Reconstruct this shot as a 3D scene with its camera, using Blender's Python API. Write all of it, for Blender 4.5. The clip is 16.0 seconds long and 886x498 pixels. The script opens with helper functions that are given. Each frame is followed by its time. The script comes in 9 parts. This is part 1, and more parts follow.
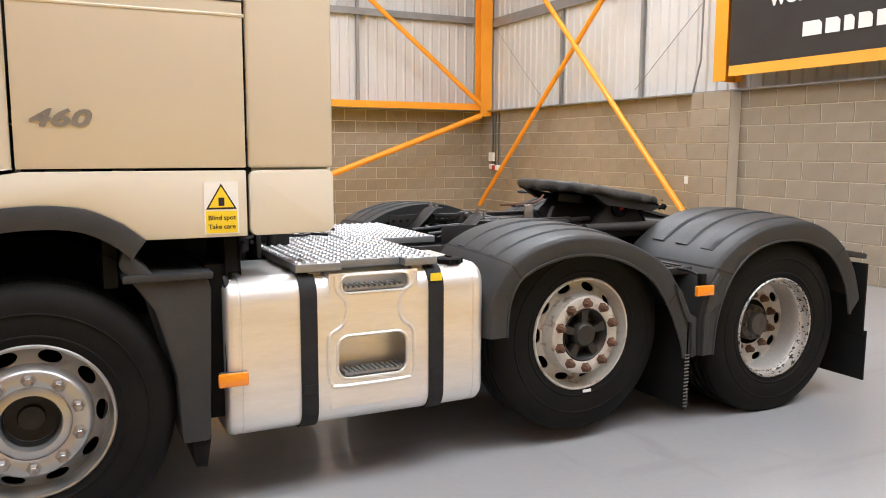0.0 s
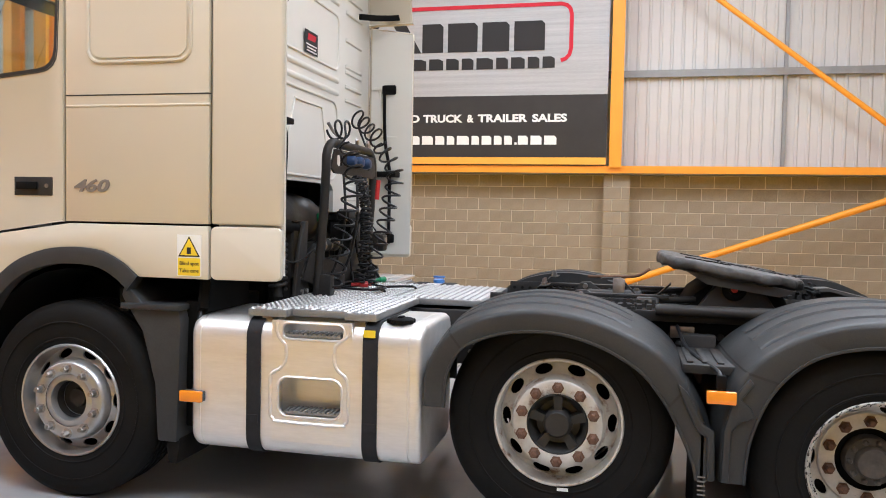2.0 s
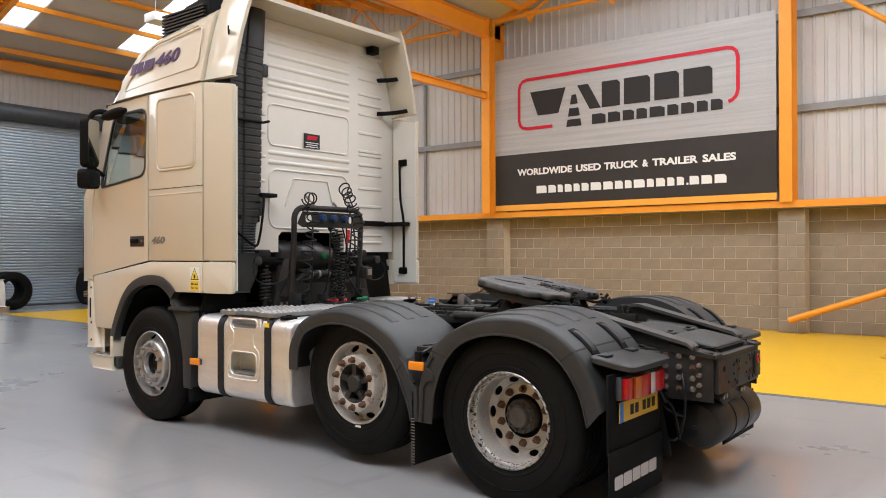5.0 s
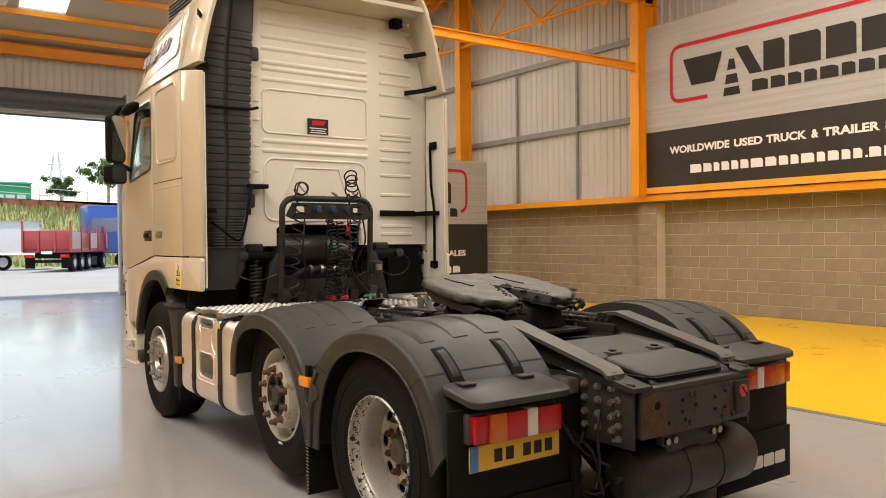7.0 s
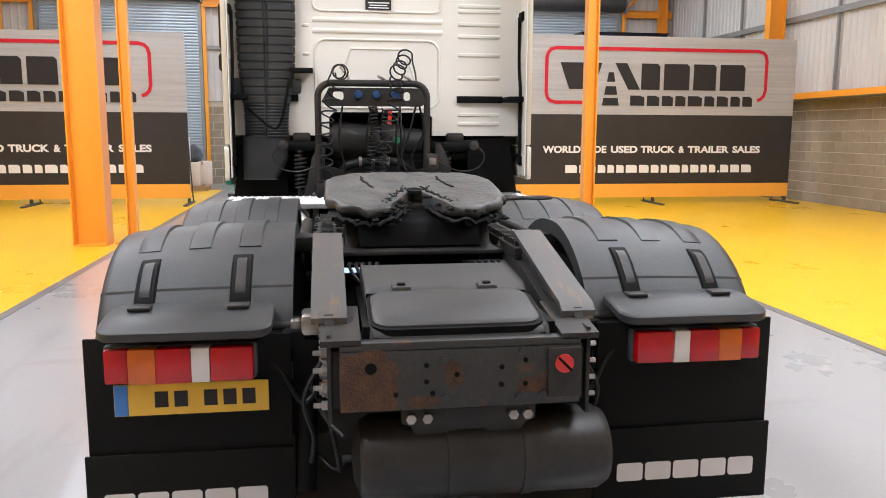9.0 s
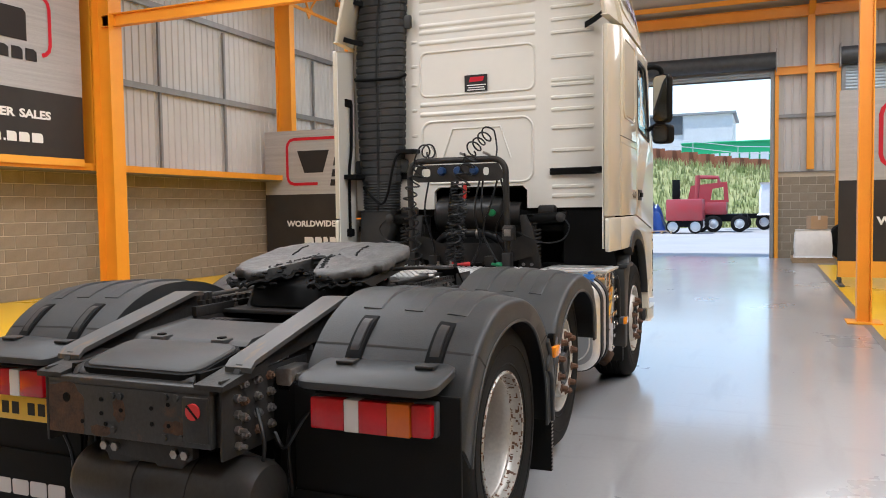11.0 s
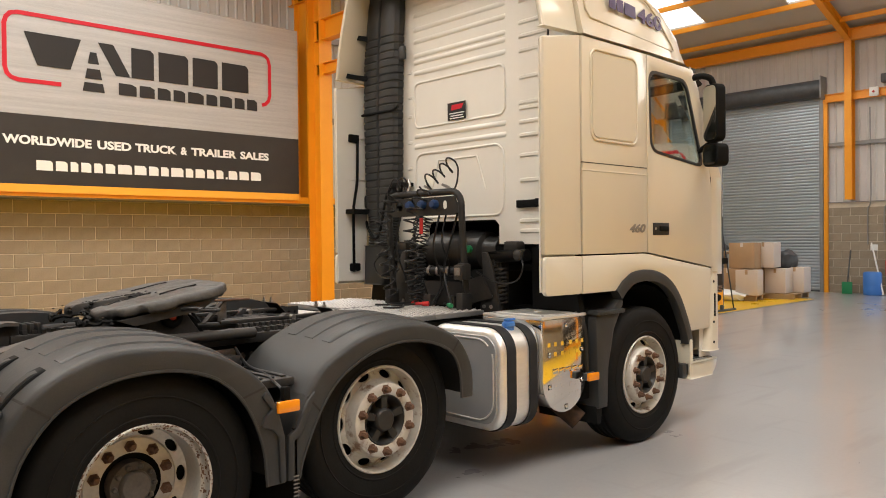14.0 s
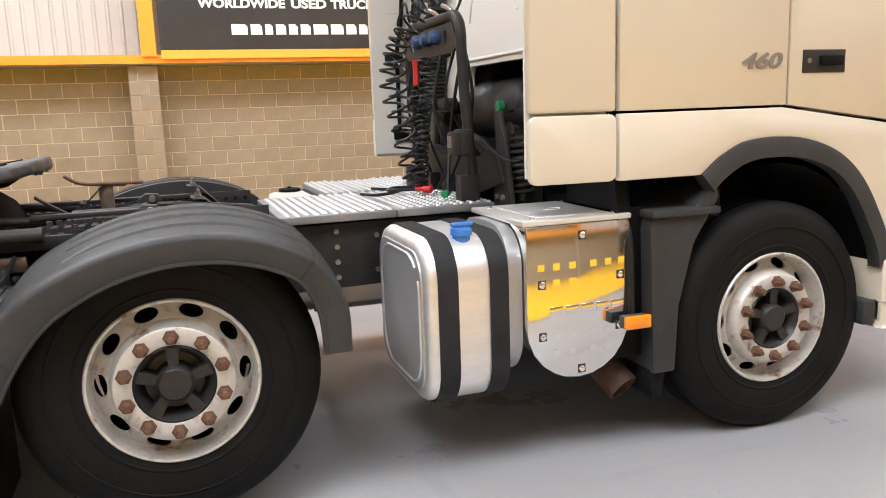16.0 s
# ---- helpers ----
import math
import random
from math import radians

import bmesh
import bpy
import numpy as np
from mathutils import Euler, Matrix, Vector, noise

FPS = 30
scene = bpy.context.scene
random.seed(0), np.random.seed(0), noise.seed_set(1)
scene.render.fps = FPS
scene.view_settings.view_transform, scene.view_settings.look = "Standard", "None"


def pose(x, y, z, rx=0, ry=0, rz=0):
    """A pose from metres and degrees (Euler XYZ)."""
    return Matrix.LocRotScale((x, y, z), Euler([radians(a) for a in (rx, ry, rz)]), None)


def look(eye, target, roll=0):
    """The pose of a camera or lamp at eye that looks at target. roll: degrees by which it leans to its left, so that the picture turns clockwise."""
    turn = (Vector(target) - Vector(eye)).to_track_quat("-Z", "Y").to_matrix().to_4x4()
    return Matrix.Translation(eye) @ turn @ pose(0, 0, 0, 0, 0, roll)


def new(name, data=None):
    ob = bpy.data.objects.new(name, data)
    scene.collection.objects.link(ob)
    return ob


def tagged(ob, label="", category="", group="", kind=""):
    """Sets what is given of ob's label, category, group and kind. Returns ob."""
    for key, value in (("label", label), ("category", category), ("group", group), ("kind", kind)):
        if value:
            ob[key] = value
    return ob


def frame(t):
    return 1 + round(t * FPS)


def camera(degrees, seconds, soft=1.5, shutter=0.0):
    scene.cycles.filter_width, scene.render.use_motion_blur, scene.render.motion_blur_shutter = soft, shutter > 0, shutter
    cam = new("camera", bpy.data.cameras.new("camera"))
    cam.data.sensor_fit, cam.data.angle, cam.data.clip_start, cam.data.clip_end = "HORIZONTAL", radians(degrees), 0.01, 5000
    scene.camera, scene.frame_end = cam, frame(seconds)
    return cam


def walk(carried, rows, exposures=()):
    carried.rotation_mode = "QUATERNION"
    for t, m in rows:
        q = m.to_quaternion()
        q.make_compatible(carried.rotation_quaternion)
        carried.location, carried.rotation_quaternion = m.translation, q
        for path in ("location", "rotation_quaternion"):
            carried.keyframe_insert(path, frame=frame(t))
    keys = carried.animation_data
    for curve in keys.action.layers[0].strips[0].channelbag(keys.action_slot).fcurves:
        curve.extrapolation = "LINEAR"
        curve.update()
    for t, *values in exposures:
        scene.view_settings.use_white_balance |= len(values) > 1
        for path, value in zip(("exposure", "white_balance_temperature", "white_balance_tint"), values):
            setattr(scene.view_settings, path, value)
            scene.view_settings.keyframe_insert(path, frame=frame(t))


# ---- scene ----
cam = camera(59.2, 16.0, 1.0)
PATH = [
    (0, (0.220, -4.325, 1.515), (1.094, -2.544, 1.261), 0.2),
    (0.5, (0.913, -4.485, 1.495), (1.517, -2.593, 1.260), 0.4),
    (1, (1.605, -4.602, 1.457), (1.929, -2.643, 1.221), 1.3),
    (1.5, (2.259, -4.593, 1.473), (2.220, -2.603, 1.285), 1.7),
    (2, (2.851, -4.651, 1.515), (2.401, -2.705, 1.424), 1.1),
    (2.5, (3.409, -4.846, 1.535), (2.653, -2.994, 1.537), -0.1),
    (3, (4.065, -5.005, 1.551), (3.181, -3.212, 1.627), 0.3),
    (3.5, (4.712, -5.194, 1.540), (3.756, -3.439, 1.616), 0.6),
    (4, (5.352, -5.263, 1.501), (4.320, -3.551, 1.558), 0.5),
    (4.2, (5.611, -5.344, 1.479), (4.543, -3.654, 1.527), 0.3),
    (6.3, (7.187, -4.020, 1.537), (5.695, -2.689, 1.504), -0.6),
    (6.5, (7.210, -3.799, 1.526), (5.682, -2.509, 1.491), -0.7),
    (7, (7.227, -3.149, 1.556), (5.599, -1.989, 1.531), -0.6),
    (7.5, (7.254, -2.489, 1.584), (5.518, -1.495, 1.576), -0.3),
    (8, (7.285, -1.807, 1.540), (5.451, -1.020, 1.412), -0.1),
    (8.5, (7.346, -1.112, 1.511), (5.444, -0.560, 1.230), 0.3),
    (9, (7.325, -0.429, 1.534), (5.368, -0.137, 1.240), 0.2),
    (9.5, (7.306, 0.261, 1.575), (5.313, 0.255, 1.407), 0.5),
    (10, (7.205, 0.916, 1.604), (5.224, 0.648, 1.558), 0.6),
    (10.2, (7.204, 1.198, 1.586), (5.241, 0.814, 1.550), -0.0),
    (12.3, (6.841, 3.769, 1.470), (5.217, 2.611, 1.326), 0.0),
    (12.5, (6.749, 3.982, 1.489), (5.160, 2.771, 1.386), 0.0),
    (13, (6.448, 4.339, 1.505), (4.932, 3.035, 1.461), -0.5),
    (13.5, (5.891, 4.434, 1.537), (4.442, 3.056, 1.519), -0.6),
    (14, (5.234, 4.450, 1.554), (3.865, 2.991, 1.529), -0.6),
    (14.5, (4.572, 4.358, 1.553), (3.312, 2.806, 1.471), -0.6),
    (15, (3.903, 4.154, 1.502), (2.759, 2.522, 1.333), -0.3),
    (15.5, (3.174, 4.086, 1.476), (2.270, 2.325, 1.192), -1.6),
    (16, (2.541, 3.864, 1.471), (1.896, 2.004, 1.118), -2.0),
]
TONE = [(0.0, 1.31, 5800, 10), (1.5, 1.24, 5600, 10), (2.2, 1.16, 5450, 10), (4.2, 0.95, 5700, 10), (6.3, 0.94, 6300, 10), (7.0, 0.93, 7300, 10), (8.0, 0.87, 6500, 10),
        (9.0, 1.50, 5700, 10), (10.2, 1.22, 5300, 10), (12.5, 0.88, 7300, 10), (13.5, 0.93, 6800, 10), (14.5, 1.1, 6500, 10), (15.0, 1.25, 5950, 10), (16.0, 1.55, 5800, 10)]
walk(cam, [(t, look(e, a, r)) for t, e, a, r in PATH], TONE)

# ---- light ----
world = bpy.data.worlds.new("sky")
world.use_nodes = True
scene.world = world
wn = world.node_tree.nodes
sky = wn.new("ShaderNodeTexSky")
sky.sky_type, sky.sun_disc = "NISHITA", False
sky.sun_elevation, sky.sun_rotation = radians(68), radians(140)
sky.dust_density, sky.air_density = 0.3, 1.2
wn["Background"].inputs[1].default_value = 0.15
world.node_tree.links.new(sky.outputs[0], wn["Background"].inputs[0])


def lamp(name, kind, m, energy, color=(1, 1, 1), **kw):
    d = bpy.data.lights.new(name, kind)
    d.energy, d.color = energy, color
    for k, v in kw.items():
        if k == "angle":
            d.angle = v
        if k == "sx":
            d.shape = "RECTANGLE"
            d.size = v
        if k == "sy":
            d.size_y = v
    o = new(name, d)
    o.matrix_world = m
    return o


lamp("sun", "SUN", look((0, 0, 30), (-5.0, 6.0, 10)), 2.4, (1.0, 0.96, 0.9), angle=radians(2.0))

# building: two bays, gutters along x = XW, XM, XE; N and S are gable walls
XW, XM, XE = -16.94, -3.85, 8.4
YN, YS = 10.5, -9.85
EAVE = 6.95
RW, RE = (XW + XM) / 2, (XM + XE) / 2
RIDGE = 8.9
BLOCK_H = 2.295


# ---- materials ----
def mat(name, base, rough=0.5, metal=0.0, base2=None, scale=3.0, fine=0.0, bump=0.0, bscale=120.0, spec=0.5, coat=0.0,
        rvar=0.0, stretch=(1, 1, 1), rnd=0.0, emit=None, trans=0.0, mid=0.5, width=0.25):
    m = bpy.data.materials.new(name)
    m.use_nodes = True
    nt = m.node_tree
    N, L = nt.nodes, nt.links
    b = N["Principled BSDF"]
    b.inputs["Base Color"].default_value = (*base, 1)
    b.inputs["Roughness"].default_value = rough
    b.inputs["Metallic"].default_value = metal
    b.inputs["Specular IOR Level"].default_value = spec
    b.inputs["Coat Weight"].default_value = coat
    b.inputs["Coat Roughness"].default_value = 0.06
    if trans:
        b.inputs["Transmission Weight"].default_value = trans
    if emit:
        b.inputs["Emission Color"].default_value = (*emit[:3], 1)
        b.inputs["Emission Strength"].default_value = emit[3]
    tc = N.new("ShaderNodeTexCoord")
    mp = N.new("ShaderNodeMapping")
    mp.inputs["Scale"].default_value = stretch
    L.new(tc.outputs["Object"], mp.inputs["Vector"])
    col = None
    if base2:
        n1 = N.new("ShaderNodeTexNoise")
        n1.inputs["Scale"].default_value = scale
        n1.inputs["Detail"].default_value = 6
        n1.inputs["Roughness"].default_value = 0.62
        L.new(mp.outputs[0], n1.inputs["Vector"])
        r = N.new("ShaderNodeMapRange")
        r.inputs["From Min"].default_value = mid - width
        r.inputs["From Max"].default_value = mid + width
        L.new(n1.outputs["Fac"], r.inputs["Value"])
        mx = N.new("ShaderNodeMix")
        mx.data_type = "RGBA"
        mx.inputs[6].default_value = (*base, 1)
        mx.inputs[7].default_value = (*base2, 1)
        L.new(r.outputs[0], mx.inputs[0])
        col = mx.outputs[2]
        if rvar:
            rr = N.new("ShaderNodeMapRange")
            rr.inputs["To Min"].default_value = max(0.02, rough - rvar)
            rr.inputs["To Max"].default_value = min(1, rough + rvar)
            L.new(r.outputs[0], rr.inputs["Value"])
            L.new(rr.outputs[0], b.inputs["Roughness"])
    if fine or rnd:
        f = N.new("ShaderNodeTexNoise")
        f.inputs["Scale"].default_value = bscale
        f.inputs["Detail"].default_value = 3
        L.new(mp.outputs[0], f.inputs["Vector"])
        h = N.new("ShaderNodeHueSaturation")
        add = N.new("ShaderNodeMath")
        add.operation = "MULTIPLY_ADD"
        add.inputs[1].default_value = 2 * fine
        add.inputs[2].default_value = 1 - fine
        L.new(f.outputs["Fac"], add.inputs[0])
        val = add.outputs[0]
        if rnd:
            oi = N.new("ShaderNodeObjectInfo")
            a2 = N.new("ShaderNodeMath")
            a2.operation = "MULTIPLY_ADD"
            a2.inputs[1].default_value = 2 * rnd
            a2.inputs[2].default_value = 1 - rnd
            L.new(oi.outputs["Random"], a2.inputs[0])
            gi = N.new("ShaderNodeNewGeometry")
            a3 = N.new("ShaderNodeMath")
            a3.operation = "MULTIPLY_ADD"
            a3.inputs[1].default_value = 2 * rnd
            a3.inputs[2].default_value = 1 - rnd
            L.new(gi.outputs["Random Per Island"], a3.inputs[0])
            m1 = N.new("ShaderNodeMath")
            m1.operation = "MULTIPLY"
            L.new(a2.outputs[0], m1.inputs[0])
            L.new(a3.outputs[0], m1.inputs[1])
            m2 = N.new("ShaderNodeMath")
            m2.operation = "MULTIPLY"
            L.new(m1.outputs[0], m2.inputs[0])
            L.new(val, m2.inputs[1])
            val = m2.outputs[0]
        L.new(val, h.inputs["Value"])
        if col:
            L.new(col, h.inputs["Color"])
        else:
            h.inputs["Color"].default_value = (*base, 1)
        col = h.outputs[0]
    if col:
        L.new(col, b.inputs["Base Color"])
    if bump:
        bn = N.new("ShaderNodeTexNoise")
        bn.inputs["Scale"].default_value = bscale
        bn.inputs["Detail"].default_value = 4
        L.new(mp.outputs[0], bn.inputs["Vector"])
        bp = N.new("ShaderNodeBump")
        bp.inputs["Strength"].default_value = bump
        bp.inputs["Distance"].default_value = 0.01
        L.new(bn.outputs["Fac"], bp.inputs["Height"])
        L.new(bp.outputs[0], b.inputs["Normal"])
    return m


def floor_mat(name, c1, c2, rough, dirt, coat=0.0):
    """Painted epoxy: cloudy tone, dragged tyre streaks, dark specks and a slightly orange-peel gloss."""
    m = mat(name, c1, rough, 0, c2, 0.45, fine=0.05, bump=0.02, bscale=30, rvar=0.06, spec=0.3, coat=coat)
    nt = m.node_tree
    N, L = nt.nodes, nt.links
    b = N["Principled BSDF"]
    src = b.inputs["Base Color"].links[0].from_socket
    tc = N.new("ShaderNodeTexCoord")
    fac = None
    for sx, sy, sc, lo, hi, k in ((0.35, 2.2, 1.6, 0.56, 0.72, 0.30), (2.0, 0.4, 2.3, 0.60, 0.74, 0.22), (1, 1, 38, 0.70, 0.76, 0.55)):
        mp = N.new("ShaderNodeMapping")
        mp.inputs["Scale"].default_value = (sx, sy, 1)
        mp.inputs["Rotation"].default_value = (0, 0, 0.3 * sx)
        n = N.new("ShaderNodeTexNoise")
        n.inputs["Scale"].default_value = sc
        n.inputs["Detail"].default_value = 7
        r = N.new("ShaderNodeMapRange")
        r.inputs["From Min"].default_value, r.inputs["From Max"].default_value, r.inputs["To Max"].default_value = lo, hi, k
        L.new(tc.outputs["Object"], mp.inputs["Vector"])
        L.new(mp.outputs[0], n.inputs["Vector"])
        L.new(n.outputs["Fac"], r.inputs["Value"])
        if fac is None:
            fac = r.outputs[0]
        else:
            mxn = N.new("ShaderNodeMath")
            mxn.operation = "MAXIMUM"
            L.new(fac, mxn.inputs[0])
            L.new(r.outputs[0], mxn.inputs[1])
            fac = mxn.outputs[0]
    # wiped and worn patches dull the clear coat
    wp = N.new("ShaderNodeMapping")
    wp.inputs["Scale"].default_value = (0.5, 1.6, 1)
    wn_ = N.new("ShaderNodeTexNoise")
    wn_.inputs["Scale"].default_value, wn_.inputs["Detail"].default_value = 1.3, 8
    wr_ = N.new("ShaderNodeMapRange")
    wr_.inputs["From Min"].default_value, wr_.inputs["From Max"].default_value = 0.30, 0.80
    wr_.inputs["To Min"].default_value, wr_.inputs["To Max"].default_value = 0.05, 0.17
    L.new(tc.outputs["Object"], wp.inputs["Vector"])
    L.new(wp.outputs[0], wn_.inputs["Vector"])
    L.new(wn_.outputs["Fac"], wr_.inputs["Value"])
    L.new(wr_.outputs[0], b.inputs["Coat Roughness"])
    mx = N.new("ShaderNodeMix")
    mx.data_type = "RGBA"
    mx.inputs[7].default_value = (*dirt, 1)
    L.new(fac, mx.inputs[0])
    L.new(src, mx.inputs[6])
    L.new(mx.outputs[2], b.inputs["Base Color"])
    return m


M_floor = floor_mat("epoxy_grey", (0.325, 0.325, 0.335), (0.38, 0.375, 0.37), 0.30, (0.17, 0.16, 0.15), 0.6)
M_yellow = floor_mat("epoxy_yellow", (0.80, 0.45, 0.010), (0.86, 0.51, 0.015), 0.30, (0.64, 0.36, 0.015))
M_line = mat("epoxy_line", (0.13, 0.12, 0.12), 0.35, 0, (0.2, 0.19, 0.18), 2.0, fine=0.1)
M_orange = mat("orange_steel", (0.80, 0.31, 0.012), 0.42, 0, (0.87, 0.36, 0.02), 1.5, fine=0.05, bump=0.03, bscale=60)
M_clad = mat("white_cladding", (0.52, 0.515, 0.495), 0.5, 0, (0.60, 0.595, 0.575), 0.9, fine=0.05)
M_roof = mat("roof_lining", (0.50, 0.49, 0.46), 0.65, 0, (0.58, 0.57, 0.54), 0.5, fine=0.04)
M_purlin = mat("galvanised_purlin", (0.22, 0.22, 0.215), 0.5, 0.3, (0.30, 0.30, 0.295), 4, fine=0.12)
M_block = mat("concrete_block", (0.245, 0.205, 0.152), 0.95, 0, (0.335, 0.283, 0.215), 3.2, fine=0.30, bump=0.6, bscale=70, rnd=0.07, spec=0.2)
M_mortar = mat("mortar", (0.56, 0.49, 0.38), 0.95, 0, (0.64, 0.57, 0.45), 5, fine=0.12, bump=0.4)
M_flash = mat("grey_flashing", (0.17, 0.165, 0.155), 0.6, 0.2, (0.22, 0.215, 0.20), 3, fine=0.1)
M_roller = mat("roller_shutter", (0.36, 0.42, 0.46), 0.42, 0.5, (0.43, 0.48, 0.52), 2, fine=0.04)
M_dark = mat("dark_steel", (0.05, 0.055, 0.06), 0.5, 0.2, (0.08, 0.085, 0.09), 6, fine=0.1)
M_silver = mat("brushed_print", (0.34, 0.34, 0.345), 0.38, 0.0, (0.48, 0.48, 0.48), 1.0, fine=0.25, bscale=26, stretch=(0.4, 0.4, 14))
M_black = mat("black_print", (0.033, 0.030, 0.028), 0.5, 0, (0.045, 0.041, 0.038), 1.5, fine=0.08, spec=0.25)
M_logo = mat("charcoal_print", (0.03, 0.028, 0.028), 0.55, spec=0.2)
M_red = mat("red_print", (0.52, 0.014, 0.03), 0.5, spec=0.25)
M_white = mat("white_print", (0.82, 0.82, 0.80), 0.5)
M_orprint = mat("orange_print", (0.84, 0.38, 0.03), 0.5, 0, (0.9, 0.44, 0.05), 1.2)
M_skylight = mat("translucent_rooflight", (0.9, 0.93, 0.95), 0.6, emit=(0.86, 0.93, 1.0, 1.0))

M_cream = mat("cream_paint", (0.555, 0.50, 0.39), 0.32, 0.0, (0.585, 0.53, 0.42), 1.2, coat=0.6, rvar=0.03)
M_skirt = mat("pale_cream_paint", (0.62, 0.575, 0.47), 0.34, 0.0, (0.65, 0.605, 0.50), 1.6, coat=0.5, rvar=0.03)
M_white_cab = mat("white_cab_paint", (0.72, 0.70, 0.64), 0.36, 0, (0.77, 0.75, 0.69), 2.0, coat=0.25, rvar=0.05)
M_plastic = mat("dark_grey_plastic", (0.025, 0.0268, 0.0285), 0.46, 0, (0.045, 0.045, 0.0442), 4.0, fine=0.22, bump=0.10, bscale=160, rvar=0.10, spec=0.32)
M_flap = mat("black_rubber_flap", (0.007, 0.0068, 0.0065), 0.68, 0, (0.011, 0.0105, 0.010), 3, fine=0.25, spec=0.12)
M_tyre = mat("tyre_rubber", (0.004, 0.0039, 0.0037), 0.68, 0, (0.0105, 0.0096, 0.0085), 4, fine=0.3, bump=0.10, bscale=70, spec=0.15)
M_chassis = mat("chassis_paint", (0.017, 0.0172, 0.018), 0.5, 0.1, (0.042, 0.037, 0.033), 7, fine=0.25, bump=0.12, bscale=60, rvar=0.14, spec=0.3)
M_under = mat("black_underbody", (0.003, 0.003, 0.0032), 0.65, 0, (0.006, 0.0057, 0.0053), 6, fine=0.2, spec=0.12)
M_rimw = mat("rim_grey_white", (0.54, 0.52, 0.475), 0.40, 0.25, (0.20, 0.115, 0.07), 11, fine=0.18, bump=0.06, bscale=40, mid=0.62, width=0.06)
M_rims = mat("rim_silver", (0.47, 0.47, 0.465), 0.33, 0.8, (0.33, 0.31, 0.285), 7, fine=0.06, mid=0.62, width=0.1)
M_rimd = mat("rim_flaked", (0.46, 0.44, 0.405), 0.38, 0.4, (0.10, 0.07, 0.05), 22, fine=0.16, bump=0.08, bscale=60, mid=0.70, width=0.04)
M_xmember = mat("rust_marked_steel", (0.034, 0.033, 0.032), 0.55, 0.2, (0.095, 0.045, 0.022), 6.5, fine=0.3, bump=0.18, bscale=60, mid=0.66, width=0.06)
M_airtank = mat("dull_tank_paint", (0.019, 0.0188, 0.0188), 0.38, 0.1, (0.036, 0.033, 0.030), 5, fine=0.25, bump=0.08, bscale=50, rvar=0.12, spec=0.35)
M_cover = mat("faded_cover_plastic", (0.034, 0.034, 0.034), 0.52, 0, (0.056, 0.054, 0.052), 4, fine=0.22, bump=0.08, bscale=120, rvar=0.08, spec=0.35)
M_rust = mat("rusty_steel", (0.17, 0.085, 0.045), 0.8, 0.1, (0.09, 0.045, 0.028), 18, fine=0.25, bump=0.4, bscale=90)
M_hubdirt = mat("dusty_hub_casting", (0.060, 0.052, 0.044), 0.7, 0.1, (0.095, 0.080, 0.066), 16, fine=0.25, bump=0.2, bscale=70)
M_scab = mat("dark_rust_scale", (0.105, 0.050, 0.024), 0.85, 0.1, (0.040, 0.026, 0.018), 24, fine=0.35, bump=0.5, bscale=110)
M_nut = mat("steel_nut", (0.42, 0.41, 0.40), 0.35, 0.85, (0.26, 0.22, 0.19), 30)
M_alu = mat("brushed_tank_aluminium", (0.72, 0.71, 0.68), 0.40, 0.72, (0.88, 0.87, 0.85), 2.0, fine=0.06, bump=0.02, bscale=18, rvar=0.07, stretch=(1, 6, 6))
M_aluend = mat("grey_tank_end", (0.40, 0.41, 0.42), 0.42, 0.6, (0.46, 0.47, 0.48), 3, fine=0.05)
M_steel = mat("polished_stainless", (0.86, 0.85, 0.82), 0.08, 1.0, (0.80, 0.79, 0.76), 2.0, bump=0.006, bscale=7, rvar=0.03)
M_chequer = mat("chequer_aluminium", (0.30, 0.305, 0.305), 0.42, 0.5, (0.22, 0.22, 0.215), 8, fine=0.15)
M_stud = mat("worn_bright_stud", (0.62, 0.62, 0.62), 0.36, 0.6, (0.50, 0.50, 0.49), 12, fine=0.08)
M_strap = mat("rubber_strap", (0.014, 0.014, 0.016), 0.6, 0, (0.026, 0.026, 0.028), 9, fine=0.2, spec=0.2)
M_glass = mat("cab_glass", (0.86, 0.95, 0.93), 0.02, 0, trans=1.0)
M_mirror = mat("mirror_glass", (0.55, 0.57, 0.57), 0.03, 1.0)
M_seal = mat("window_seal", (0.02, 0.02, 0.02), 0.45)
M_amber = mat("amber_lens", (0.85, 0.27, 0.01), 0.2, coat=0.6)
M_redlens = mat("red_lens", (0.50, 0.002, 0.008), 0.16, 0, (0.34, 0.002, 0.006), 10, coat=0.15, bump=0.05, bscale=160)
M_clear = mat("clear_lens", (0.62, 0.58, 0.56), 0.2, coat=0.6)
M_amberrear = mat("rear_amber_lens", (0.58, 0.13, 0.008), 0.18, 0, (0.48, 0.09, 0.006), 12, coat=0.2)
M_plate = mat("yellow_plate", (0.80, 0.50, 0.03), 0.35, 0, (0.76, 0.46, 0.03), 12)
M_blue = mat("blue_plastic", (0.05, 0.19, 0.56), 0.4)
M_green = mat("green_plastic", (0.015, 0.22, 0.085), 0.4)
M_navyfit = mat("navy_fitting", (0.015, 0.045, 0.13), 0.4)
M_redplastic = mat("red_plastic", (0.55, 0.03, 0.03), 0.4)
M_gap = mat("panel_gap", (0.02, 0.018, 0.016), 0.8)
M_hose = mat("black_hose", (0.010, 0.010, 0.011), 0.4, spec=0.35)
M_purple = mat("purple_vinyl", (0.035, 0.012, 0.075), 0.35)
M_stickerw = mat("white_sticker", (0.8, 0.8, 0.77), 0.4)
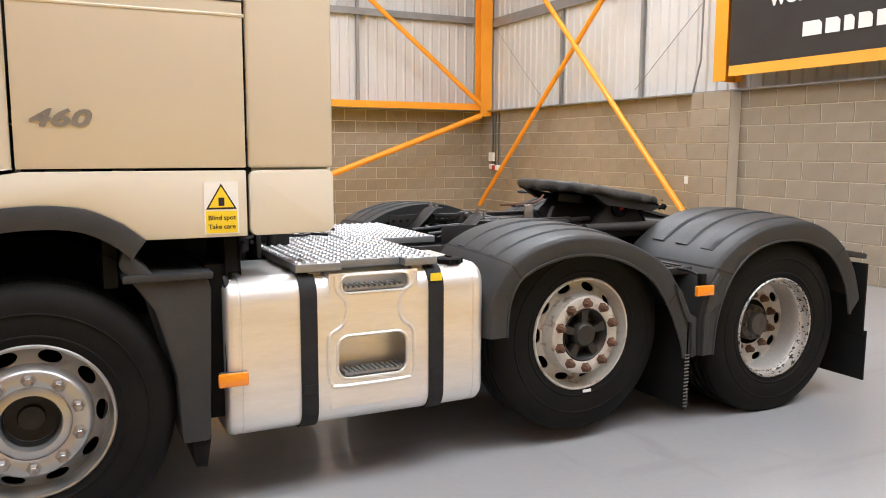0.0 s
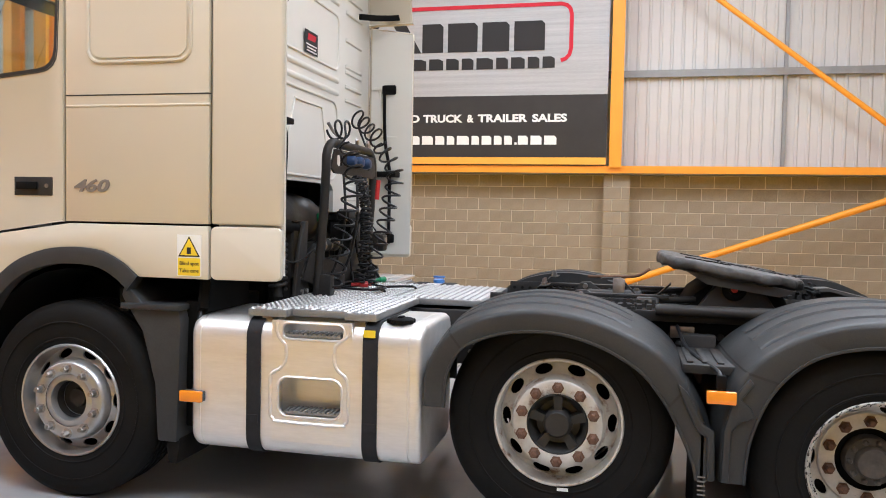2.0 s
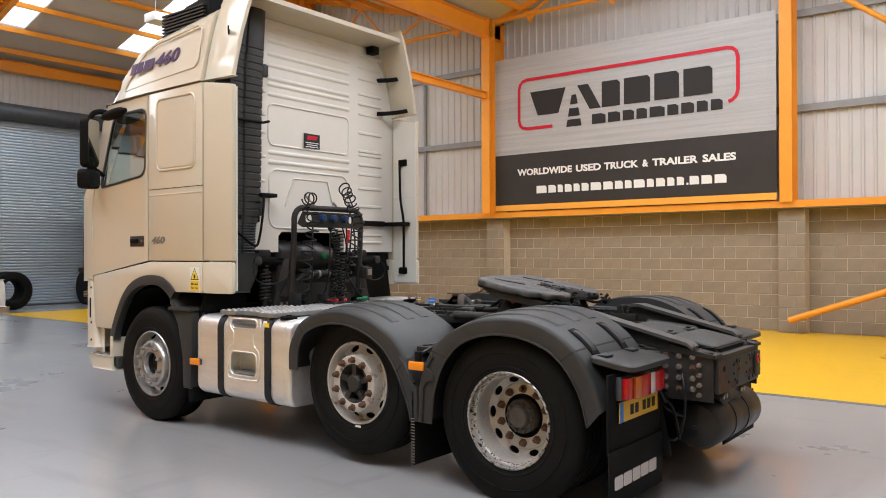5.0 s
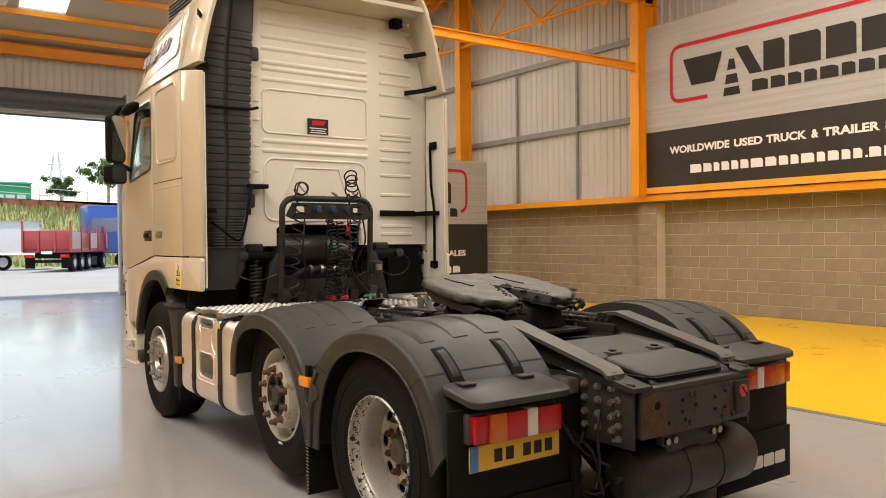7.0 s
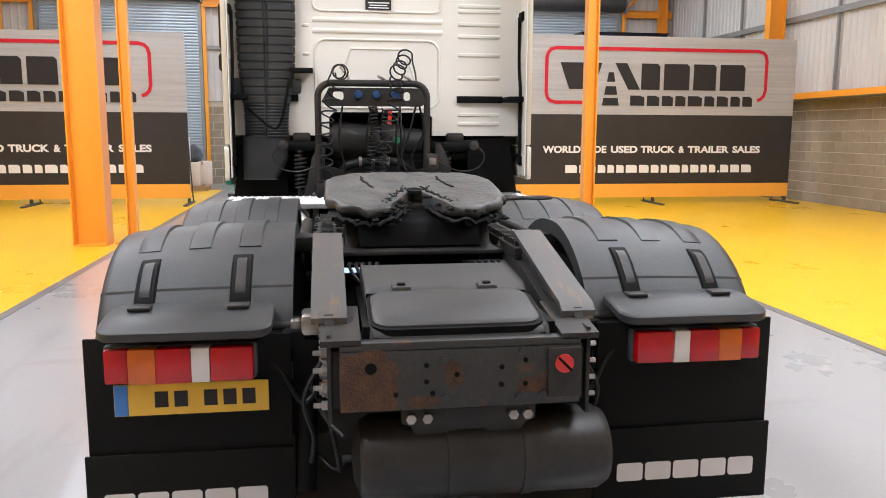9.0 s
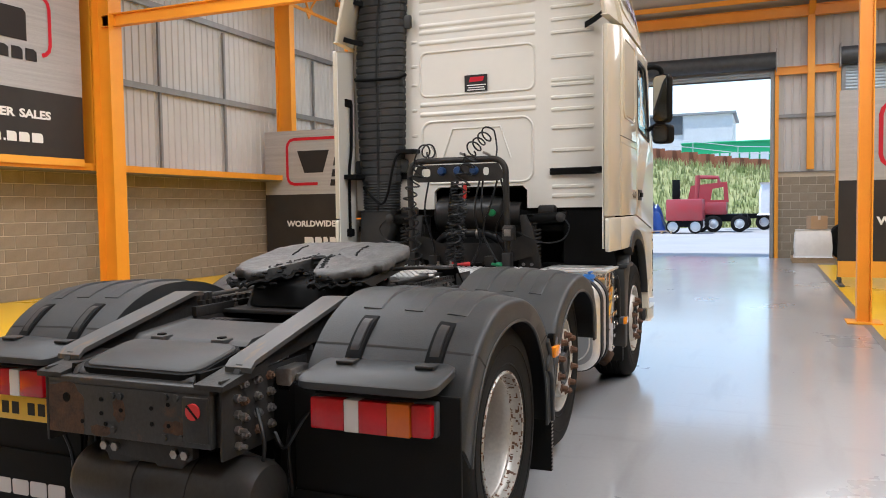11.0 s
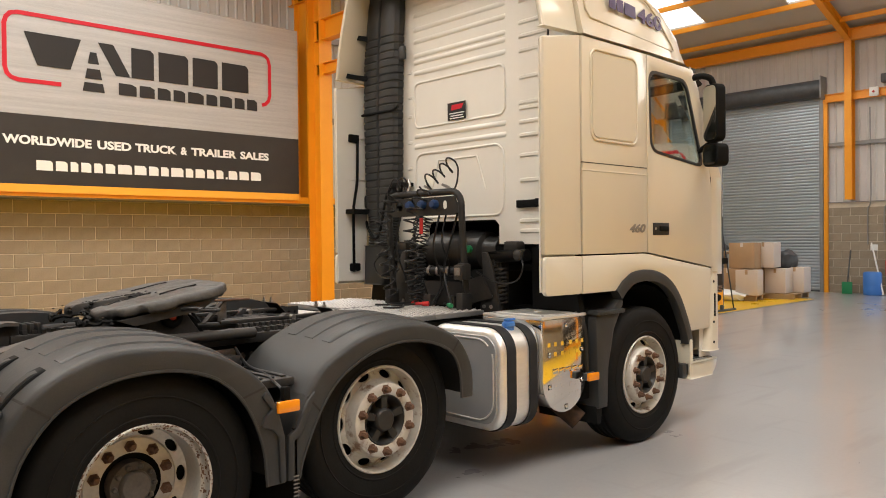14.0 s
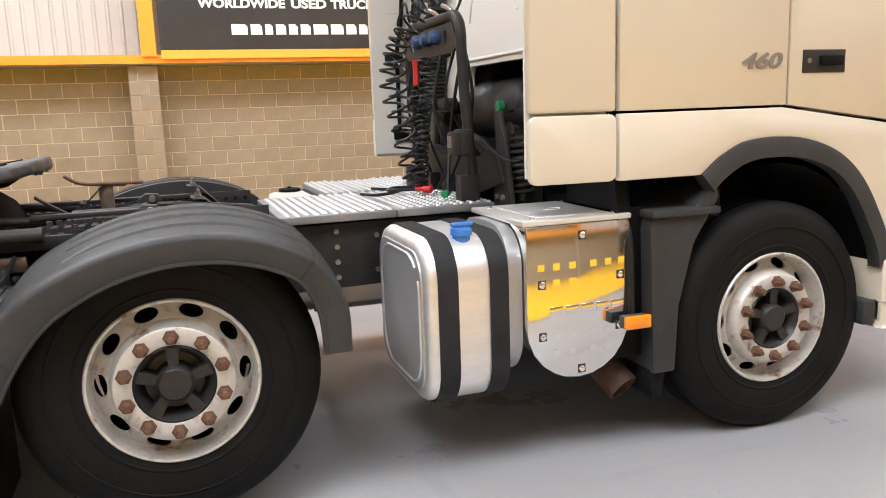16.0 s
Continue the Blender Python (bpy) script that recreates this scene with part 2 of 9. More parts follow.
M_stickery = mat("yellow_sticker", (0.83, 0.60, 0.02), 0.4)
M_grease = mat("greasy_plate", (0.045, 0.043, 0.041), 0.48, 0.15, (0.10, 0.097, 0.093), 7, fine=0.35, bump=0.5, bscale=34, rvar=0.14, mid=0.5, width=0.16)
M_rubworn = mat("worn_ramp_steel", (0.085, 0.081, 0.078), 0.5, 0.3, (0.15, 0.10, 0.06), 7, fine=0.12, mid=0.62, width=0.08, stretch=(1, 5, 1))
M_badge = mat("badge_grey", (0.22, 0.20, 0.18), 0.4, 0.3)
M_skin = mat("seat_fabric", (0.05, 0.045, 0.04), 0.9)


# ---- building blocks for meshes ----
def part(name, bm, material, parent=None, label="", smooth=40, bev=0.0, seg=2):
    if bev:
        bmesh.ops.remove_doubles(bm, verts=bm.verts, dist=1e-5)
        es = [e for e in bm.edges if len(e.link_faces) == 2 and e.calc_face_angle(0) > 0.5]
        bmesh.ops.bevel(bm, geom=es, offset=bev, segments=seg, profile=0.5, affect="EDGES", clamp_overlap=True)
    bmesh.ops.recalc_face_normals(bm, faces=bm.faces)
    me = bpy.data.meshes.new(name)
    bm.to_mesh(me)
    bm.free()
    me.materials.append(material)
    if smooth:
        flat = 0.006 if bev else 1e9
        me.polygons.foreach_set("use_smooth", [p.area < flat for p in me.polygons])
        me.set_sharp_from_angle(angle=radians(smooth))
    o = new(name, me)
    if parent:
        o.parent = parent
    if label:
        tagged(o, label)
    return o


def thing(name, label, category, group="", kind="", at=(0, 0, 0)):
    o = new(name)
    o.location = at
    o.empty_display_size = 0.2
    return tagged(o, label, category, group, kind)


def B():
    return bmesh.new()


def box(bm, x0, x1, y0, y1, z0, z1):
    vs = [bm.verts.new((x, y, z)) for x in (x0, x1) for y in (y0, y1) for z in (z0, z1)]
    for f in ((0, 1, 3, 2), (4, 6, 7, 5), (0, 4, 5, 1), (2, 3, 7, 6), (0, 2, 6, 4), (1, 5, 7, 3)):
        bm.faces.new([vs[i] for i in f])
    return bm


def bx(*a):
    return box(B(), *a)


def put(a, u, v, w):
    """A point from its place w along axis a and u, v along the two others in order."""
    return {"x": (w, u, v), "y": (u, w, v), "z": (u, v, w)}[a]


def prism(bm, pts, a, w0, w1):
    """A polygon, given in the two other axes, drawn out along axis a."""
    n = len(pts)
    A = [bm.verts.new(put(a, u, v, w0)) for u, v in pts]
    C = [bm.verts.new(put(a, u, v, w1)) for u, v in pts]
    bm.faces.new(A)
    bm.faces.new(C[::-1])
    for i in range(n):
        j = (i + 1) % n
        bm.faces.new((A[i], C[i], C[j], A[j]))
    return bm


def holed(bm, outer, holes, a, w0, w1):
    """A plate with holes through it."""
    rings = [outer, *holes]
    edges, sides = [], []
    for ring in rings:
        lo = [bm.verts.new(put(a, u, v, w0)) for u, v in ring]
        hi = [bm.verts.new(put(a, u, v, w1)) for u, v in ring]
        sides.append((lo, hi))
    for k in (0, 1):
        es = []
        for s in sides:
            vs = s[k]
            for i in range(len(vs)):
                es.append(bm.edges.new((vs[i], vs[(i + 1) % len(vs)])))
        bmesh.ops.triangle_fill(bm, edges=es, use_beauty=True, use_dissolve=False)
    for lo, hi in sides:
        n = len(lo)
        for i in range(n):
            j = (i + 1) % n
            bm.faces.new((lo[i], hi[i], hi[j], lo[j]))
    return bm


def rrect(u0, u1, v0, v1, r, n=5):
    """A rounded rectangle."""
    out = []
    for cu, cv, a0 in ((u1 - r, v1 - r, 0), (u0 + r, v1 - r, 90), (u0 + r, v0 + r, 180), (u1 - r, v0 + r, 270)):
        for i in range(n + 1):
            t = radians(a0 + 90 * i / n)
            out.append((cu + r * math.cos(t), cv + r * math.sin(t)))
    return out


def lathe(bm, prof, segs=48, c=(0, 0, 0), a="y", sign=1, skip=None):
    """Turns (radius, along) pairs round axis a through c. skip(ring, seg) leaves faces out."""
    rings = []
    for r, w in prof:
        ring = []
        for i in range(segs):
            t = 2 * math.pi * i / segs
            u, v = r * math.cos(t), r * math.sin(t)
            p = put(a, u, v, w * sign)
            ring.append(bm.verts.new((c[0] + p[0], c[1] + p[1], c[2] + p[2])))
        rings.append(ring)
    for k in range(len(rings) - 1):
        for i in range(segs):
            if skip and skip(k, i):
                continue
            j = (i + 1) % segs
            bm.faces.new((rings[k][i], rings[k][j], rings[k + 1][j], rings[k + 1][i]))
    return bm


def cyl(bm, p, q, r, n=16):
    """A closed rod from p to q."""
    return tube(bm, [p, q], r, n)


def tube(bm, pts, r, n=8, closed=False):
    pts = [Vector(p) for p in pts]
    rings = []
    up = Vector((0.31, 0.17, 0.93))
    prev = None
    for i, p in enumerate(pts):
        d = (pts[min(i + 1, len(pts) - 1)] - pts[max(i - 1, 0)]).normalized()
        if prev is None:
            s = d.cross(up).normalized()
        else:
            s = (prev - d * prev.dot(d)).normalized()
        prev = s
        t = d.cross(s)
        rings.append([bm.verts.new(p + r * (math.cos(2 * math.pi * k / n) * s + math.sin(2 * math.pi * k / n) * t)) for k in range(n)])
    for a, b in zip(rings, rings[1:]):
        for k in range(n):
            bm.faces.new((a[k], a[(k + 1) % n], b[(k + 1) % n], b[k]))
    bm.faces.new(rings[0])
    bm.faces.new(rings[-1][::-1])
    return bm


def loft(bm, rings, caps=True, closed=True):
    R = [[bm.verts.new(p) for p in ring] for ring in rings]
    n = len(R[0])
    for a, b in zip(R, R[1:]):
        for k in range(n if closed else n - 1):
            bm.faces.new((a[k], a[(k + 1) % n], b[(k + 1) % n], b[k]))
    if caps:
        bm.faces.new(R[0])
        bm.faces.new(R[-1][::-1])
    return bm


def smoothline(pts, n=6):
    """Points of a smooth line through the given ones."""
    P = [Vector(p) for p in pts]
    out = []
    for i in range(len(P) - 1):
        a, b, c, d = P[max(i - 1, 0)], P[i], P[i + 1], P[min(i + 2, len(P) - 1)]
        for k in range(n):
            t = k / n
            out.append(0.5 * ((2 * b) + (c - a) * t + (2 * a - 5 * b + 4 * c - d) * t * t + (3 * b - a - 3 * c + d) * t ** 3))
    out.append(P[-1])
    return out


def text_mesh(body, size, m, material, parent, name="lettering", label="", depth=0.001, width=None, shear=0.0, bold=0.012):
    """Built-in font lettering, its baseline start at m's origin."""
    cu = bpy.data.curves.new(name, "FONT")
    cu.body, cu.size, cu.extrude, cu.shear = body, size, depth, shear
    cu.resolution_u = 3
    cu.offset = bold * size
    tmp = new(name, cu)
    bpy.context.view_layer.update()
    me = bpy.data.meshes.new_from_object(tmp.evaluated_get(bpy.context.evaluated_depsgraph_get()))
    bpy.data.objects.remove(tmp)
    if width:
        xs = [v.co.x for v in me.vertices]
        k = width / (max(xs) - min(xs))
        for v in me.vertices:
            v.co.x *= k
    me.transform(m)
    me.materials.clear()
    me.materials.append(material)
    o = new(name, me)
    o.parent = parent
    if label:
        tagged(o, label)
    return o


# ---- floor ----
Y1, Y2 = 3.51, -3.19
X_YEL = -14.4
fl = tagged(part("floor", bx(XW - 0.3, XE + 0.3, YS - 0.3, YN + 0.3, -0.2, 0), M_floor), "glossy grey epoxy floor with yellow bays and scuffs", "floor", kind="structure")
for nm, y0, y1 in (("floor_yellow_north", Y1, YN + 0.1), ("floor_yellow_south", YS - 0.1, Y2)):
    tagged(part(nm, bx(X_YEL, XE, y0, y1, 0.0, 0.003), M_yellow, smooth=0), "glossy yellow painted floor bay along the wall", "floor", kind="structure")
for nm, b in (("floor_line_north", (X_YEL, XE, Y1 - 0.09, Y1)), ("floor_line_south", (X_YEL, XE, Y2, Y2 + 0.09)),
              ("floor_line_west_a", (X_YEL - 0.09, X_YEL, Y1 - 0.09, YN)), ("floor_line_west_b", (X_YEL - 0.09, X_YEL, YS, Y2 + 0.09))):
    tagged(part(nm, bx(*b, 0.0, 0.0045), M_line, smooth=0), "dark grey painted border line on the floor", "floor line", kind="structure")


# ---- walls ----
def cladding(name, a, w, u0, u1, top, out, z0=BLOCK_H, pitch=0.2):
    """Vertical ribbed sheet on the plane a = w; top(u) is its upper edge; out: the sign towards the outside."""
    bm = B()
    prev = None
    u = u0
    k = 0
    steps = [0.0, 0.13, 0.15, 0.18]
    while u < u1 - 1e-6:
        for s, d in zip(steps, (0, 0, 0.022, 0.022)):
            uu = min(u + s, u1)
            p = [bm.verts.new(put(a, uu, z, w - out * d)) for z in (z0, top(uu))]
            if prev:
                bm.faces.new((prev[0], p[0], p[1], prev[1]))
            prev = p
        u += pitch
    return tagged(part(name, bm, M_clad, smooth=0), "white ribbed steel cladding sheets above the blockwork", "wall", kind="structure")


def gable(x):
    if x < XM:
        return EAVE + (RIDGE - EAVE) * (1 - abs(x - RW) / (RW - XW)) + 0.1
    return EAVE + (RIDGE - EAVE) * (1 - abs(x - RE) / (RE - XM)) + 0.1


def door_hole(u):
    return EAVE + 0.1


cladding("wall_north_cladding", "y", YN + 0.05, XW, XE, gable, 1)
cladding("wall_south_cladding", "y", YS - 0.05, XW, XE, gable, -1)
cladding("wall_east_cladding", "x", XE + 0.08, YS, YN, door_hole, 1)
# outer skins that close the walls
tagged(part("wall_north_skin", prism(B(), [(XW - 0.3, 0), (XE + 0.3, 0), (XE + 0.3, EAVE + 0.1), (RE, RIDGE + 0.2), (XM, EAVE + 0.1), (RW, RIDGE + 0.2), (XW - 0.3, EAVE + 0.1)], "y", YN + 0.12, YN + 0.3), M_clad, smooth=0), "white outer wall skin", "wall", kind="structure")
tagged(part("wall_south_skin", prism(B(), [(XW - 0.3, 0), (XE + 0.3, 0), (XE + 0.3, EAVE + 0.1), (RE, RIDGE + 0.2), (XM, EAVE + 0.1), (RW, RIDGE + 0.2), (XW - 0.3, EAVE + 0.1)], "y", YS - 0.3, YS - 0.12), M_clad, smooth=0), "white outer wall skin", "wall", kind="structure")
tagged(part("wall_east_skin", bx(XE + 0.12, XE + 0.3, YS - 0.12, YN + 0.12, 0, EAVE + 0.1), M_clad, smooth=0), "white outer wall skin", "wall", kind="structure")

# west wall: three door openings
DOORS = [(-8.45, -4.05), (-2.0, 2.43), (4.3, 8.75)]
DOOR_H = 5.13
west = [(YS - 0.3, DOORS[0][0]), (DOORS[0][1], DOORS[1][0]), (DOORS[1][1], DOORS[2][0]), (DOORS[2][1], YN + 0.3)]
for i, (a, b) in enumerate(west):
    tagged(part("wall_west_%d" % (i + 1), bx(XW - 0.3, XW - 0.11, a, b, 0, EAVE + 0.1), M_clad, smooth=0), "white steel wall between roller doors", "wall", kind="structure")
    bm = B()
    prev, u = None, a
    while u < b:
        for s, d in ((0, 0), (0.13, 0), (0.15, 0.022), (0.18, 0.022)):
            uu = min(u + s, b)
            p = [bm.verts.new((XW - 0.1 + d, uu, z)) for z in (BLOCK_H + 0.15, EAVE)]
            if prev:
                bm.faces.new((prev[0], p[0], p[1], prev[1]))
            prev = p
        u += 0.2
    tagged(part("wall_west_cladding_%d" % (i + 1), bm, M_clad, smooth=0), "white ribbed steel cladding beside the roller doors", "wall", kind="structure")
for i, (a, b) in enumerate(DOORS):
    tagged(part("wall_west_lintel_%d" % (i + 1), bx(XW - 0.3, XW - 0.11, a, b, DOOR_H, EAVE + 0.1), M_clad, smooth=0), "white steel wall above the roller door", "wall", kind="structure")
    bm = B()
    prev, u = None, a
    while u < b:
        for s, d in ((0, 0), (0.13, 0), (0.15, 0.022), (0.18, 0.022)):
            uu = min(u + s, b)
            p = [bm.verts.new((XW - 0.1 + d, uu, z)) for z in (DOOR_H + 0.5, EAVE)]
            if prev:
                bm.faces.new((prev[0], p[0], p[1], prev[1]))
            prev = p
        u += 0.2
    tagged(part("wall_west_head_%d" % (i + 1), bm, M_clad, smooth=0), "white ribbed steel cladding above the roller door", "wall", kind="structure")

# ---- roof: ceilings with rooflight strips cut through ----
SKY_Y = [-7.0, -3.6, 0.2, 3.9, 7.6]


def roof_slope(name, xa, za, xb, zb):
    bm = B()
    L = math.hypot(xb - xa, zb - za)
    ys = [YS - 0.3]
    for y in SKY_Y:
        ys += [y - 0.55, y + 0.55]
    ys.append(YN + 0.3)
    fr = [0, 0.30, 0.82, 1]
    def pt(f, y, up):
        return (xa + (xb - xa) * f, y, za + (zb - za) * f + up)
    for i in range(len(ys) - 1):
        for k in range(3):
            if i % 2 == 1 and k == 1:
                continue
            vs = [bm.verts.new(pt(f, y, up)) for up in (0, 0.12) for f in (fr[k], fr[k + 1]) for y in (ys[i], ys[i + 1])]
            for f in ((0, 1, 3, 2), (4, 6, 7, 5), (0, 4, 5, 1), (2, 3, 7, 6), (0, 2, 6, 4), (1, 5, 7, 3)):
                bm.faces.new([vs[j] for j in f])
    tagged(part(name, bm, M_roof, smooth=0), "pale grey roof lining sheets on both slopes", "ceiling", kind="structure")
    for y in SKY_Y:
        bm = B()
        vs = [bm.verts.new(pt(f, yy, 0.05)) for f in (0.30, 0.82) for yy in (y - 0.55, y + 0.55)]
        bm.faces.new((vs[0], vs[1], vs[3], vs[2]))
        tagged(part("rooflight", bm, M_skylight, smooth=0), "translucent white rooflight strip in the roof", "rooflight", "rooflights", "structure")


for nm, xa, za, xb, zb in (("ceiling_west_a", XW - 0.3, EAVE, RW, RIDGE), ("ceiling_west_b", RW, RIDGE, XM, EAVE),
                           ("ceiling_east_a", XM, EAVE, RE, RIDGE), ("ceiling_east_b", RE, RIDGE, XE + 0.3, EAVE)):
    roof_slope(nm, xa, za, xb, zb)
for x, power in ((RW - 3.0, 90), (RW + 3.0, 90), (RE - 2.8, 140), (RE + 2.8, 210)):
    for y in (-4.4, 4.7):
        lamp("rooflight_lamp", "AREA", look((x, y, 7.35), (x - (2.8 if x > (RE if x > XM else RW) else -2.8), y, 0)), power, (1.0, 0.985, 0.95), sx=3.2, sy=5.0)
lamp("door_daylight", "AREA", look((XW - 0.2, 0.2, 2.6), (XW + 5, 0.2, 2.2)), 8, (0.72, 0.86, 1.0), sx=4.3, sy=5.0)


# ---- orange steel frame ----
def ibeam(bm, p, q, h, w, tf=0.016, tw=0.012, up=(0, 0, 1)):
    """An I section from p to q: h along up, w across."""
    p, q, up = Vector(p), Vector(q), Vector(up)
    d = (q - p).normalized()
    s = d.cross(up).normalized()
    u = s.cross(d).normalized()
    for a0, a1, b0, b1 in ((-w / 2, w / 2, h / 2 - tf, h / 2), (-w / 2, w / 2, -h / 2, -h / 2 + tf), (-tw / 2, tw / 2, -h / 2 + tf, h / 2 - tf)):
        vs = [bm.verts.new(e + s * a + u * b) for e in (p, q) for a in (a0, a1) for b in (b0, b1)]
        for f in ((0, 1, 3, 2), (4, 6, 7, 5), (0, 4, 5, 1), (2, 3, 7, 6), (0, 2, 6, 4), (1, 5, 7, 3)):
            bm.faces.new([vs[j] for j in f])
    return bm


def column(x, y, z0, z1, along, h=0.30, w=0.22, name="steel_column"):
    bm = ibeam(B(), (x, y, z0), (x, y, z1), h, w, up=along)
    if z0 == 0:
        box(bm, x - 0.2, x + 0.2, y - 0.2, y + 0.2, 0.003, 0.022)
    return tagged(part(name, bm, M_orange, smooth=0), "orange painted steel column", "column", "orange steel frame", "structure")


def beam(p, q, h=0.25, w=0.14, name="steel_beam"):
    return tagged(part(name, ibeam(B(), p, q, h, w), M_orange, smooth=0), "orange painted steel beam", "beam", "orange steel frame", "structure")


def rod(pts, r=0.05, name="steel_brace", label="orange tubular steel brace"):
    return tagged(part(name, tube(B(), pts, r, 10), M_orange), label, "brace", "orange steel frame", "structure")


COLX = [2.66, XM, -10.4]
for x in COLX:
    column(x, YN - 0.33, BLOCK_H + 0.12, gable(x) - 0.1, (0, 1, 0), h=0.40)
    column(x, YS + 0.48, BLOCK_H + 0.12, gable(x) - 0.1, (0, 1, 0), h=0.46)
column(XM - 0.02, YS + 0.98, 0, EAVE, (0, 1, 0), h=0.42, w=0.30)
column(XM, YN - 0.66, BLOCK_H + 0.12, EAVE, (0, 1, 0), h=0.20, w=0.22)
for y in (YN - 0.36, YS + 0.36):
    column(XE - 0.16, y, 0 if y < 0 else BLOCK_H - 0.1, EAVE, (0, 1, 0), h=0.26, w=0.26)
    column(XW + 0.16, y, 0, EAVE, (0, 1, 0), h=0.26, w=0.22)
column(XE - 0.14, 3.5, BLOCK_H + 0.12, EAVE, (1, 0, 0))
column(XE - 0.14, -2.9, BLOCK_H + 0.12, EAVE, (1, 0, 0))
for y in (-3.25, 3.45):
    column(XW + 0.12, y, BLOCK_H + 0.2, EAVE, (1, 0, 0), h=0.26, w=0.18)
# free posts inside
column(XM, -3.6, 0, EAVE, (0, 1, 0), h=0.44, w=0.34)
column(XM - 0.2, -3.12, 0, EAVE, (0, 1, 0), h=0.13, w=0.13)
column(XM - 0.1, 3.44, 0, EAVE, (0, 1, 0), h=0.17, w=0.17)
# valley girder along x = XM, eaves beams, tie beams
beam((XM, YS, EAVE - 0.25), (XM, YN, EAVE - 0.25), 0.4, 0.2)
beam((XW + 0.2, YS, EAVE - 0.12), (XW + 0.2, YN, EAVE - 0.12), 0.3, 0.2)
beam((XE - 0.2, YS, EAVE - 0.12), (XE - 0.2, YN, EAVE - 0.12), 0.3, 0.2)
beam((XM - 0.02, YS + 0.9, 5.8), (XM - 0.02, -3.7, 5.8), 0.42, 0.2)
beam((XM - 0.02, YS + 0.9, 5.02), (XM - 0.02, -3.7, 5.02), 0.22, 0.14)
beam((XM, YN - 0.6, 5.15), (XM, 3.5, 5.15), 0.16, 0.12)
for y, yi in ((-3.25, -3.25), (3.45, 3.45)):
    for xa, za, xb, zb in ((XW + 0.15, EAVE - 0.15, RW, RIDGE - 0.15), (RW, RIDGE - 0.15, XM, EAVE - 0.15),
                           (XM, EAVE - 0.15, RE, RIDGE - 0.15), (RE, RIDGE - 0.15, XE, EAVE - 0.15)):
        beam((xa, y, za), (xb, y, zb), 0.26, 0.16, "rafter")
for y in (YN - 0.42, YS + 0.62):
    for xa, xr, xb in ((XW + 0.15, RW, XM), (XM, RE, XE - 0.1)):
        lo = EAVE - 0.02
        rod([(xa, y, lo), (xb, y, lo)], 0.045, "truss_chord", "orange truss bottom chord")
        beam((xa, y, EAVE - 0.05), (xr, y, RIDGE - 0.1), 0.16, 0.1, "truss_rafter")
        beam((xr, y, RIDGE - 0.1), (xb, y, EAVE - 0.05), 0.16, 0.1, "truss_rafter")
        n = 6
        for i in range(n):
            x0 = xa + (xb - xa) * (i + 0.5) / n
            gp = B()
            prism(gp, [(x0 - 0.2, lo + 0.08), (x0 + 0.2, lo + 0.08), (x0, lo - 0.2)], "y", y - 0.012, y + 0.012)
            tagged(part("gusset_plate", gp, M_orange, smooth=0), "orange steel gusset plate on the truss", "gusset", "orange steel frame", "structure")
            for dx in (-0.5, 0.5):
                x1 = x0 + dx * (xb - xa) / n
                rod([(x0, y, lo), (x1, y, max(lo, gable(x1) - 0.25))], 0.03, "truss_web", "orange truss web member")
# purlins under the roof
for xa, za, xb, zb in ((XW, EAVE, RW, RIDGE), (RW, RIDGE, XM, EAVE), (XM, EAVE, RE, RIDGE), (RE, RIDGE, XE, EAVE)):
    for f in (0.12, 0.28, 0.46, 0.64, 0.82, 0.96):
        x, z = xa + (xb - xa) * f, za + (zb - za) * f - 0.05
        tagged(part("roof_purlin", bx(x - 0.03, x + 0.03, YS, YN, z - 0.08, z + 0.05), M_orange, smooth=0), "orange roof purlin", "purlin", "roof purlins", "structure")
# bracing on the north and east walls
rod([(XE - 0.3, YN - 0.52, 2.42), (2.75, YN - 0.52, 6.65)], 0.048)
rod([(XE - 0.3, YN - 0.52, 2.2), (2.7, YN - 0.52, 0.25)], 0.06)
rod([(XE - 0.3, 10.0, 0.365), (XE - 0.3, 3.6, 6.015)], 0.044)
rod([(XE - 0.34, 3.68, 0.35), (XE - 0.34, 9.95, 6.37)], 0.044)
for a, b in (((XE, 9.85, 3.9), (XE, 8.2, 2.5)), ((XE, 5.53, 2.45), (XE, 4.14, 3.56))):
    tagged(part("tie_wire", tube(B(), [a, b], 0.006, 6), M_flash), "thin grey tie wire across the cladding", "wire", "cladding tie wires", "structure")


# ---- rails, purlins, blockwork ----
def rail(name, x0, x1, y0, y1, z0, z1, m, label):
    return tagged(part(name, bx(x0, x1, y0, y1, z0, z1), m, smooth=0), label, "rail", kind="structure")


for nm, y, s in (("north", YN, -1), ("south", YS, 1)):
    ya, yb = sorted((y, y + s * (0.46 if s < 0 else 0.66)))
    rail("sill_rail_" + nm, XW, XE, ya, yb, BLOCK_H + 0.02, BLOCK_H + 0.15, M_orange, "orange steel sill rail on top of the blockwork")
    rail("sill_flashing_" + nm, XW, XE, *sorted((y - s * 0.03, y + s * (0.44 if s < 0 else 0.64))), BLOCK_H, BLOCK_H + 0.02, M_flash, "galvanised flashing on top of the blockwork")
    for z in (4.18, 5.95):
        rail("purlin_" + nm + ("_low" if z < 5 else "_high"), XW, XE, *sorted((y + s * 0.06, y - s * 0.0)), z - 0.065, z + 0.065, M_purlin, "galvanised wall purlin")
    for x in (5.6, -0.6, -6.25, -8.45, -12.5, -14.6):
        rail("sheeting_post", x - 0.03, x + 0.03, *sorted((y + s * 0.0, y + s * 0.055)), BLOCK_H + 0.1, 5.83, M_purlin, "galvanised vertical sheeting rail")
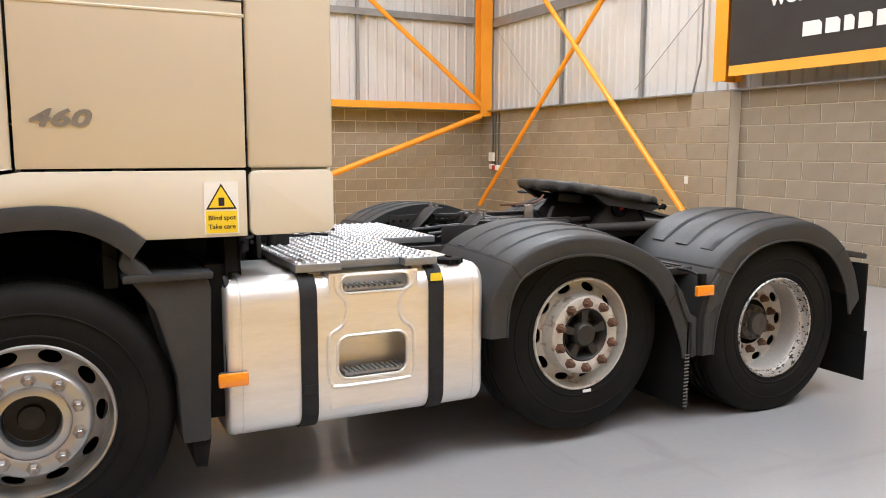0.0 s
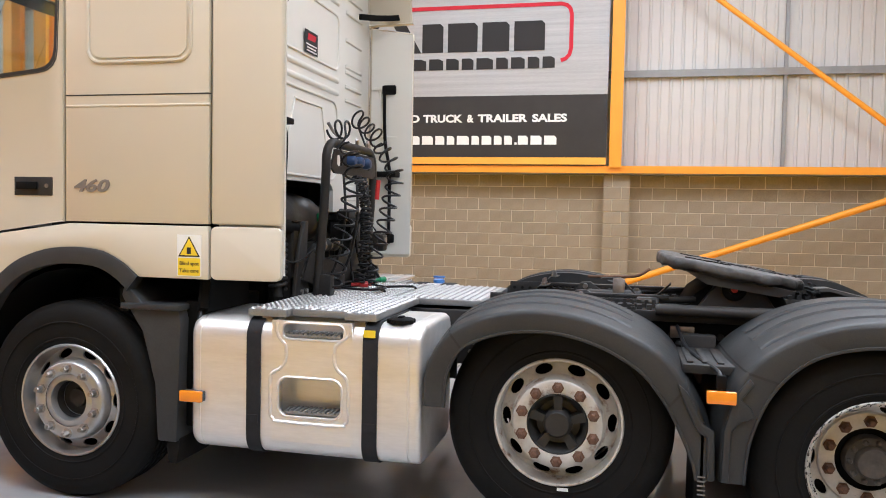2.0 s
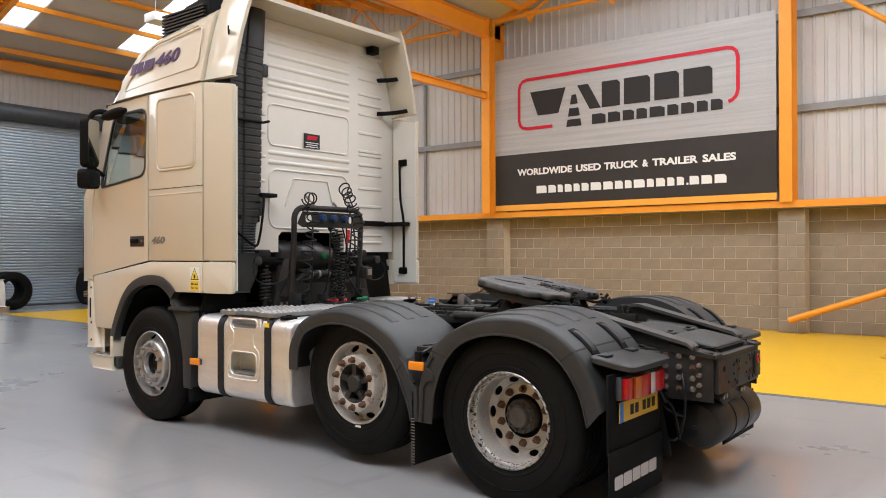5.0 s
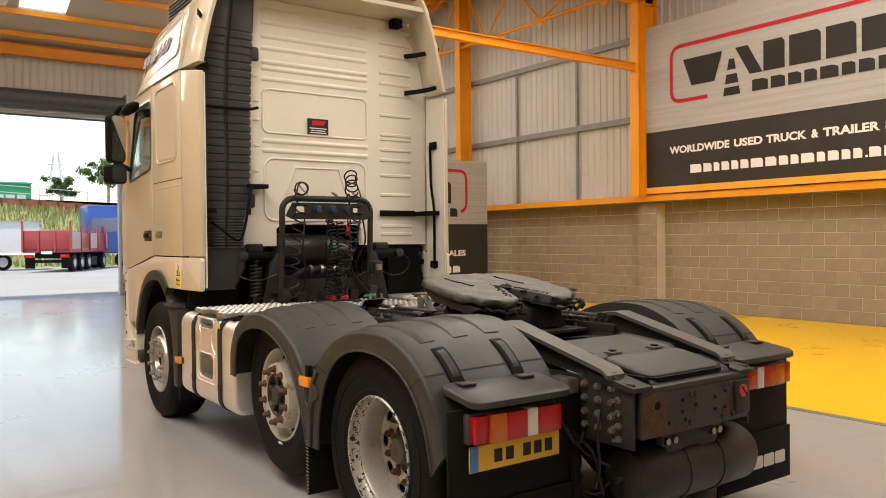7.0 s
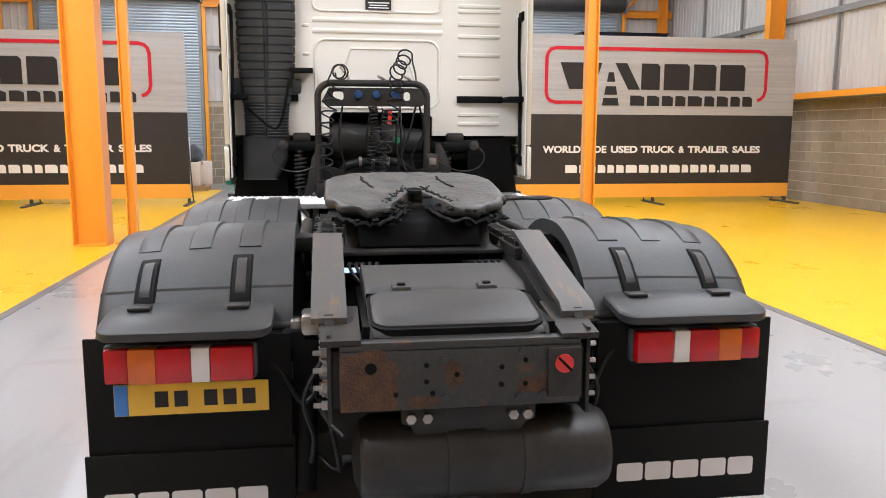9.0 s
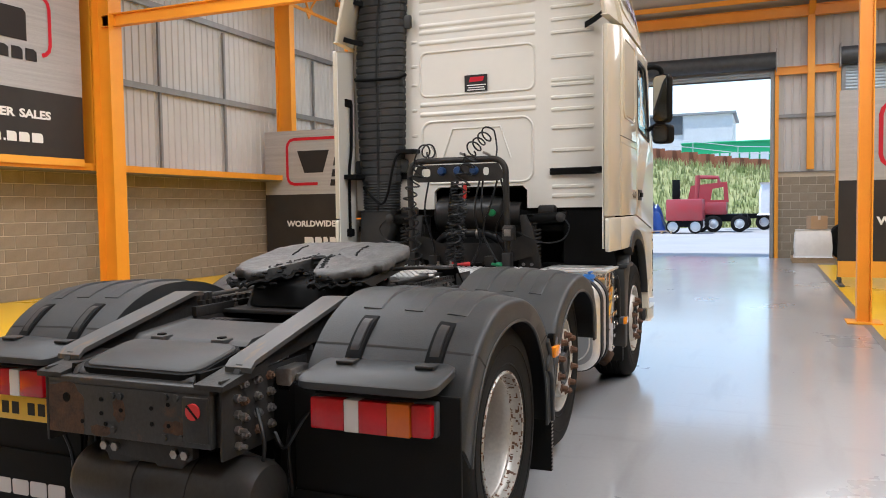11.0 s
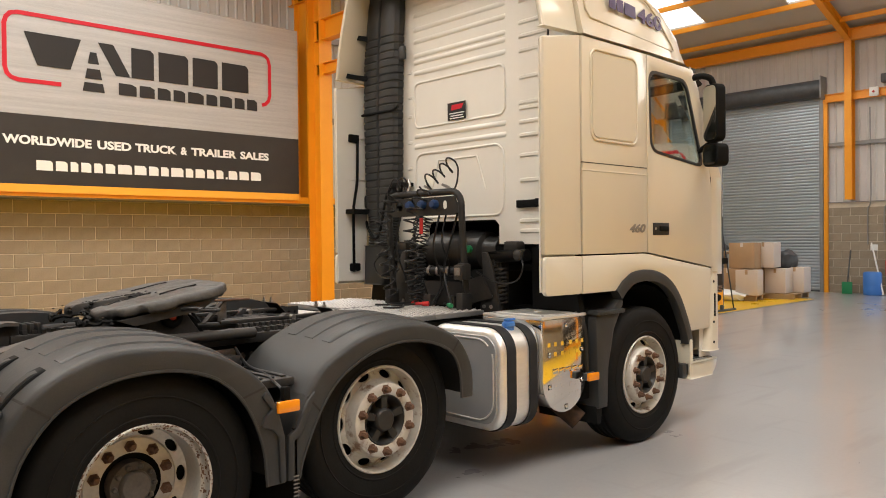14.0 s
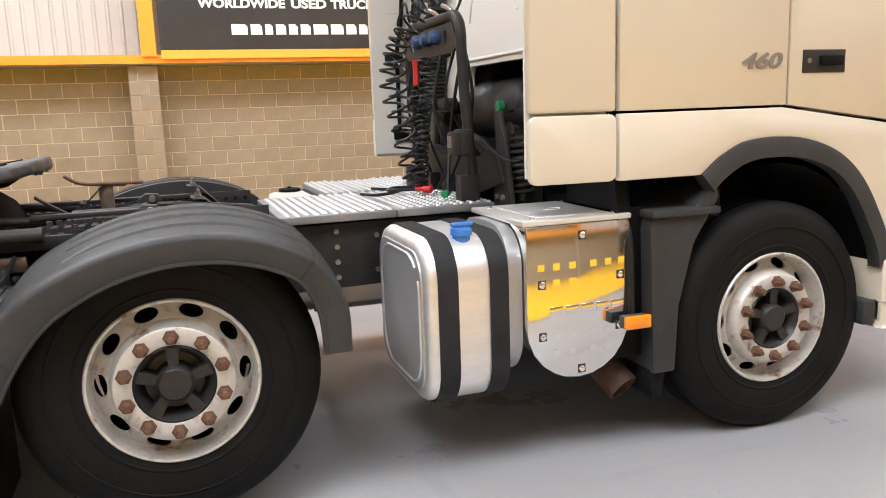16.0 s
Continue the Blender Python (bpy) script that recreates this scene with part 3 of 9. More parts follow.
rail("sill_flashing_east", XE - 0.13, XE + 0.03, YS, YN, BLOCK_H, BLOCK_H + 0.02, M_purlin, "galvanised flashing on top of the blockwork")
rail("purlin_east_low", XE, XE + 0.055, YS, YN, 4.0, 4.18, M_purlin, "galvanised wall purlin")
rail("purlin_east_high", XE, XE + 0.055, YS, YN, 5.75, 5.93, M_purlin, "galvanised wall purlin")
for y in (7.6, 5.43, -5.0, -7.2):
    rail("sheeting_post", XE + 0.01, XE + 0.06, y - 0.03, y + 0.03, BLOCK_H, 5.83, M_purlin, "galvanised vertical sheeting rail")

walls_block = []
for nm, b in (("wall_north", (XW, XE, YN, YN + 0.12)), ("wall_south", (XW, XE, YS - 0.12, YS)), ("wall_east", (XE, XE + 0.12, YS, YN))):
    o = part(nm, bx(*b, 0, BLOCK_H), M_mortar, smooth=0)
    tagged(o, "fair-faced concrete block wall with raked mortar joints", "wall", kind="structure")
    walls_block.append(o)


# ---- printed banners ----
def emblem(parent, M, w):
    """The sign's emblem and lines as plain shapes, in a local frame of width w: u right, v up from the foot of the dark panel."""
    k = w / 6.2
    def shape(pts, m, nm, d=0.004):
        bm = B()
        prism(bm, [(u * k, v * k) for u, v in pts], "z", 0, d)
        bm.transform(M)
        return part(nm, bm, m, parent, smooth=0)
    # red outline, open at the lower right of the lettering
    path = [(1.52, 1.70), (0.86, 1.70), (0.75, 1.73), (0.69, 1.79), (0.66, 1.90), (0.66, 2.60), (0.69, 2.70), (0.75, 2.77), (0.86, 2.80), (5.32, 2.80), (5.43, 2.77), (5.49, 2.71), (5.52, 2.60), (5.52, 1.98), (5.49, 1.87), (5.42, 1.80), (5.34, 1.77)]
    pts = [Vector((*p, 0)) for p in path]
    line = []
    for i, p in enumerate(pts):
        line.append(p)
    bm = B()
    L, R = [], []
    for i, p in enumerate(line):
        d = (line[min(i + 1, len(line) - 1)] - line[max(i - 1, 0)]).normalized()
        n = Vector((-d.y, d.x, 0)) * 0.036
        L.append(p + n)
        R.append(p - n)
    ring = [(q.x, q.y) for q in L] + [(q.x, q.y) for q in R[::-1]]
    n = len(L)
    for i in range(n - 1):
        vs = [bm.verts.new((q.x * k, q.y * k, 0.005)) for q in (L[i], L[i + 1], R[i + 1], R[i])]
        bm.faces.new(vs)
    bm.transform(M)
    part("red_outline", bm, M_red, parent, smooth=0)
    # large dark shapes
    shape([(0.95, 2.51), (1.85, 2.51), (1.67, 1.97), (1.15, 1.97)], M_logo, "emblem_shape")
    for a, b in ((0.0, 0.14), (0.2, 0.36), (0.44, 0.62)):
        c = 2.05
        wt, wb = 0.055 + 0.13 * (0.62 - b) / 0.62, 0.055 + 0.13 * (0.62 - a) / 0.62
        shape([(c - wb, 1.64 + a * 1.1), (c + wb, 1.64 + a * 1.1), (c + wt, 1.64 + b * 1.1), (c - wt, 1.64 + b * 1.1)], M_logo, "road_shape")
    shape([(2.13, 2.51), (2.39, 2.51), (2.69, 1.97), (2.43, 1.97)], M_logo, "emblem_shape")
    u = 2.71
    for wd in (0.5, 0.66, 0.6, 0.66):
        shape([(u, 1.97), (u + wd - 0.09, 1.97), (u + wd - 0.09, 2.45), (u + wd - 0.15, 2.51), (u, 2.51)], M_logo, "emblem_shape")
        u += wd
    u = 2.48
    for wd in (0.36, 0.32, 0.29, 0.27, 0.36, 0.27, 0.3, 0.26, 0.27):
        shape([(u, 1.64), (u + wd - 0.045, 1.64), (u + wd - 0.045, 1.81), (u + wd * 0.6, 1.85), (u, 1.85)], M_logo, "emblem_bar")
        u += wd + 0.012
    u = 0.62
    for word, wd in (("WORLDWIDE", 1.43), ("USED", 0.63), ("TRUCK", 0.81), ("&", 0.17), ("TRAILER", 0.98), ("SALES", 0.68)):
        text_mesh(word, 0.195 * k, M @ Matrix.Translation((u * k, 0.66 * k, 0.004)), M_white, parent, "lettering", width=(wd - 0.04) * k, bold=0.04)
        u += wd + 0.04
    u = 1.11
    for wd in (0.30, 0.23, 0.17, 0.21, 0.19, 0.21, 0.29, 0.26, 0.22, 0.19, 0.28, 0.19, 0.23, 0.19, 0.19, 0.06, 0.23, 0.25, 0.27):
        if wd > 0.1:
            shape([(u, 0.235), (u + wd - 0.045, 0.235), (u + wd - 0.045, 0.36), (u + wd - 0.085, 0.40), (u, 0.40)], M_white, "address_bar", 0.003)
        else:
            shape([(u, 0.235), (u + 0.04, 0.235), (u + 0.04, 0.275), (u, 0.275)], M_white, "address_bar", 0.003)
        u += wd + 0.004


def banner(name, M, w, h, dark, label, foot=0.0, stand=False):
    """A printed sheet of width w and height h; dark: the height of its black part; M: its lower left corner, u right, v up, out of the wall."""
    o = thing(name, label, "banner", "printed banners")
    def sheet(v0, v1, m, nm, d=0.0, n=24):
        bm = B()
        rows = []
        for j in range(7):
            v = v0 + (v1 - v0) * j / 6
            rows.append([bm.verts.new((w * i / n, v, d + 0.006 * noise.noise(Vector((i * 0.5, v * 0.9, w))))) for i in range(n + 1)])
        for a, b in zip(rows, rows[1:]):
            for i in range(n):
                bm.faces.new((a[i], a[i + 1], b[i + 1], b[i]))
        bm2 = bmesh.ops.extrude_face_region(bm, geom=bm.faces[:])
        bmesh.ops.translate(bm, verts=[v for v in bm2["geom"] if isinstance(v, bmesh.types.BMVert)], vec=(0, 0, -0.02))
        bm.transform(M)
        return part(nm, bm, m, o)
    sheet(dark, h, M_silver, "silver_panel")
    sheet(0, dark, M_black, "black_panel")
    if foot:
        sheet(-foot, 0, M_orprint, "orange_hem")
    emblem(o, M @ Matrix.Translation((0, 0, 0.008)), w)
    return o


def frame_of(o, u, v):
    """A matrix from an origin and two directions."""
    u, v = Vector(u).normalized(), Vector(v).normalized()
    w = u.cross(v)
    return Matrix(((u.x, v.x, w.x, o[0]), (u.y, v.y, w.y, o[1]), (u.z, v.z, w.z, o[2]), (0, 0, 0, 1)))


banner("wall_banner", frame_of((-3.745, YN - 0.51, 2.595), (1, 0, 0), (0, 0, 1)), 6.24, 3.37, 1.155, "silver and black printed sales banner on the block wall", 0.13)
banner("wall_banner", frame_of((2.485, YS + 0.71, 2.505), (-1, 0, 0), (0, 0, 1)), 6.0, 3.3, 1.11, "silver and black printed sales banner on the block wall", 0.13)
banner("wall_banner", frame_of((XE - 0.31, 3.32, 2.595), (0, -1, 0), (0, 0, 1)), 6.2, 3.37, 1.2, "silver and black printed sales banner on the end wall", 0.13)


def stand_banner(x, y0, w, h):
    o = banner("stand_banner", frame_of((x, y0, 0.445), (0, 1, 0), (0, 0, 1)), w, h, 1.5, "free-standing silver and black sales banner on a frame", 0.3)
    for y in (y0 + 0.04, y0 + w / 2, y0 + w - 0.04):
        bm = box(B(), x - 0.08, x - 0.03, y - 0.025, y + 0.025, 0.03, h + 0.4)
        part("upright", bm, M_dark, o, smooth=0)
        bm = box(B(), x - 0.6, x + 0.5, y - 0.04, y + 0.04, 0.003, 0.04)
        box(bm, x - 0.09, x - 0.02, y - 0.03, y + 0.03, 0.04, 0.12)
        part("foot", bm, M_dark, o, bev=0.006)
        part("stay", cyl(B(), (x - 0.06, y, 1.75), (x - 0.56, y, 0.04), 0.014, 8), M_dark, o)
    return o


stand_banner(-9.1, 3.55, 6.4, 3.16)
stand_banner(-9.9, -9.72, 6.42, 3.12)

# ---- the lorry ----
truck = thing("tractor_unit", "cream three-axle lorry tractor unit with white cab back and grey mudguards", "lorry", at=(0, 0, 0.035))
FX, PX, DX = 0.08, 2.585, 3.905
ZF, ZP, ZD = 0.477, 0.543, 0.458  # axle heights: the middle axle is lifted off the floor
CW = 1.215  # half width of the cab


def tp(name, bm, m, label="", parent=None, **kw):
    return part(name, bm, m, parent or truck, label, **kw)


# wheels
def rim_mesh(prof, k, c, side, segs=80):
    """A turned rim whose rings k and k + 1 are one plate with ten round hand holes."""
    bm = B()
    lathe(bm, prof[:k + 1], segs, c, "y", side)
    lathe(bm, prof[k + 2:], segs, c, "y", side)
    (ra, oa), (rb, ob) = prof[k], prof[k + 2]
    rings = []
    for r in (ra, rb):
        rings.append([(r * math.cos(2 * math.pi * i / segs), r * math.sin(2 * math.pi * i / segs)) for i in range(segs)])
    rm, hr = (ra + rb) / 2, abs(ra - rb) * 0.43
    for h in range(10):
        t = 2 * math.pi * h / 10
        rings.append([((rm + hr * math.cos(q)) * math.cos(t + 1.9 * hr * math.sin(q) / rm), (rm + hr * math.cos(q)) * math.sin(t + 1.9 * hr * math.sin(q) / rm)) for q in [2 * math.pi * j / 14 for j in range(14)]])
    def off(u, v):
        f = (math.hypot(u, v) - ra) / (rb - ra)
        return oa + (ob - oa) * f
    es, lips = [], []
    for n, ring in enumerate(rings):
        vs = [bm.verts.new((c[0] + u, c[1] + side * off(u, v), c[2] + v)) for u, v in ring]
        for i in range(len(vs)):
            es.append(bm.edges.new((vs[i], vs[(i + 1) % len(vs)])))
        if n > 1:
            lo = [bm.verts.new((v.co.x, v.co.y - side * 0.012, v.co.z)) for v in vs]
            lips.append((vs, lo))
    bmesh.ops.triangle_fill(bm, edges=es, use_beauty=True, use_dissolve=False)
    for vs, lo in lips:
        for i in range(len(vs)):
            j = (i + 1) % len(vs)
            bm.faces.new((vs[i], vs[j], lo[j], lo[i]))
    bmesh.ops.remove_doubles(bm, verts=bm.verts, dist=1e-5)
    return bm


def wheel(kind, x, y, side):
    """kind: front, pusher or drive; y: the outer tyre face; side: -1 left, 1 right."""
    RT = {"front": ZF, "pusher": ZP, "drive": ZD}[kind]
    c = (x, y, RT)
    tyre = [(0.284, -0.014), (0.305, -0.002), (0.36, 0.006), (0.43, 0.010), (0.475, 0.002), (0.498, -0.02), (0.511, -0.035)]
    w = 0.31
    groove = []
    for g in (0.25, 0.42, 0.58, 0.75):
        a = -w * g
        groove += [(0.515, a + 0.012), (0.503, a + 0.009), (0.503, a - 0.009), (0.515, a - 0.012)]
    full = tyre + groove + [(r, -w - o) for r, o in tyre[::-1]]
    t = tp("wheel", lathe(B(), full, 64, c, "y", side), M_tyre, "worn black lorry tyre on a steel wheel")
    bm = B()
    part("sidewall_ring", lathe(B(), [(0.318, 0.0), (0.321, 0.004), (0.327, 0.0045), (0.330, 0.002)], 64, c, "y", side), M_tyre, t)
    part("sidewall_ring", lathe(bm, [(0.405, 0.011), (0.407, 0.0135), (0.411, 0.0135), (0.413, 0.0115)], 64, c, "y", side), M_tyre, t)
    if kind == "drive":
        # inner twin tyre
        c2 = (x, y - side * 0.35, RT)
        part("inner_tyre", lathe(B(), full, 48, c2, "y", side), M_tyre, t)
    rim_m = {"front": M_rims, "pusher": M_rimw, "drive": M_rimd}[kind]
    if side > 0 and kind == "front":
        rim_m = M_rimw
    if kind == "drive":
        prof = [(0.290, -0.02), (0.294, -0.004), (0.289, 0.002), (0.281, 0.0), (0.278, -0.02), (0.276, -0.046), (0.270, -0.053), (0.262, -0.055), (0.258, -0.062), (0.257, -0.10), (0.256, -0.17), (0.254, -0.182),
                (0.235, -0.195), (0.208, -0.20), (0.200, -0.192), (0.14, -0.19), (0.136, -0.19)]
        hole_k = 11
        nut_o, hub = -0.19, [(0.106, -0.215), (0.106, -0.165), (0.102, -0.155), (0.088, -0.15), (0.070, -0.148), (0.066, -0.125), (0.060, -0.118), (0.010, -0.116), (0.006, -0.119), (0.0, -0.119)]
        nr = 0.166
    else:
        prof = [(0.290, -0.02), (0.294, -0.004), (0.289, 0.002), (0.281, 0.0), (0.277, -0.02), (0.274, -0.03), (0.272, -0.070), (0.268, -0.082),
                (0.245, -0.066), (0.216, -0.048), (0.208, -0.012), (0.200, 0.004), (0.192, 0.010), (0.15, 0.010), (0.138, 0.004)]
        hole_k = 7
        nut_o, hub = 0.010, [(0.141, -0.03), (0.139, 0.0), (0.132, 0.008), (0.122, -0.006), (0.100, -0.055), (0.070, -0.055), (0.064, 0.0), (0.052, 0.012), (0.0, 0.012)]
        nr = 0.1675
    if kind == "front" and side < 0:
        hub = [(0.141, -0.03), (0.139, 0.0), (0.128, 0.006), (0.106, 0.006), (0.102, -0.004), (0.098, -0.07), (0.09, -0.085), (0.0, -0.09)]
    if kind == "pusher":
        prof = [(r, o) if i < 11 else (r, o + 0.02) for i, (r, o) in enumerate(prof)]
        nut_o, hub = nut_o + 0.02, [(r, o + 0.02) for r, o in hub]
    rim = part("rim", rim_mesh(prof, hole_k, c, side), rim_m, t, {"front": "silver steel rim", "pusher": "off-white steel rim with rust marks", "drive": "deep flaked silver dual-wheel rim"}[kind])
    if kind == "drive":
        rng = random.Random(int(x * 10) + side)
        lip = lathe(B(), [(0.2885, -0.0145), (0.2925, -0.0085), (0.2950, -0.004), (0.2925, 0.001), (0.2895, 0.0035), (0.2850, 0.0027), (0.2805, 0.0015), (0.2790, -0.006), (0.2770, -0.0135), (0.2765, -0.0195), (0.2750, -0.032), (0.2745, -0.0455), (0.2700, -0.0515), (0.2660, -0.0525), (0.2615, -0.0537)], 300, c, "y", side,
                    skip=lambda k, i: noise.noise(Vector((i * 0.21, k * 0.55, side * 3.0))) + 0.8 * noise.noise(Vector((i * 0.63, k * 1.1, 7.0))) < (0.34 if 4 < k < 11 else 0.24))
        part("flaked_lip", lip, M_rust if side > 0 else M_chassis, rim, "dark flaked patches on the rim edge")
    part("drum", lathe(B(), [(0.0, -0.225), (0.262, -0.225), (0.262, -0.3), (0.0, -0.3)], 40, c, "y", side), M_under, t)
    open_hub = kind == "front" and side < 0
    cap = part("hub_cap", lathe(B(), hub, 40, c, "y", side), M_rims if open_hub else (M_hubdirt if kind == "drive" else M_airtank), t)
    if open_hub:
        part("hub_hollow", lathe(B(), [(0.096, -0.03), (0.094, -0.08), (0.05, -0.082), (0.045, -0.06), (0.0, -0.058)], 32, c, "y", side), M_chassis, cap)
    if kind == "drive":
        for i in range(10):
            a = 2 * math.pi * i / 10
            part("hub_bolt", lathe(B(), [(0.013, 0.0), (0.013, 0.012), (0.008, 0.018), (0.0, 0.019)], 8, (x + 0.087 * math.cos(a), y - side * 0.152, RT + 0.087 * math.sin(a)), "y", side), M_hubdirt, cap)
    if kind != "drive" and not open_hub:
        for i in range(5):
            bm = B()
            a = 2 * math.pi * (i + 0.25) / 5
            d = Vector((math.cos(a), 0, math.sin(a)))
            s = Vector((-math.sin(a), 0, math.cos(a)))
            o = Vector(c)
            vs = [bm.verts.new(o + d * r + s * q + Vector((0, side * (w2 + (0.02 if kind == "pusher" else 0.0)), 0))) for r, q, w2 in
                  ((0.06, -0.016, -0.004), (0.06, 0.016, -0.004), (0.130, 0.022, 0.002), (0.130, -0.022, 0.002),
                   (0.06, -0.018, -0.06), (0.06, 0.018, -0.06), (0.130, 0.026, -0.06), (0.130, -0.026, -0.06))]
            for f in ((0, 1, 2, 3), (0, 4, 5, 1), (1, 5, 6, 2), (2, 6, 7, 3), (3, 7, 4, 0)):
                bm.faces.new([vs[j] for j in f])
            part("cap_rib", bm, M_airtank, cap)
    nutm = M_rust if kind != "front" or side > 0 else M_nut
    for i in range(10):
        a = 2 * math.pi * (i + 0.5) / 10
        p = (x + nr * math.cos(a), y + side * nut_o, RT + nr * math.sin(a))
        bm = lathe(B(), [(0.027, 0.0), (0.028, 0.005), (0.0195, 0.009), (0.017, 0.034), (0.013, 0.038), (0.011, 0.038), (0.011, 0.044 if kind == 'front' else 0.042), (0.0, 0.045 if kind == 'front' else 0.043)], 6, p, "y", side)
        part("wheel_nut", bm, nutm, rim, smooth=30)
    if kind == "pusher" and side < 0:
        part("chalk_tag", bx(x + 0.005, x + 0.055, y - 0.014, y - 0.009, RT - 0.307, RT - 0.293), M_stickerw, t)
    return t


for s in (-1, 1):
    wheel("front", FX, s * 1.19, s)
    wheel("pusher", PX, s * 1.13, s)
    wheel("drive", DX, s * 1.20, s)


# mudguards over the rear axles
def mudguard(outer, inner, yi, yo, s, name, label, seams=()):
    """A grey plastic arch: the outer and inner lines in x, z; from yi to yo (the road side)."""
    O = [(p.x, p.z) for p in smoothline([(x, 0, z) for x, z in outer], 6)]
    I = [(p.x, p.z) for p in smoothline([(x, 0, z) for x, z in inner], 6)]
    n = len(O)
    bm = B()
    rows = []
    r = 0.035
    def crown(y):
        """How far the top rises above the outer shoulder."""
        return 0.034 * (1 - max(0.0, (y - yi) / (yo - 0.03 - yi)) ** 2.6)
    for i in range(n):
        (ox, oz), (ix, iz) = O[i], I[i]
        dx, dz = ix - ox, iz - oz
        l = math.hypot(dx, dz)
        dx, dz = dx / l, dz / l
        T = 0.012
        cr = [(yi + (yo - 0.03 - yi) * f, -crown(yi + (yo - 0.03 - yi) * f)) for f in (0.0, 0.45, 0.7, 0.85, 0.95, 1.0)]
        pts = [(yi + 0.012, 0.03), (yi, 0.03)] + cr + [(yo - 0.012, 0.005), (yo - 0.003, 0.013), (yo, 0.025), (yo, l - 0.006), (yo - 0.004, l), (yo - 0.012, l), (yo - 0.014, 0.03)] + [(y, d + T) for y, d in cr[::-1]]
        rows.append([(ox + dx * d, s * y, oz + dz * d) for y, d in pts])
    loft(bm, rows)
    o = tp(name, bm, M_plastic, label)
    # raised ribs across the crown
    lens = [0]
    for a, b in zip(O, O[1:]):
        lens.append(lens[-1] + math.hypot(b[0] - a[0], b[1] - a[1]))
    def along(d):
        for i in range(n - 1):
            if lens[i + 1] >= d:
                f = (d - lens[i]) / (lens[i + 1] - lens[i])
                px, pz = O[i][0] + (O[i + 1][0] - O[i][0]) * f, O[i][1] + (O[i + 1][1] - O[i][1]) * f
                tx, tz = O[i + 1][0] - O[i][0], O[i + 1][1] - O[i][1]
                l = math.hypot(tx, tz)
                return px, pz, tx / l, tz / l
        return (*O[-1], 0, -1)
    def pad(y0, y1, d0, d1, h, nm, m=None):
        bm = B()
        rows = []
        k = 12
        for i in range(k + 1):
            d = d0 + (d1 - d0) * i / k
            px, pz, tx, tz = along(d)
            nx, nz = -tz, tx
            if nz < 0 and abs(nz) > 0.3:
                nx, nz = -nx, -nz
            if (nx * (px - o_c[0]) + nz * (pz - o_c[1])) < 0:
                nx, nz = -nx, -nz
            e = min(1, 4 * i / k, 4 * (k - i) / k)
            hh = h * min(1.0, e + 0.25)
            rows.append([(px + nx * q, s * y, pz + nz * q) for y, q in ((y0, crown(y0) - 0.004), (y0 + 0.008, crown(y0) + hh), ((y0 + y1) / 2, crown((y0 + y1) / 2) + hh), (y1 - 0.008, crown(y1) + hh), (y1, crown(y1) - 0.004))])
        loft(bm, rows)
        return part(nm, bm, m or M_plastic, o)
    o_c = ((O[0][0] + O[-1][0]) / 2, 0.5)
    def seam(f):
        i = int(f * (n - 1))
        (ox, oz), (ix, iz) = O[i], I[i]
        dx, dz = ix - ox, iz - oz
        l = math.hypot(dx, dz)
        dx, dz = dx / l, dz / l
        prof = [(yi + (yo - 0.03 - yi) * f, -crown(yi + (yo - 0.03 - yi) * f) - 0.0015) for f in (0.0, 0.45, 0.7, 0.85, 0.95, 1.0)] + [(yo - 0.002, 0.011), (yo + 0.0015, 0.025), (yo + 0.0015, l)]
        rows = [[(ox + dx * d + tx * dz, s * y, oz + dz * d - tx * dx) for y, d in prof] for tx in (-0.005, 0.005)]
        part("seam", loft(B(), rows, caps=False, closed=False), M_gap, o, smooth=0)
    def rim_bead():
        line = [(ix, s * (yo - 0.004), iz) for ix, iz in I]
        part("edge_bead", tube(B(), line, 0.009, 6), M_plastic, o)
    rim_bead()
    for f in seams:
        seam(f)
    return o, pad, lens[-1], O


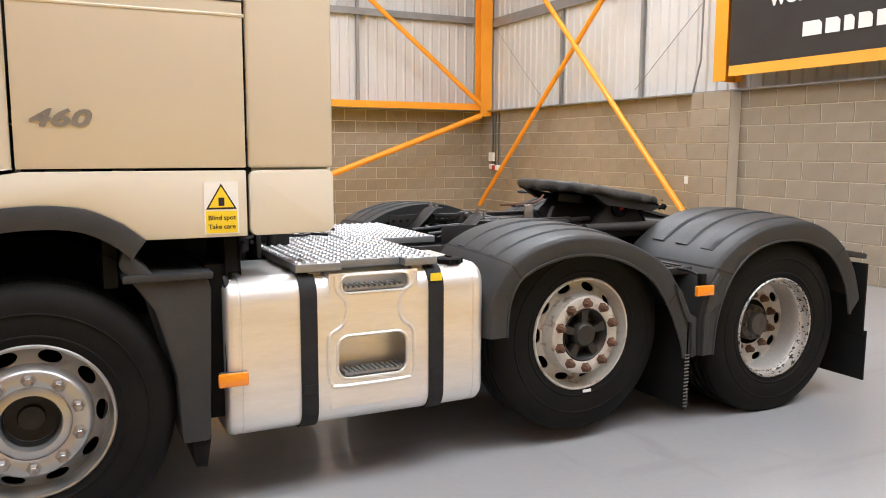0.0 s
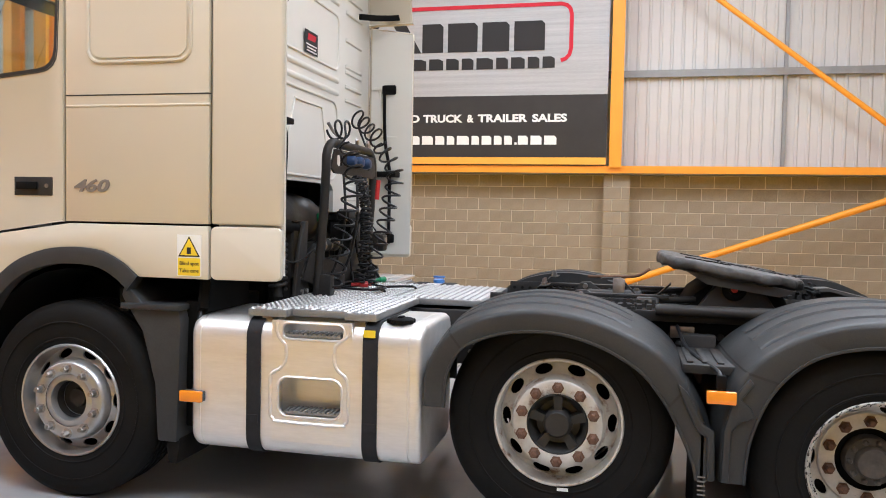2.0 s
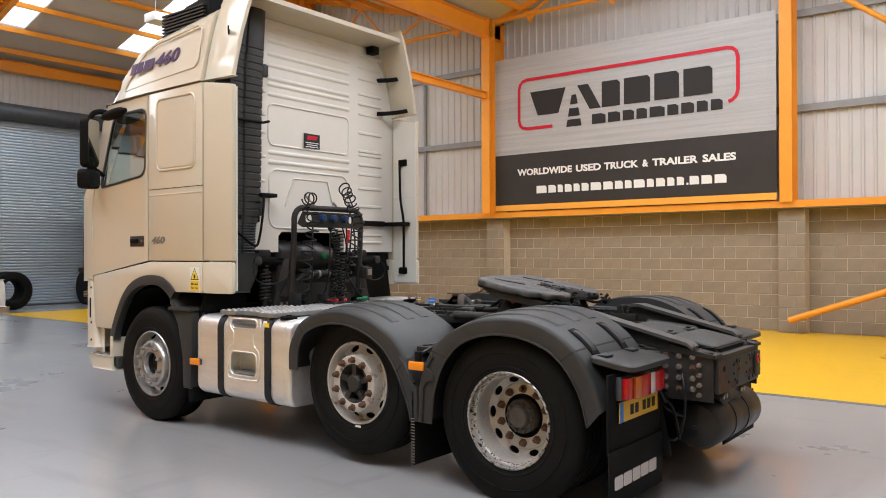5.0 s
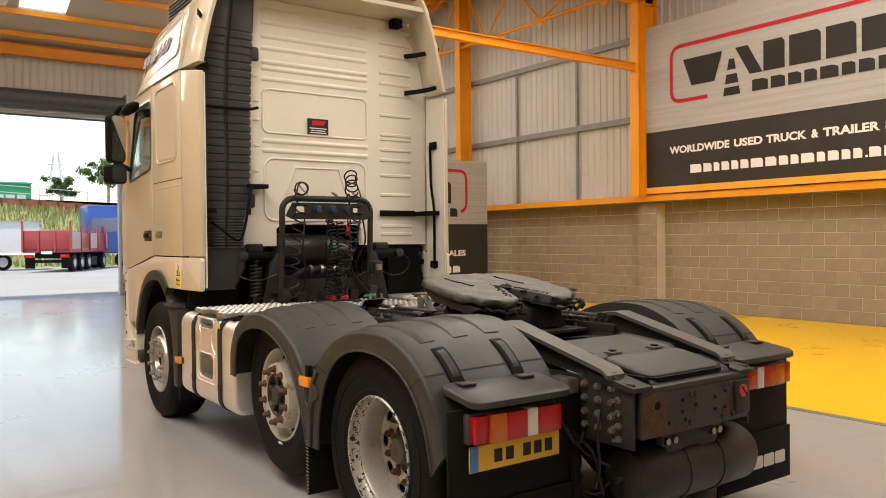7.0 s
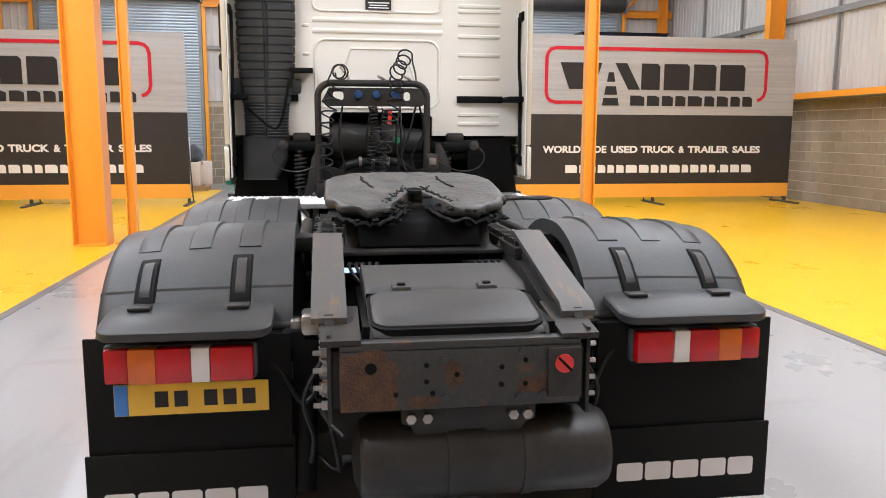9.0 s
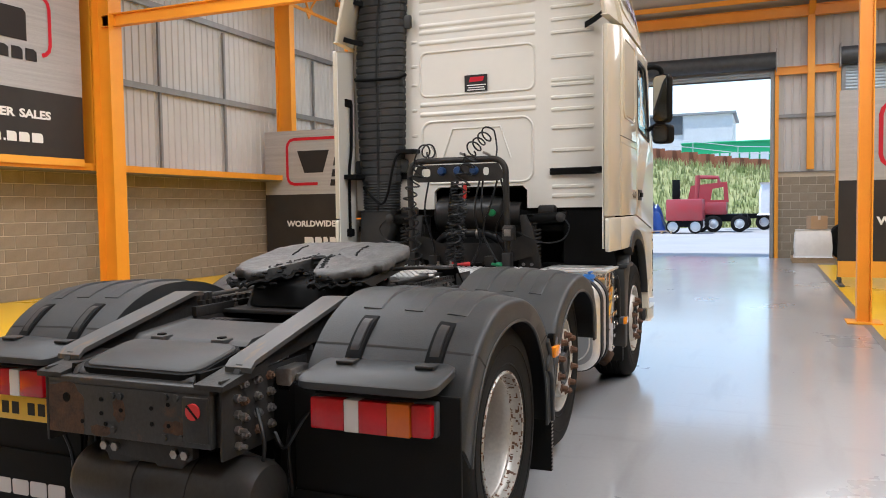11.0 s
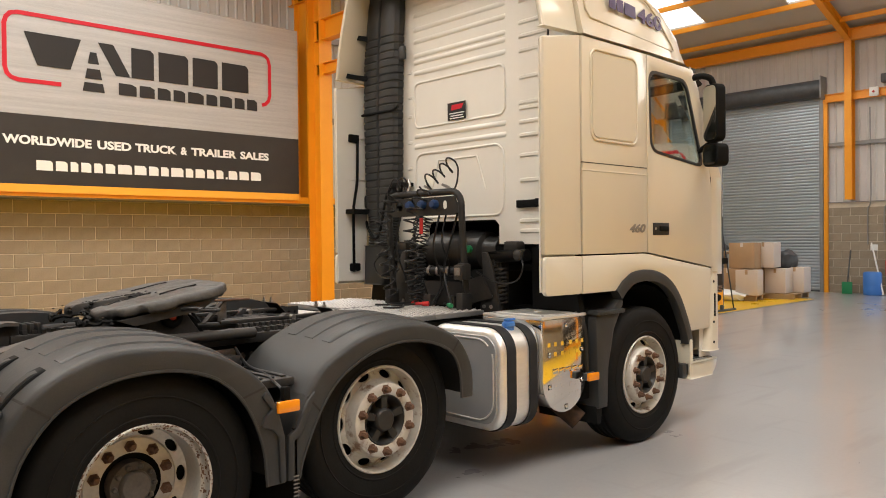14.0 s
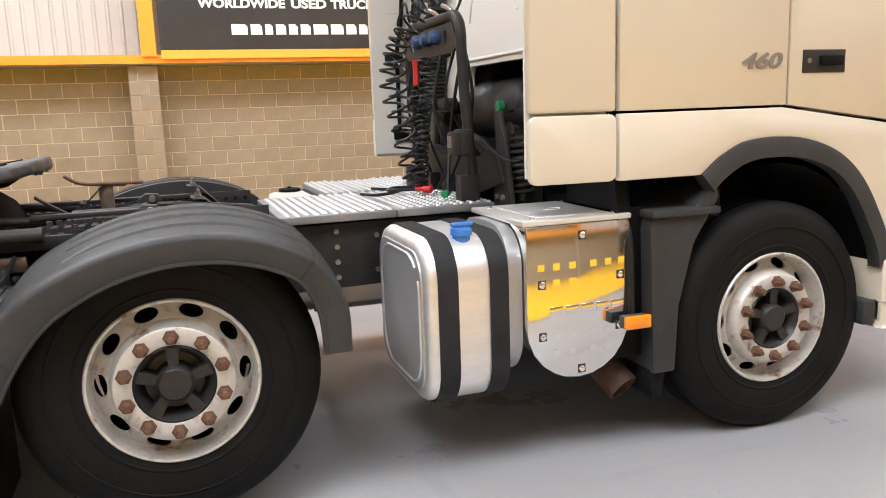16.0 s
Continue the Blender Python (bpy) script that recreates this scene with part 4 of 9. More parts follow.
for s in (-1, 1):
    po = [(1.975, 0.60), (1.985, 0.775), (2.075, 0.93), (2.19, 1.005), (2.32, 1.046), (2.44, 1.064), (2.575, 1.062), (2.73, 1.034), (2.88, 0.978), (3.03, 0.892), (3.135, 0.765), (3.205, 0.635), (3.245, 0.51), (3.258, 0.372)]
    pi = [(2.075, 0.60), (2.088, 0.75), (2.14, 0.86), (2.225, 0.915), (2.33, 0.95), (2.44, 0.967), (2.58, 0.965), (2.725, 0.932), (2.85, 0.877), (2.96, 0.80), (3.055, 0.675), (3.125, 0.54), (3.165, 0.44), (3.18, 0.372)]
    g, pad, ln, _ = mudguard(po, pi, 0.60, 1.235, s, "mudguard", "dark grey plastic mudguard over the middle axle", (0.17, 0.78))
    for y in (0.70, 0.86, 1.02):
        pad(y, y + 0.085, ln * 0.20, ln * 0.62, 0.009, "rib")
    do = [(3.270, 0.377), (3.276, 0.60), (3.312, 0.755), (3.375, 0.862), (3.47, 0.945), (3.60, 1.018), (3.76, 1.066), (3.93, 1.082), (4.08, 1.074), (4.22, 1.03), (4.34, 0.96), (4.435, 0.865), (4.505, 0.75), (4.555, 0.60)]
    di = [(3.365, 0.377), (3.382, 0.55), (3.436, 0.71), (3.508, 0.822), (3.60, 0.903), (3.70, 0.948), (3.81, 0.972), (3.92, 0.977), (4.04, 0.965), (4.15, 0.935), (4.25, 0.885), (4.34, 0.80), (4.42, 0.67), (4.468, 0.50)]
    g, pad, ln, O = mudguard(do, di, 0.56, 1.255, s, "mudguard", "dark grey plastic mudguard over the drive axle", (0.22, 0.81))
    for y in (0.68, 0.87, 1.06):
        pad(y, y + 0.095, ln * 0.30, ln * 0.715, 0.009, "rib")
    for y in (0.72, 1.06):
        pad(y - 0.01, y + 0.07, ln * 0.742, ln * 0.862, 0.010, "strap_frame", M_under)
        pad(y + 0.004, y + 0.056, ln * 0.75, ln * 0.845, 0.015, "strap", M_chassis)
        part("strap_buckle", bx(4.465, 4.53, *sorted((s * (y - 0.008), s * (y + 0.068))), 0.876, 0.890), M_chassis, g, bev=0.004)
    # raised ridges down the feet of the arches, where they meet
    part("foot_ridge", prism(B(), [(3.09, 0.785), (3.135, 0.745), (3.20, 0.615), (3.246, 0.590), (3.254, 0.376), (3.222, 0.376), (3.216, 0.560), (3.178, 0.580), (3.12, 0.70)], "y", *sorted((s * 1.22, s * 1.250))), M_plastic, g, bev=0.008)
    part("foot_ridge", prism(B(), [(3.274, 0.381), (3.305, 0.381), (3.312, 0.60), (3.345, 0.64), (3.40, 0.66), (3.385, 0.70), (3.345, 0.735), (3.395, 0.80), (3.375, 0.825), (3.318, 0.745), (3.280, 0.60)], "y", *sorted((s * 1.24, s * 1.272))), M_plastic, g, bev=0.008)
    # bracket piece between the arches with its cable
    bm = box(B(), 3.12, 3.34, *sorted((s * 0.62, s * 1.10)), 0.80, 0.84)
    box(bm, 3.15, 3.31, *sorted((s * 0.55, s * 0.62)), 0.72, 0.9)
    for i in range(3):
        box(bm, 3.14 + i * 0.065, 3.17 + i * 0.065, *sorted((s * 0.68, s * 1.06)), 0.84, 0.85)
    tp("mudguard_bracket", bm, M_chassis, "dark ridged bracket between the mudguards", bev=0.006)
    # side flap between wheels
    sf = tp("spray_flap", bx(3.19, 3.21, *sorted((s * 0.62, s * 1.235)), 0.085, 0.62), M_flap, "black spray flap behind the middle wheel", bev=0.004)
    for i in range(16):
        part("edge_notch", bx(3.184, 3.216, *sorted((s * 1.2345, s * 1.2375)), 0.10 + i * 0.019, 0.106 + i * 0.019), M_badge, sf, smooth=0)
    # side marker lamp
    mk = tp("side_marker", bx(3.225, 3.325, *sorted((s * 1.255, s * 1.272)), 0.715, 0.765), M_dark, bev=0.004)
    part("lens", bx(3.205, 3.325, *sorted((s * 1.262, s * 1.288)), 0.712, 0.768), M_amber, mk, "orange side marker lens", bev=0.008)
    # marker behind the front wheel
    mk = tp("side_marker", bx(0.755, 0.865, *sorted((s * 1.19, s * 1.225)), 0.535, 0.585), M_dark, bev=0.004)
    part("lens", bx(0.745, 0.865, *sorted((s * 1.222, s * 1.246)), 0.532, 0.588), M_amber, mk, "orange side marker lens", bev=0.008)
    # rear shelf, lamp, flap
    sh = loft(B(), [[(x, s * y, 0.888 - (x - 4.44) * 0.16 + dz) for x, y in rrect(4.44 + i, 4.705 - i, 0.625 + i, 1.20 - i, 0.06, 5)] for dz, i in ((-0.036, 0.006), (-0.03, 0.0), (-0.006, 0.0), (0.0, 0.006))])
    tp("lamp_shelf", sh, M_plastic, "dark grey plastic shelf above the rear lamp")
    lm = tp("rear_lamp", bx(4.60, 4.64, *sorted((s * 0.680, s * 1.186)), 0.655, 0.785), M_dark, "red, clear and amber rear lamp cluster", bev=0.01)
    seglist = [(0.688, 0.832, M_redlens), (0.8325, 0.893, M_clear), (0.8935, 1.008, M_redlens), (1.0085, 1.098, M_amberrear), (1.0985, 1.178, M_redlens)]
    for a, b, m in seglist:
        part("lens", bx(4.635, 4.685 if b < 1.1 else 4.675, *sorted((s * a, s * b)), 0.66, 0.78), m, lm, bev=0.003 if 0.7 < a and b < 1.15 else 0.009, seg=2)
    fl_ = B()
    box(fl_, 4.585, 4.60, *sorted((s * 0.565, s * 1.262)), 0.36, 0.80)
    f = tp("mud_flap", fl_, M_flap, "black rubber mud flap with pale shapes along its foot", bev=0.004)
    fl2 = box(B(), 4.60, 4.612, *sorted((s * 0.56, s * 1.275)), 0.075, 0.385)
    part("lower_flap", fl2, M_flap, f, bev=0.003)
    for i in range(5):
        y0 = (0.655 + i * 0.114) if s > 0 else (-1.218 + i * 0.114)
        part("pale_shape", prism(B(), [(y0 + 0.008, 0.172), (y0 + 0.096, 0.172), (y0 + 0.104, 0.18), (y0 + 0.104, 0.236), (y0 + 0.096, 0.244), (y0 + 0.008, 0.244), (y0, 0.236), (y0, 0.18)], "x", 4.612, 4.614), M_clear, f, smooth=0)
    # guard between flap and chassis
    tp("lamp_tube", cyl(B(), (4.50, s * 0.44, 0.80), (4.50, s * 0.66, 0.80), 0.022), M_chassis)
    cp = B()
    box(cp, 4.42, 4.56, *sorted((s * 0.45, s * 0.53)), 0.75, 0.85)
    box(cp, 4.45, 4.54, *sorted((s * 0.53, s * 0.57)), 0.77, 0.83)
    tp("air_coupling", cp, M_nut, "dull metal valve block beside the chassis", bev=0.012)

# number plate under the left lamp
np_ = tp("number_plate", bx(4.612, 4.618, -1.165, -0.645, 0.528, 0.640), M_plate, "yellow rear number plate", bev=0.002)
part("blue_strip", bx(4.6185, 4.6195, -1.163, -1.118, 0.53, 0.638), M_blue, np_, smooth=0)
for y in (-1.03, -0.965, -0.865, -0.80, -0.735):
    part("dark_bar", bx(4.6185, 4.6195, y, y + 0.045, 0.556, 0.613), M_logo, np_, smooth=0)

# ---- chassis ----
for s in (-1, 1):
    ch = B()
    y0, y1 = s * 0.385, s * 0.425
    prism(ch, [(0.7, 0.665), (4.86, 0.605), (4.86, 0.80), (4.45, 0.865), (4.1, 0.945), (0.7, 0.945)], "y", *sorted((y0, y1)))
    c = tp("chassis_rail", ch, M_chassis, "dark painted steel chassis rail with rows of bolts", bev=0.004)
    for i in range(19):
        for z in ((0.72, 0.88) if i % 3 else (0.70, 0.77, 0.84, 0.91)):
            part("bolt", lathe(B(), [(0.0125, 0.0), (0.0125, 0.012), (0.0, 0.013)], 6, (1.3 + i * 0.185, y1, z), "y", s), M_nut, c, smooth=30)
    # bolt group at the rear end and outriggers
    for i in range(4):
        for j in range(4):
            part("bolt", lathe(B(), [(0.02, 0.0), (0.02, 0.004), (0.016, 0.005), (0.016, 0.018), (0.008, 0.02), (0.008, 0.028), (0.0, 0.028)], 6, (4.5 + i * 0.085, y1 + s * 0.014, 0.63 + j * 0.065), "y", s), M_rust if (i * 3 + j) % 5 == 1 else M_nut, c, smooth=30)
    part("side_plate", bx(4.30, 4.88, *sorted((y1, y1 + s * 0.014)), 0.56, 0.86), M_chassis, c, bev=0.003)
    # ramp
    rm = B()
    loft(rm, [[(x, s * y, z) for y, z in ((0.37, zz - 0.02), (0.37, zz), (0.49, zz), (0.49, zz - 0.02))] for x, zz in ((3.98, 1.075), (4.05, 1.08), (4.74, 0.915), (4.77, 0.89))])
    r = tp("slider_ramp", rm, M_rubworn, "worn steel fifth-wheel slide ramp with rust streaks")
    part("ramp_web", prism(B(), [(3.98, 0.93), (4.8, 0.84), (4.76, 0.90), (4.05, 1.07), (3.98, 1.07)], "y", *sorted((s * 0.415, s * 0.445))), M_chassis, r, smooth=0)
    part("ramp_foot", prism(B(), [(4.62, 0.895), (4.90, 0.845), (4.90, 0.825), (4.62, 0.85)], "y", *sorted((s * 0.33, s * 0.46))), M_chassis, r, smooth=0)

cm = B()
box(cm, 4.86, 4.90, -0.40, 0.40, 0.605, 0.815)
box(cm, 4.74, 4.90, -0.40, 0.40, 0.80, 0.835)
cx = tp("rear_crossmember", cm, M_xmember, "dark rear crossmember with rust patches and bolt holes", bev=0.006)
for y, z in ((-0.12, 0.755), (-0.12, 0.70), (-0.10, 0.66), (-0.02, 0.72), (0.13, 0.74), (0.13, 0.68), (0.21, 0.76), (0.21, 0.68), (-0.30, 0.75), (-0.22, 0.66)):
    part("hole", lathe(B(), [(0.0, 0.0), (0.0085 if y > -0.25 else 0.019, 0.0), (0.0085 if y > -0.25 else 0.019, 0.003), (0.0, 0.003)], 14, (4.901, y, z), "x"), M_under, cx)
for y, z in ((-0.06, 0.775), (-0.02, 0.775), (0.2, 0.79), (0.25, 0.79), (-0.06, 0.64), (0.19, 0.635), (0.27, 0.64)):
    part("bolt", lathe(B(), [(0.014, 0.0), (0.014, 0.01), (0.0, 0.011)], 6, (4.9, y, z), "x"), M_xmember, cx)
rng = random.Random(21)
for y0, z0, ry, rz in ((-0.31, 0.70, 0.094, 0.105), (-0.03, 0.72, 0.028, 0.042), (0.235, 0.675, 0.05, 0.024), (-0.13, 0.63, 0.05, 0.02)):
    pl = []
    for k in range(30):
        a = k * math.tau / 30
        q = 1 + 0.24 * noise.noise(Vector((math.cos(a) * 2.2, math.sin(a) * 2.2, y0 * 9))) + rng.uniform(-0.06, 0.06)
        pl.append((max(-0.398, y0 + ry * q * math.cos(a) * min(1.25, 1 / max(abs(math.cos(a)), abs(math.sin(a))))), min(0.812, max(0.608, z0 + rz * q * math.sin(a) * 1.1))))
    part("rust_scab", prism(B(), pl, "x", 4.899, 4.9008), M_scab, cx, "brown rust scab", smooth=0)
dk = part("tow_bracket", bx(4.90, 4.915, 0.285, 0.40, 0.63, 0.80), M_chassis, cx, bev=0.006)
dd = part("red_disc", lathe(B(), [(0.031, 0.0), (0.031, 0.008), (0.0, 0.009)], 28, (4.915, 0.338, 0.748), "x"), M_redplastic, cx, "red round air cap")
part("disc_bar", prism(B(), [(0.312, 0.768), (0.318, 0.774), (0.364, 0.728), (0.358, 0.722)], "x", 4.924, 4.9255), M_under, dd, smooth=0)
# lower hitch and air tank at the tail
hb = B()
prism(hb, [(-0.195, 0.61), (0.265, 0.61), (0.265, 0.535), (0.235, 0.525), (0.205, 0.478), (0.10, 0.478), (0.085, 0.505), (-0.02, 0.505), (-0.035, 0.478), (-0.145, 0.478), (-0.165, 0.525), (-0.195, 0.535)], "x", 4.80, 4.84)
tp("hitch_plate", hb, M_chassis, "dark hitch plate under the crossmember", bev=0.006)
for y in (-0.165, -0.11, 0.185, 0.235):
    tp("hitch_bolt", lathe(B(), [(0.018, 0.0), (0.018, 0.016), (0.0, 0.017)], 6, (4.84, y, 0.555), "x"), M_nut)
at = tp("air_tank", lathe(B(), [(0.0, -0.46), (0.075, -0.455), (0.13, -0.435), (0.150, -0.40), (0.150, -0.14), (0.155, -0.14), (0.155, -0.10), (0.150, -0.10), (0.150, 0.12), (0.155, 0.12), (0.155, 0.16), (0.150, 0.16), (0.150, 0.40), (0.13, 0.435), (0.075, 0.455), (0.0, 0.46)], 40, (4.74, 0.10, 0.385), "y"), M_airtank, "dark painted cylindrical air tank slung under the tail")
part("drain_valve", cyl(B(), (4.74, -0.355, 0.385), (4.74, -0.395, 0.385), 0.013), M_chassis, at)
for pts, r in ((((4.50, -0.50, 0.76), (4.56, -0.50, 0.60), (4.63, -0.44, 0.50), (4.66, -0.40, 0.30)), 0.009), (((4.46, -0.51, 0.76), (4.58, -0.47, 0.52), (4.69, -0.385, 0.44)), 0.008),
               (((4.40, -0.52, 0.70), (4.50, -0.53, 0.42), (4.62, -0.43, 0.30), (4.67, -0.37, 0.36)), 0.007), (((4.5, 0.50, 0.76), (4.58, 0.52, 0.55), (4.60, 0.55, 0.35)), 0.008)):
    tp("air_hose", tube(B(), [tuple(p) for p in smoothline(pts, 6)], r, 8), M_hose, "thin black air hose beside the chassis end")
hs = tp("hanger_strip", loft(B(), [[(4.47 + dx, y, z) for dx, y in ((0, -0.60), (0.012, -0.60), (0.012, -0.565), (0, -0.565))] for z in (0.20, 0.74)]), M_rust, "rusty flat steel hanger beside the mud flap", bev=0.002)
for z in (0.24, 0.70):
    part("bolt", lathe(B(), [(0.011, 0.0), (0.011, 0.009), (0.0, 0.010)], 6, (4.482, -0.582, z), "x"), M_nut, hs, smooth=30)
# tail cover plate
cv = B()
loft(cv, [[(4.14, y, 0.93), (4.16, y, 0.965), (4.50, y, 0.935), (4.55, y, 0.90), (4.60, y, 0.905), (4.84, y, 0.86), (4.86, y, 0.83), (4.2, y, 0.86)] for y in (-0.30, -0.27, 0.27, 0.30)])
c = tp("tail_cover", cv, M_cover, "dark grey plastic cover between the chassis rails", bev=0.012)
part("cover_lid", loft(B(), [[(x, y, 0.905 - (x - 4.6) * 0.19 + zz) for x, y in rrect(4.55 + i, 4.835 - i, -0.285 + i, 0.285 - i, 0.06, 5)] for zz, i in ((-0.03, 0.0), (0.012, 0.0), (0.02, 0.008))]), M_cover, c)
part("lid_seal", loft(B(), [[(x, y, 0.905 - (x - 4.6) * 0.19 + zz) for x, y in rrect(4.536, 4.853, -0.301, 0.301, 0.075, 5)] for zz in (-0.03, 0.007)]), M_under, c, "thick black rubber lid seal", smooth=0)
part("cover_seam", bx(4.535, 4.549, -0.295, 0.295, 0.89, 0.922), M_under, c, smooth=0)
for y in (-0.31, 0.31):
    part("cover_gap", bx(4.16, 4.85, y - 0.012, y + 0.012, 0.80, 0.875), M_under, c, smooth=0)
for y in (-0.165, 0.155):
    h = part("latch", bx(4.475, 4.545, y - 0.035, y + 0.035, 0.915, 0.945), M_cover, c, bev=0.008)
    part("latch_eye", bx(4.495, 4.525, y - 0.015, y + 0.015, 0.943, 0.953), M_under, h, bev=0.003)
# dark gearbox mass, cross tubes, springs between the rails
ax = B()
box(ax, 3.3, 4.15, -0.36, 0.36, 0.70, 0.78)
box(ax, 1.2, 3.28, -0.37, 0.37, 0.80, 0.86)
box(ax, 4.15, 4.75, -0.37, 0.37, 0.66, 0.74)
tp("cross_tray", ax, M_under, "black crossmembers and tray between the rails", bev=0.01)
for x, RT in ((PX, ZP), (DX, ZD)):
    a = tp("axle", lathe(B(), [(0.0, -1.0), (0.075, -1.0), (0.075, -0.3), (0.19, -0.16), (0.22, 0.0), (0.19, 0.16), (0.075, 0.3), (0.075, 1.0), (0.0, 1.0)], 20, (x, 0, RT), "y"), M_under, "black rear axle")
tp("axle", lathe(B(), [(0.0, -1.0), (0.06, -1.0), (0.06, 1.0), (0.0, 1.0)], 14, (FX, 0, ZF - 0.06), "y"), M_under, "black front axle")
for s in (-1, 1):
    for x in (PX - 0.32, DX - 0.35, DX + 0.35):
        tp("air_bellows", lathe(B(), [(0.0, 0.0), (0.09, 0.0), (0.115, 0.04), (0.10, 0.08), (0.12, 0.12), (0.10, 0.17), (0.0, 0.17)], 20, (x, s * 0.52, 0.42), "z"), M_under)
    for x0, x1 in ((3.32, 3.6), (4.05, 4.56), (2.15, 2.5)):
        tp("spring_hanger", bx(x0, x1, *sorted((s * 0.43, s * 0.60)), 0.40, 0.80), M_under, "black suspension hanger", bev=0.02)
    tp("torque_rod", cyl(B(), (2.75, s * 0.5, 0.58), (3.6, s * 0.5, 0.58), 0.03), M_under)
# links, pipes and hoses round the fifth wheel
for i, (pts, r) in enumerate(((((2.2, 0.16, 0.97), (2.9, 0.18, 1.0), (3.1, 0.3, 0.95)), 0.016), (((2.15, -0.2, 0.98), (2.6, -0.22, 1.02), (3.0, -0.3, 0.98), (3.3, -0.36, 0.97)), 0.014),
                              (((3.08, -0.468, 0.998), (3.72, -0.468, 0.998)), 0.027), (((3.08, 0.468, 0.998), (3.72, 0.468, 0.998)), 0.027))):
    tp("pipe", tube(B(), [tuple(p) for p in smoothline(pts, 5)], r, 10), M_chassis if r > 0.02 else M_hose)
for s in (-1, 1):
    tp("rail_pad", bx(2.2, 2.6, *sorted((s * 0.40, s * 0.47)), 0.946, 0.97), M_chassis, bev=0.004)

FWX = 3.43
# ---- slide rails, brackets and links ahead of the fifth wheel ----
for s in (-1, 1):
    sp = tp("mounting_plate", bx(3.02, 3.66, *sorted((s * 0.426, s * 0.442)), 0.735, 0.925), M_chassis, "black side plate with rows of round bolt heads", bev=0.003)
    for i in range(8):
        part("bolt", lathe(B(), [(0.020, 0.0), (0.020, 0.004), (0.016, 0.010), (0.009, 0.015), (0.0, 0.016)], 12, (3.07 + i * 0.078, s * 0.442, 0.832), "y", s), M_cover, sp)
        part("bolt", lathe(B(), [(0.017, 0.0), (0.017, 0.012), (0.0, 0.013)], 6, (3.07 + i * 0.078, s * 0.442, 0.762), "y", s), M_airtank, sp, smooth=30)
        part("hole", lathe(B(), [(0.013, 0.0), (0.013, 0.0015), (0.0, 0.0015)], 12, (3.05 + i * 0.082, s * 0.442, 0.898), "y", s), M_under, sp)
    vb = tp("anchor_block", bx(3.17, 3.30, *sorted((s * 0.444, s * 0.475)), 0.63, 0.685), M_rust, "rusty two-bolt anchor block", bev=0.006)
    for x in (3.205, 3.265):
        part("bolt", lathe(B(), [(0.019, 0.0), (0.019, 0.012), (0.0, 0.013)], 6, (x, s * 0.475, 0.657), "y", s), M_rust, vb, smooth=30)
    # toothed slide rail
    tr_ = B()
    box(tr_, 2.38, 3.04, *sorted((s * 0.335, s * 0.375)), 1.000, 1.020)
    for i in range(17):
        box(tr_, 2.40 + i * 0.038, 2.42 + i * 0.038, *sorted((s * 0.338, s * 0.372)), 1.019, 1.041)
    tp("slide_rail", tr_, M_chassis, "black toothed fifth-wheel slide rail", smooth=0)
    tp("guide_bar", bx(2.40, 3.10, *sorted((s * 0.25, s * 0.30)), 1.040, 1.060), M_chassis, "flat dark guide bar along the slide rail", bev=0.004)
    # raked end bracket with two studs
    eb_ = tp("end_bracket", loft(B(), [[(x, s * 0.24, z), (x, s * 0.40, z), (x + 0.012, s * 0.40, z + 0.006), (x + 0.012, s * 0.24, z + 0.006)] for x, z in ((2.26, 0.955), (2.40, 1.09), (2.45, 1.095))]), M_chassis, "raked steel end bracket with two studs", bev=0.002)
    for y in (0.275, 0.365):
        part("stud", lathe(B(), [(0.014, 0.0), (0.014, 0.014), (0.008, 0.015), (0.008, 0.034), (0.0, 0.035)], 6, (2.43, s * y, 1.099), "z"), M_nut, eb_, smooth=30)
    pf = tp("perforated_angle", bx(2.14, 2.40, *sorted((s * 0.386, s * 0.392)), 0.95, 1.05), M_chassis, "dark angle with a row of holes", bev=0.002)
    for i in range(5):
        part("hole", lathe(B(), [(0.010, 0.0), (0.010, 0.001), (0.0, 0.001)], 12, (2.17 + i * 0.05, s * 0.386, 1.01), "y", -s), M_under, pf)
    for x in (3.10, 3.70):
        nb = tp("base_nut", lathe(B(), [(0.026, 0.0), (0.026, 0.004), (0.019, 0.005), (0.019, 0.022), (0.011, 0.023), (0.011, 0.042), (0.0, 0.043)], 6, (x, s * 0.395, 0.966), "z"), M_nut, "bright nut and washer on the base plate", smooth=30)
    # pivot pin with a red plastic end
    pv = tp("pivot_pin", lathe(B(), [(0.062, -0.05), (0.062, 0.0), (0.050, 0.012), (0.030, 0.014), (0.028, 0.004), (0.0, 0.004)], 24, (FWX - 0.01, s * 0.37, 1.115), "y", s), M_under, "black pivot housing with a red pin end")
    part("pin_end", lathe(B(), [(0.018, 0.0), (0.018, 0.008), (0.0, 0.009)], 14, (FWX - 0.01, s * 0.374, 1.115), "y", s), M_redplastic, pv, "red pin end")
va = tp("relay_valve", bx(2.03, 2.13, -0.49, -0.427, 0.80, 0.865), M_hubdirt, "dusty cast valve block on the chassis rail", bev=0.012)
for x in (2.055, 2.105):
    part("port", lathe(B(), [(0.017, 0.0), (0.017, 0.012), (0.010, 0.013), (0.010, 0.004), (0.0, 0.004)], 12, (x, -0.49, 0.845), "y", -1), M_under, va)
    part("foot", bx(x - 0.016, x + 0.016, -0.485, -0.44, 0.765, 0.80), M_nut, va, bev=0.004)
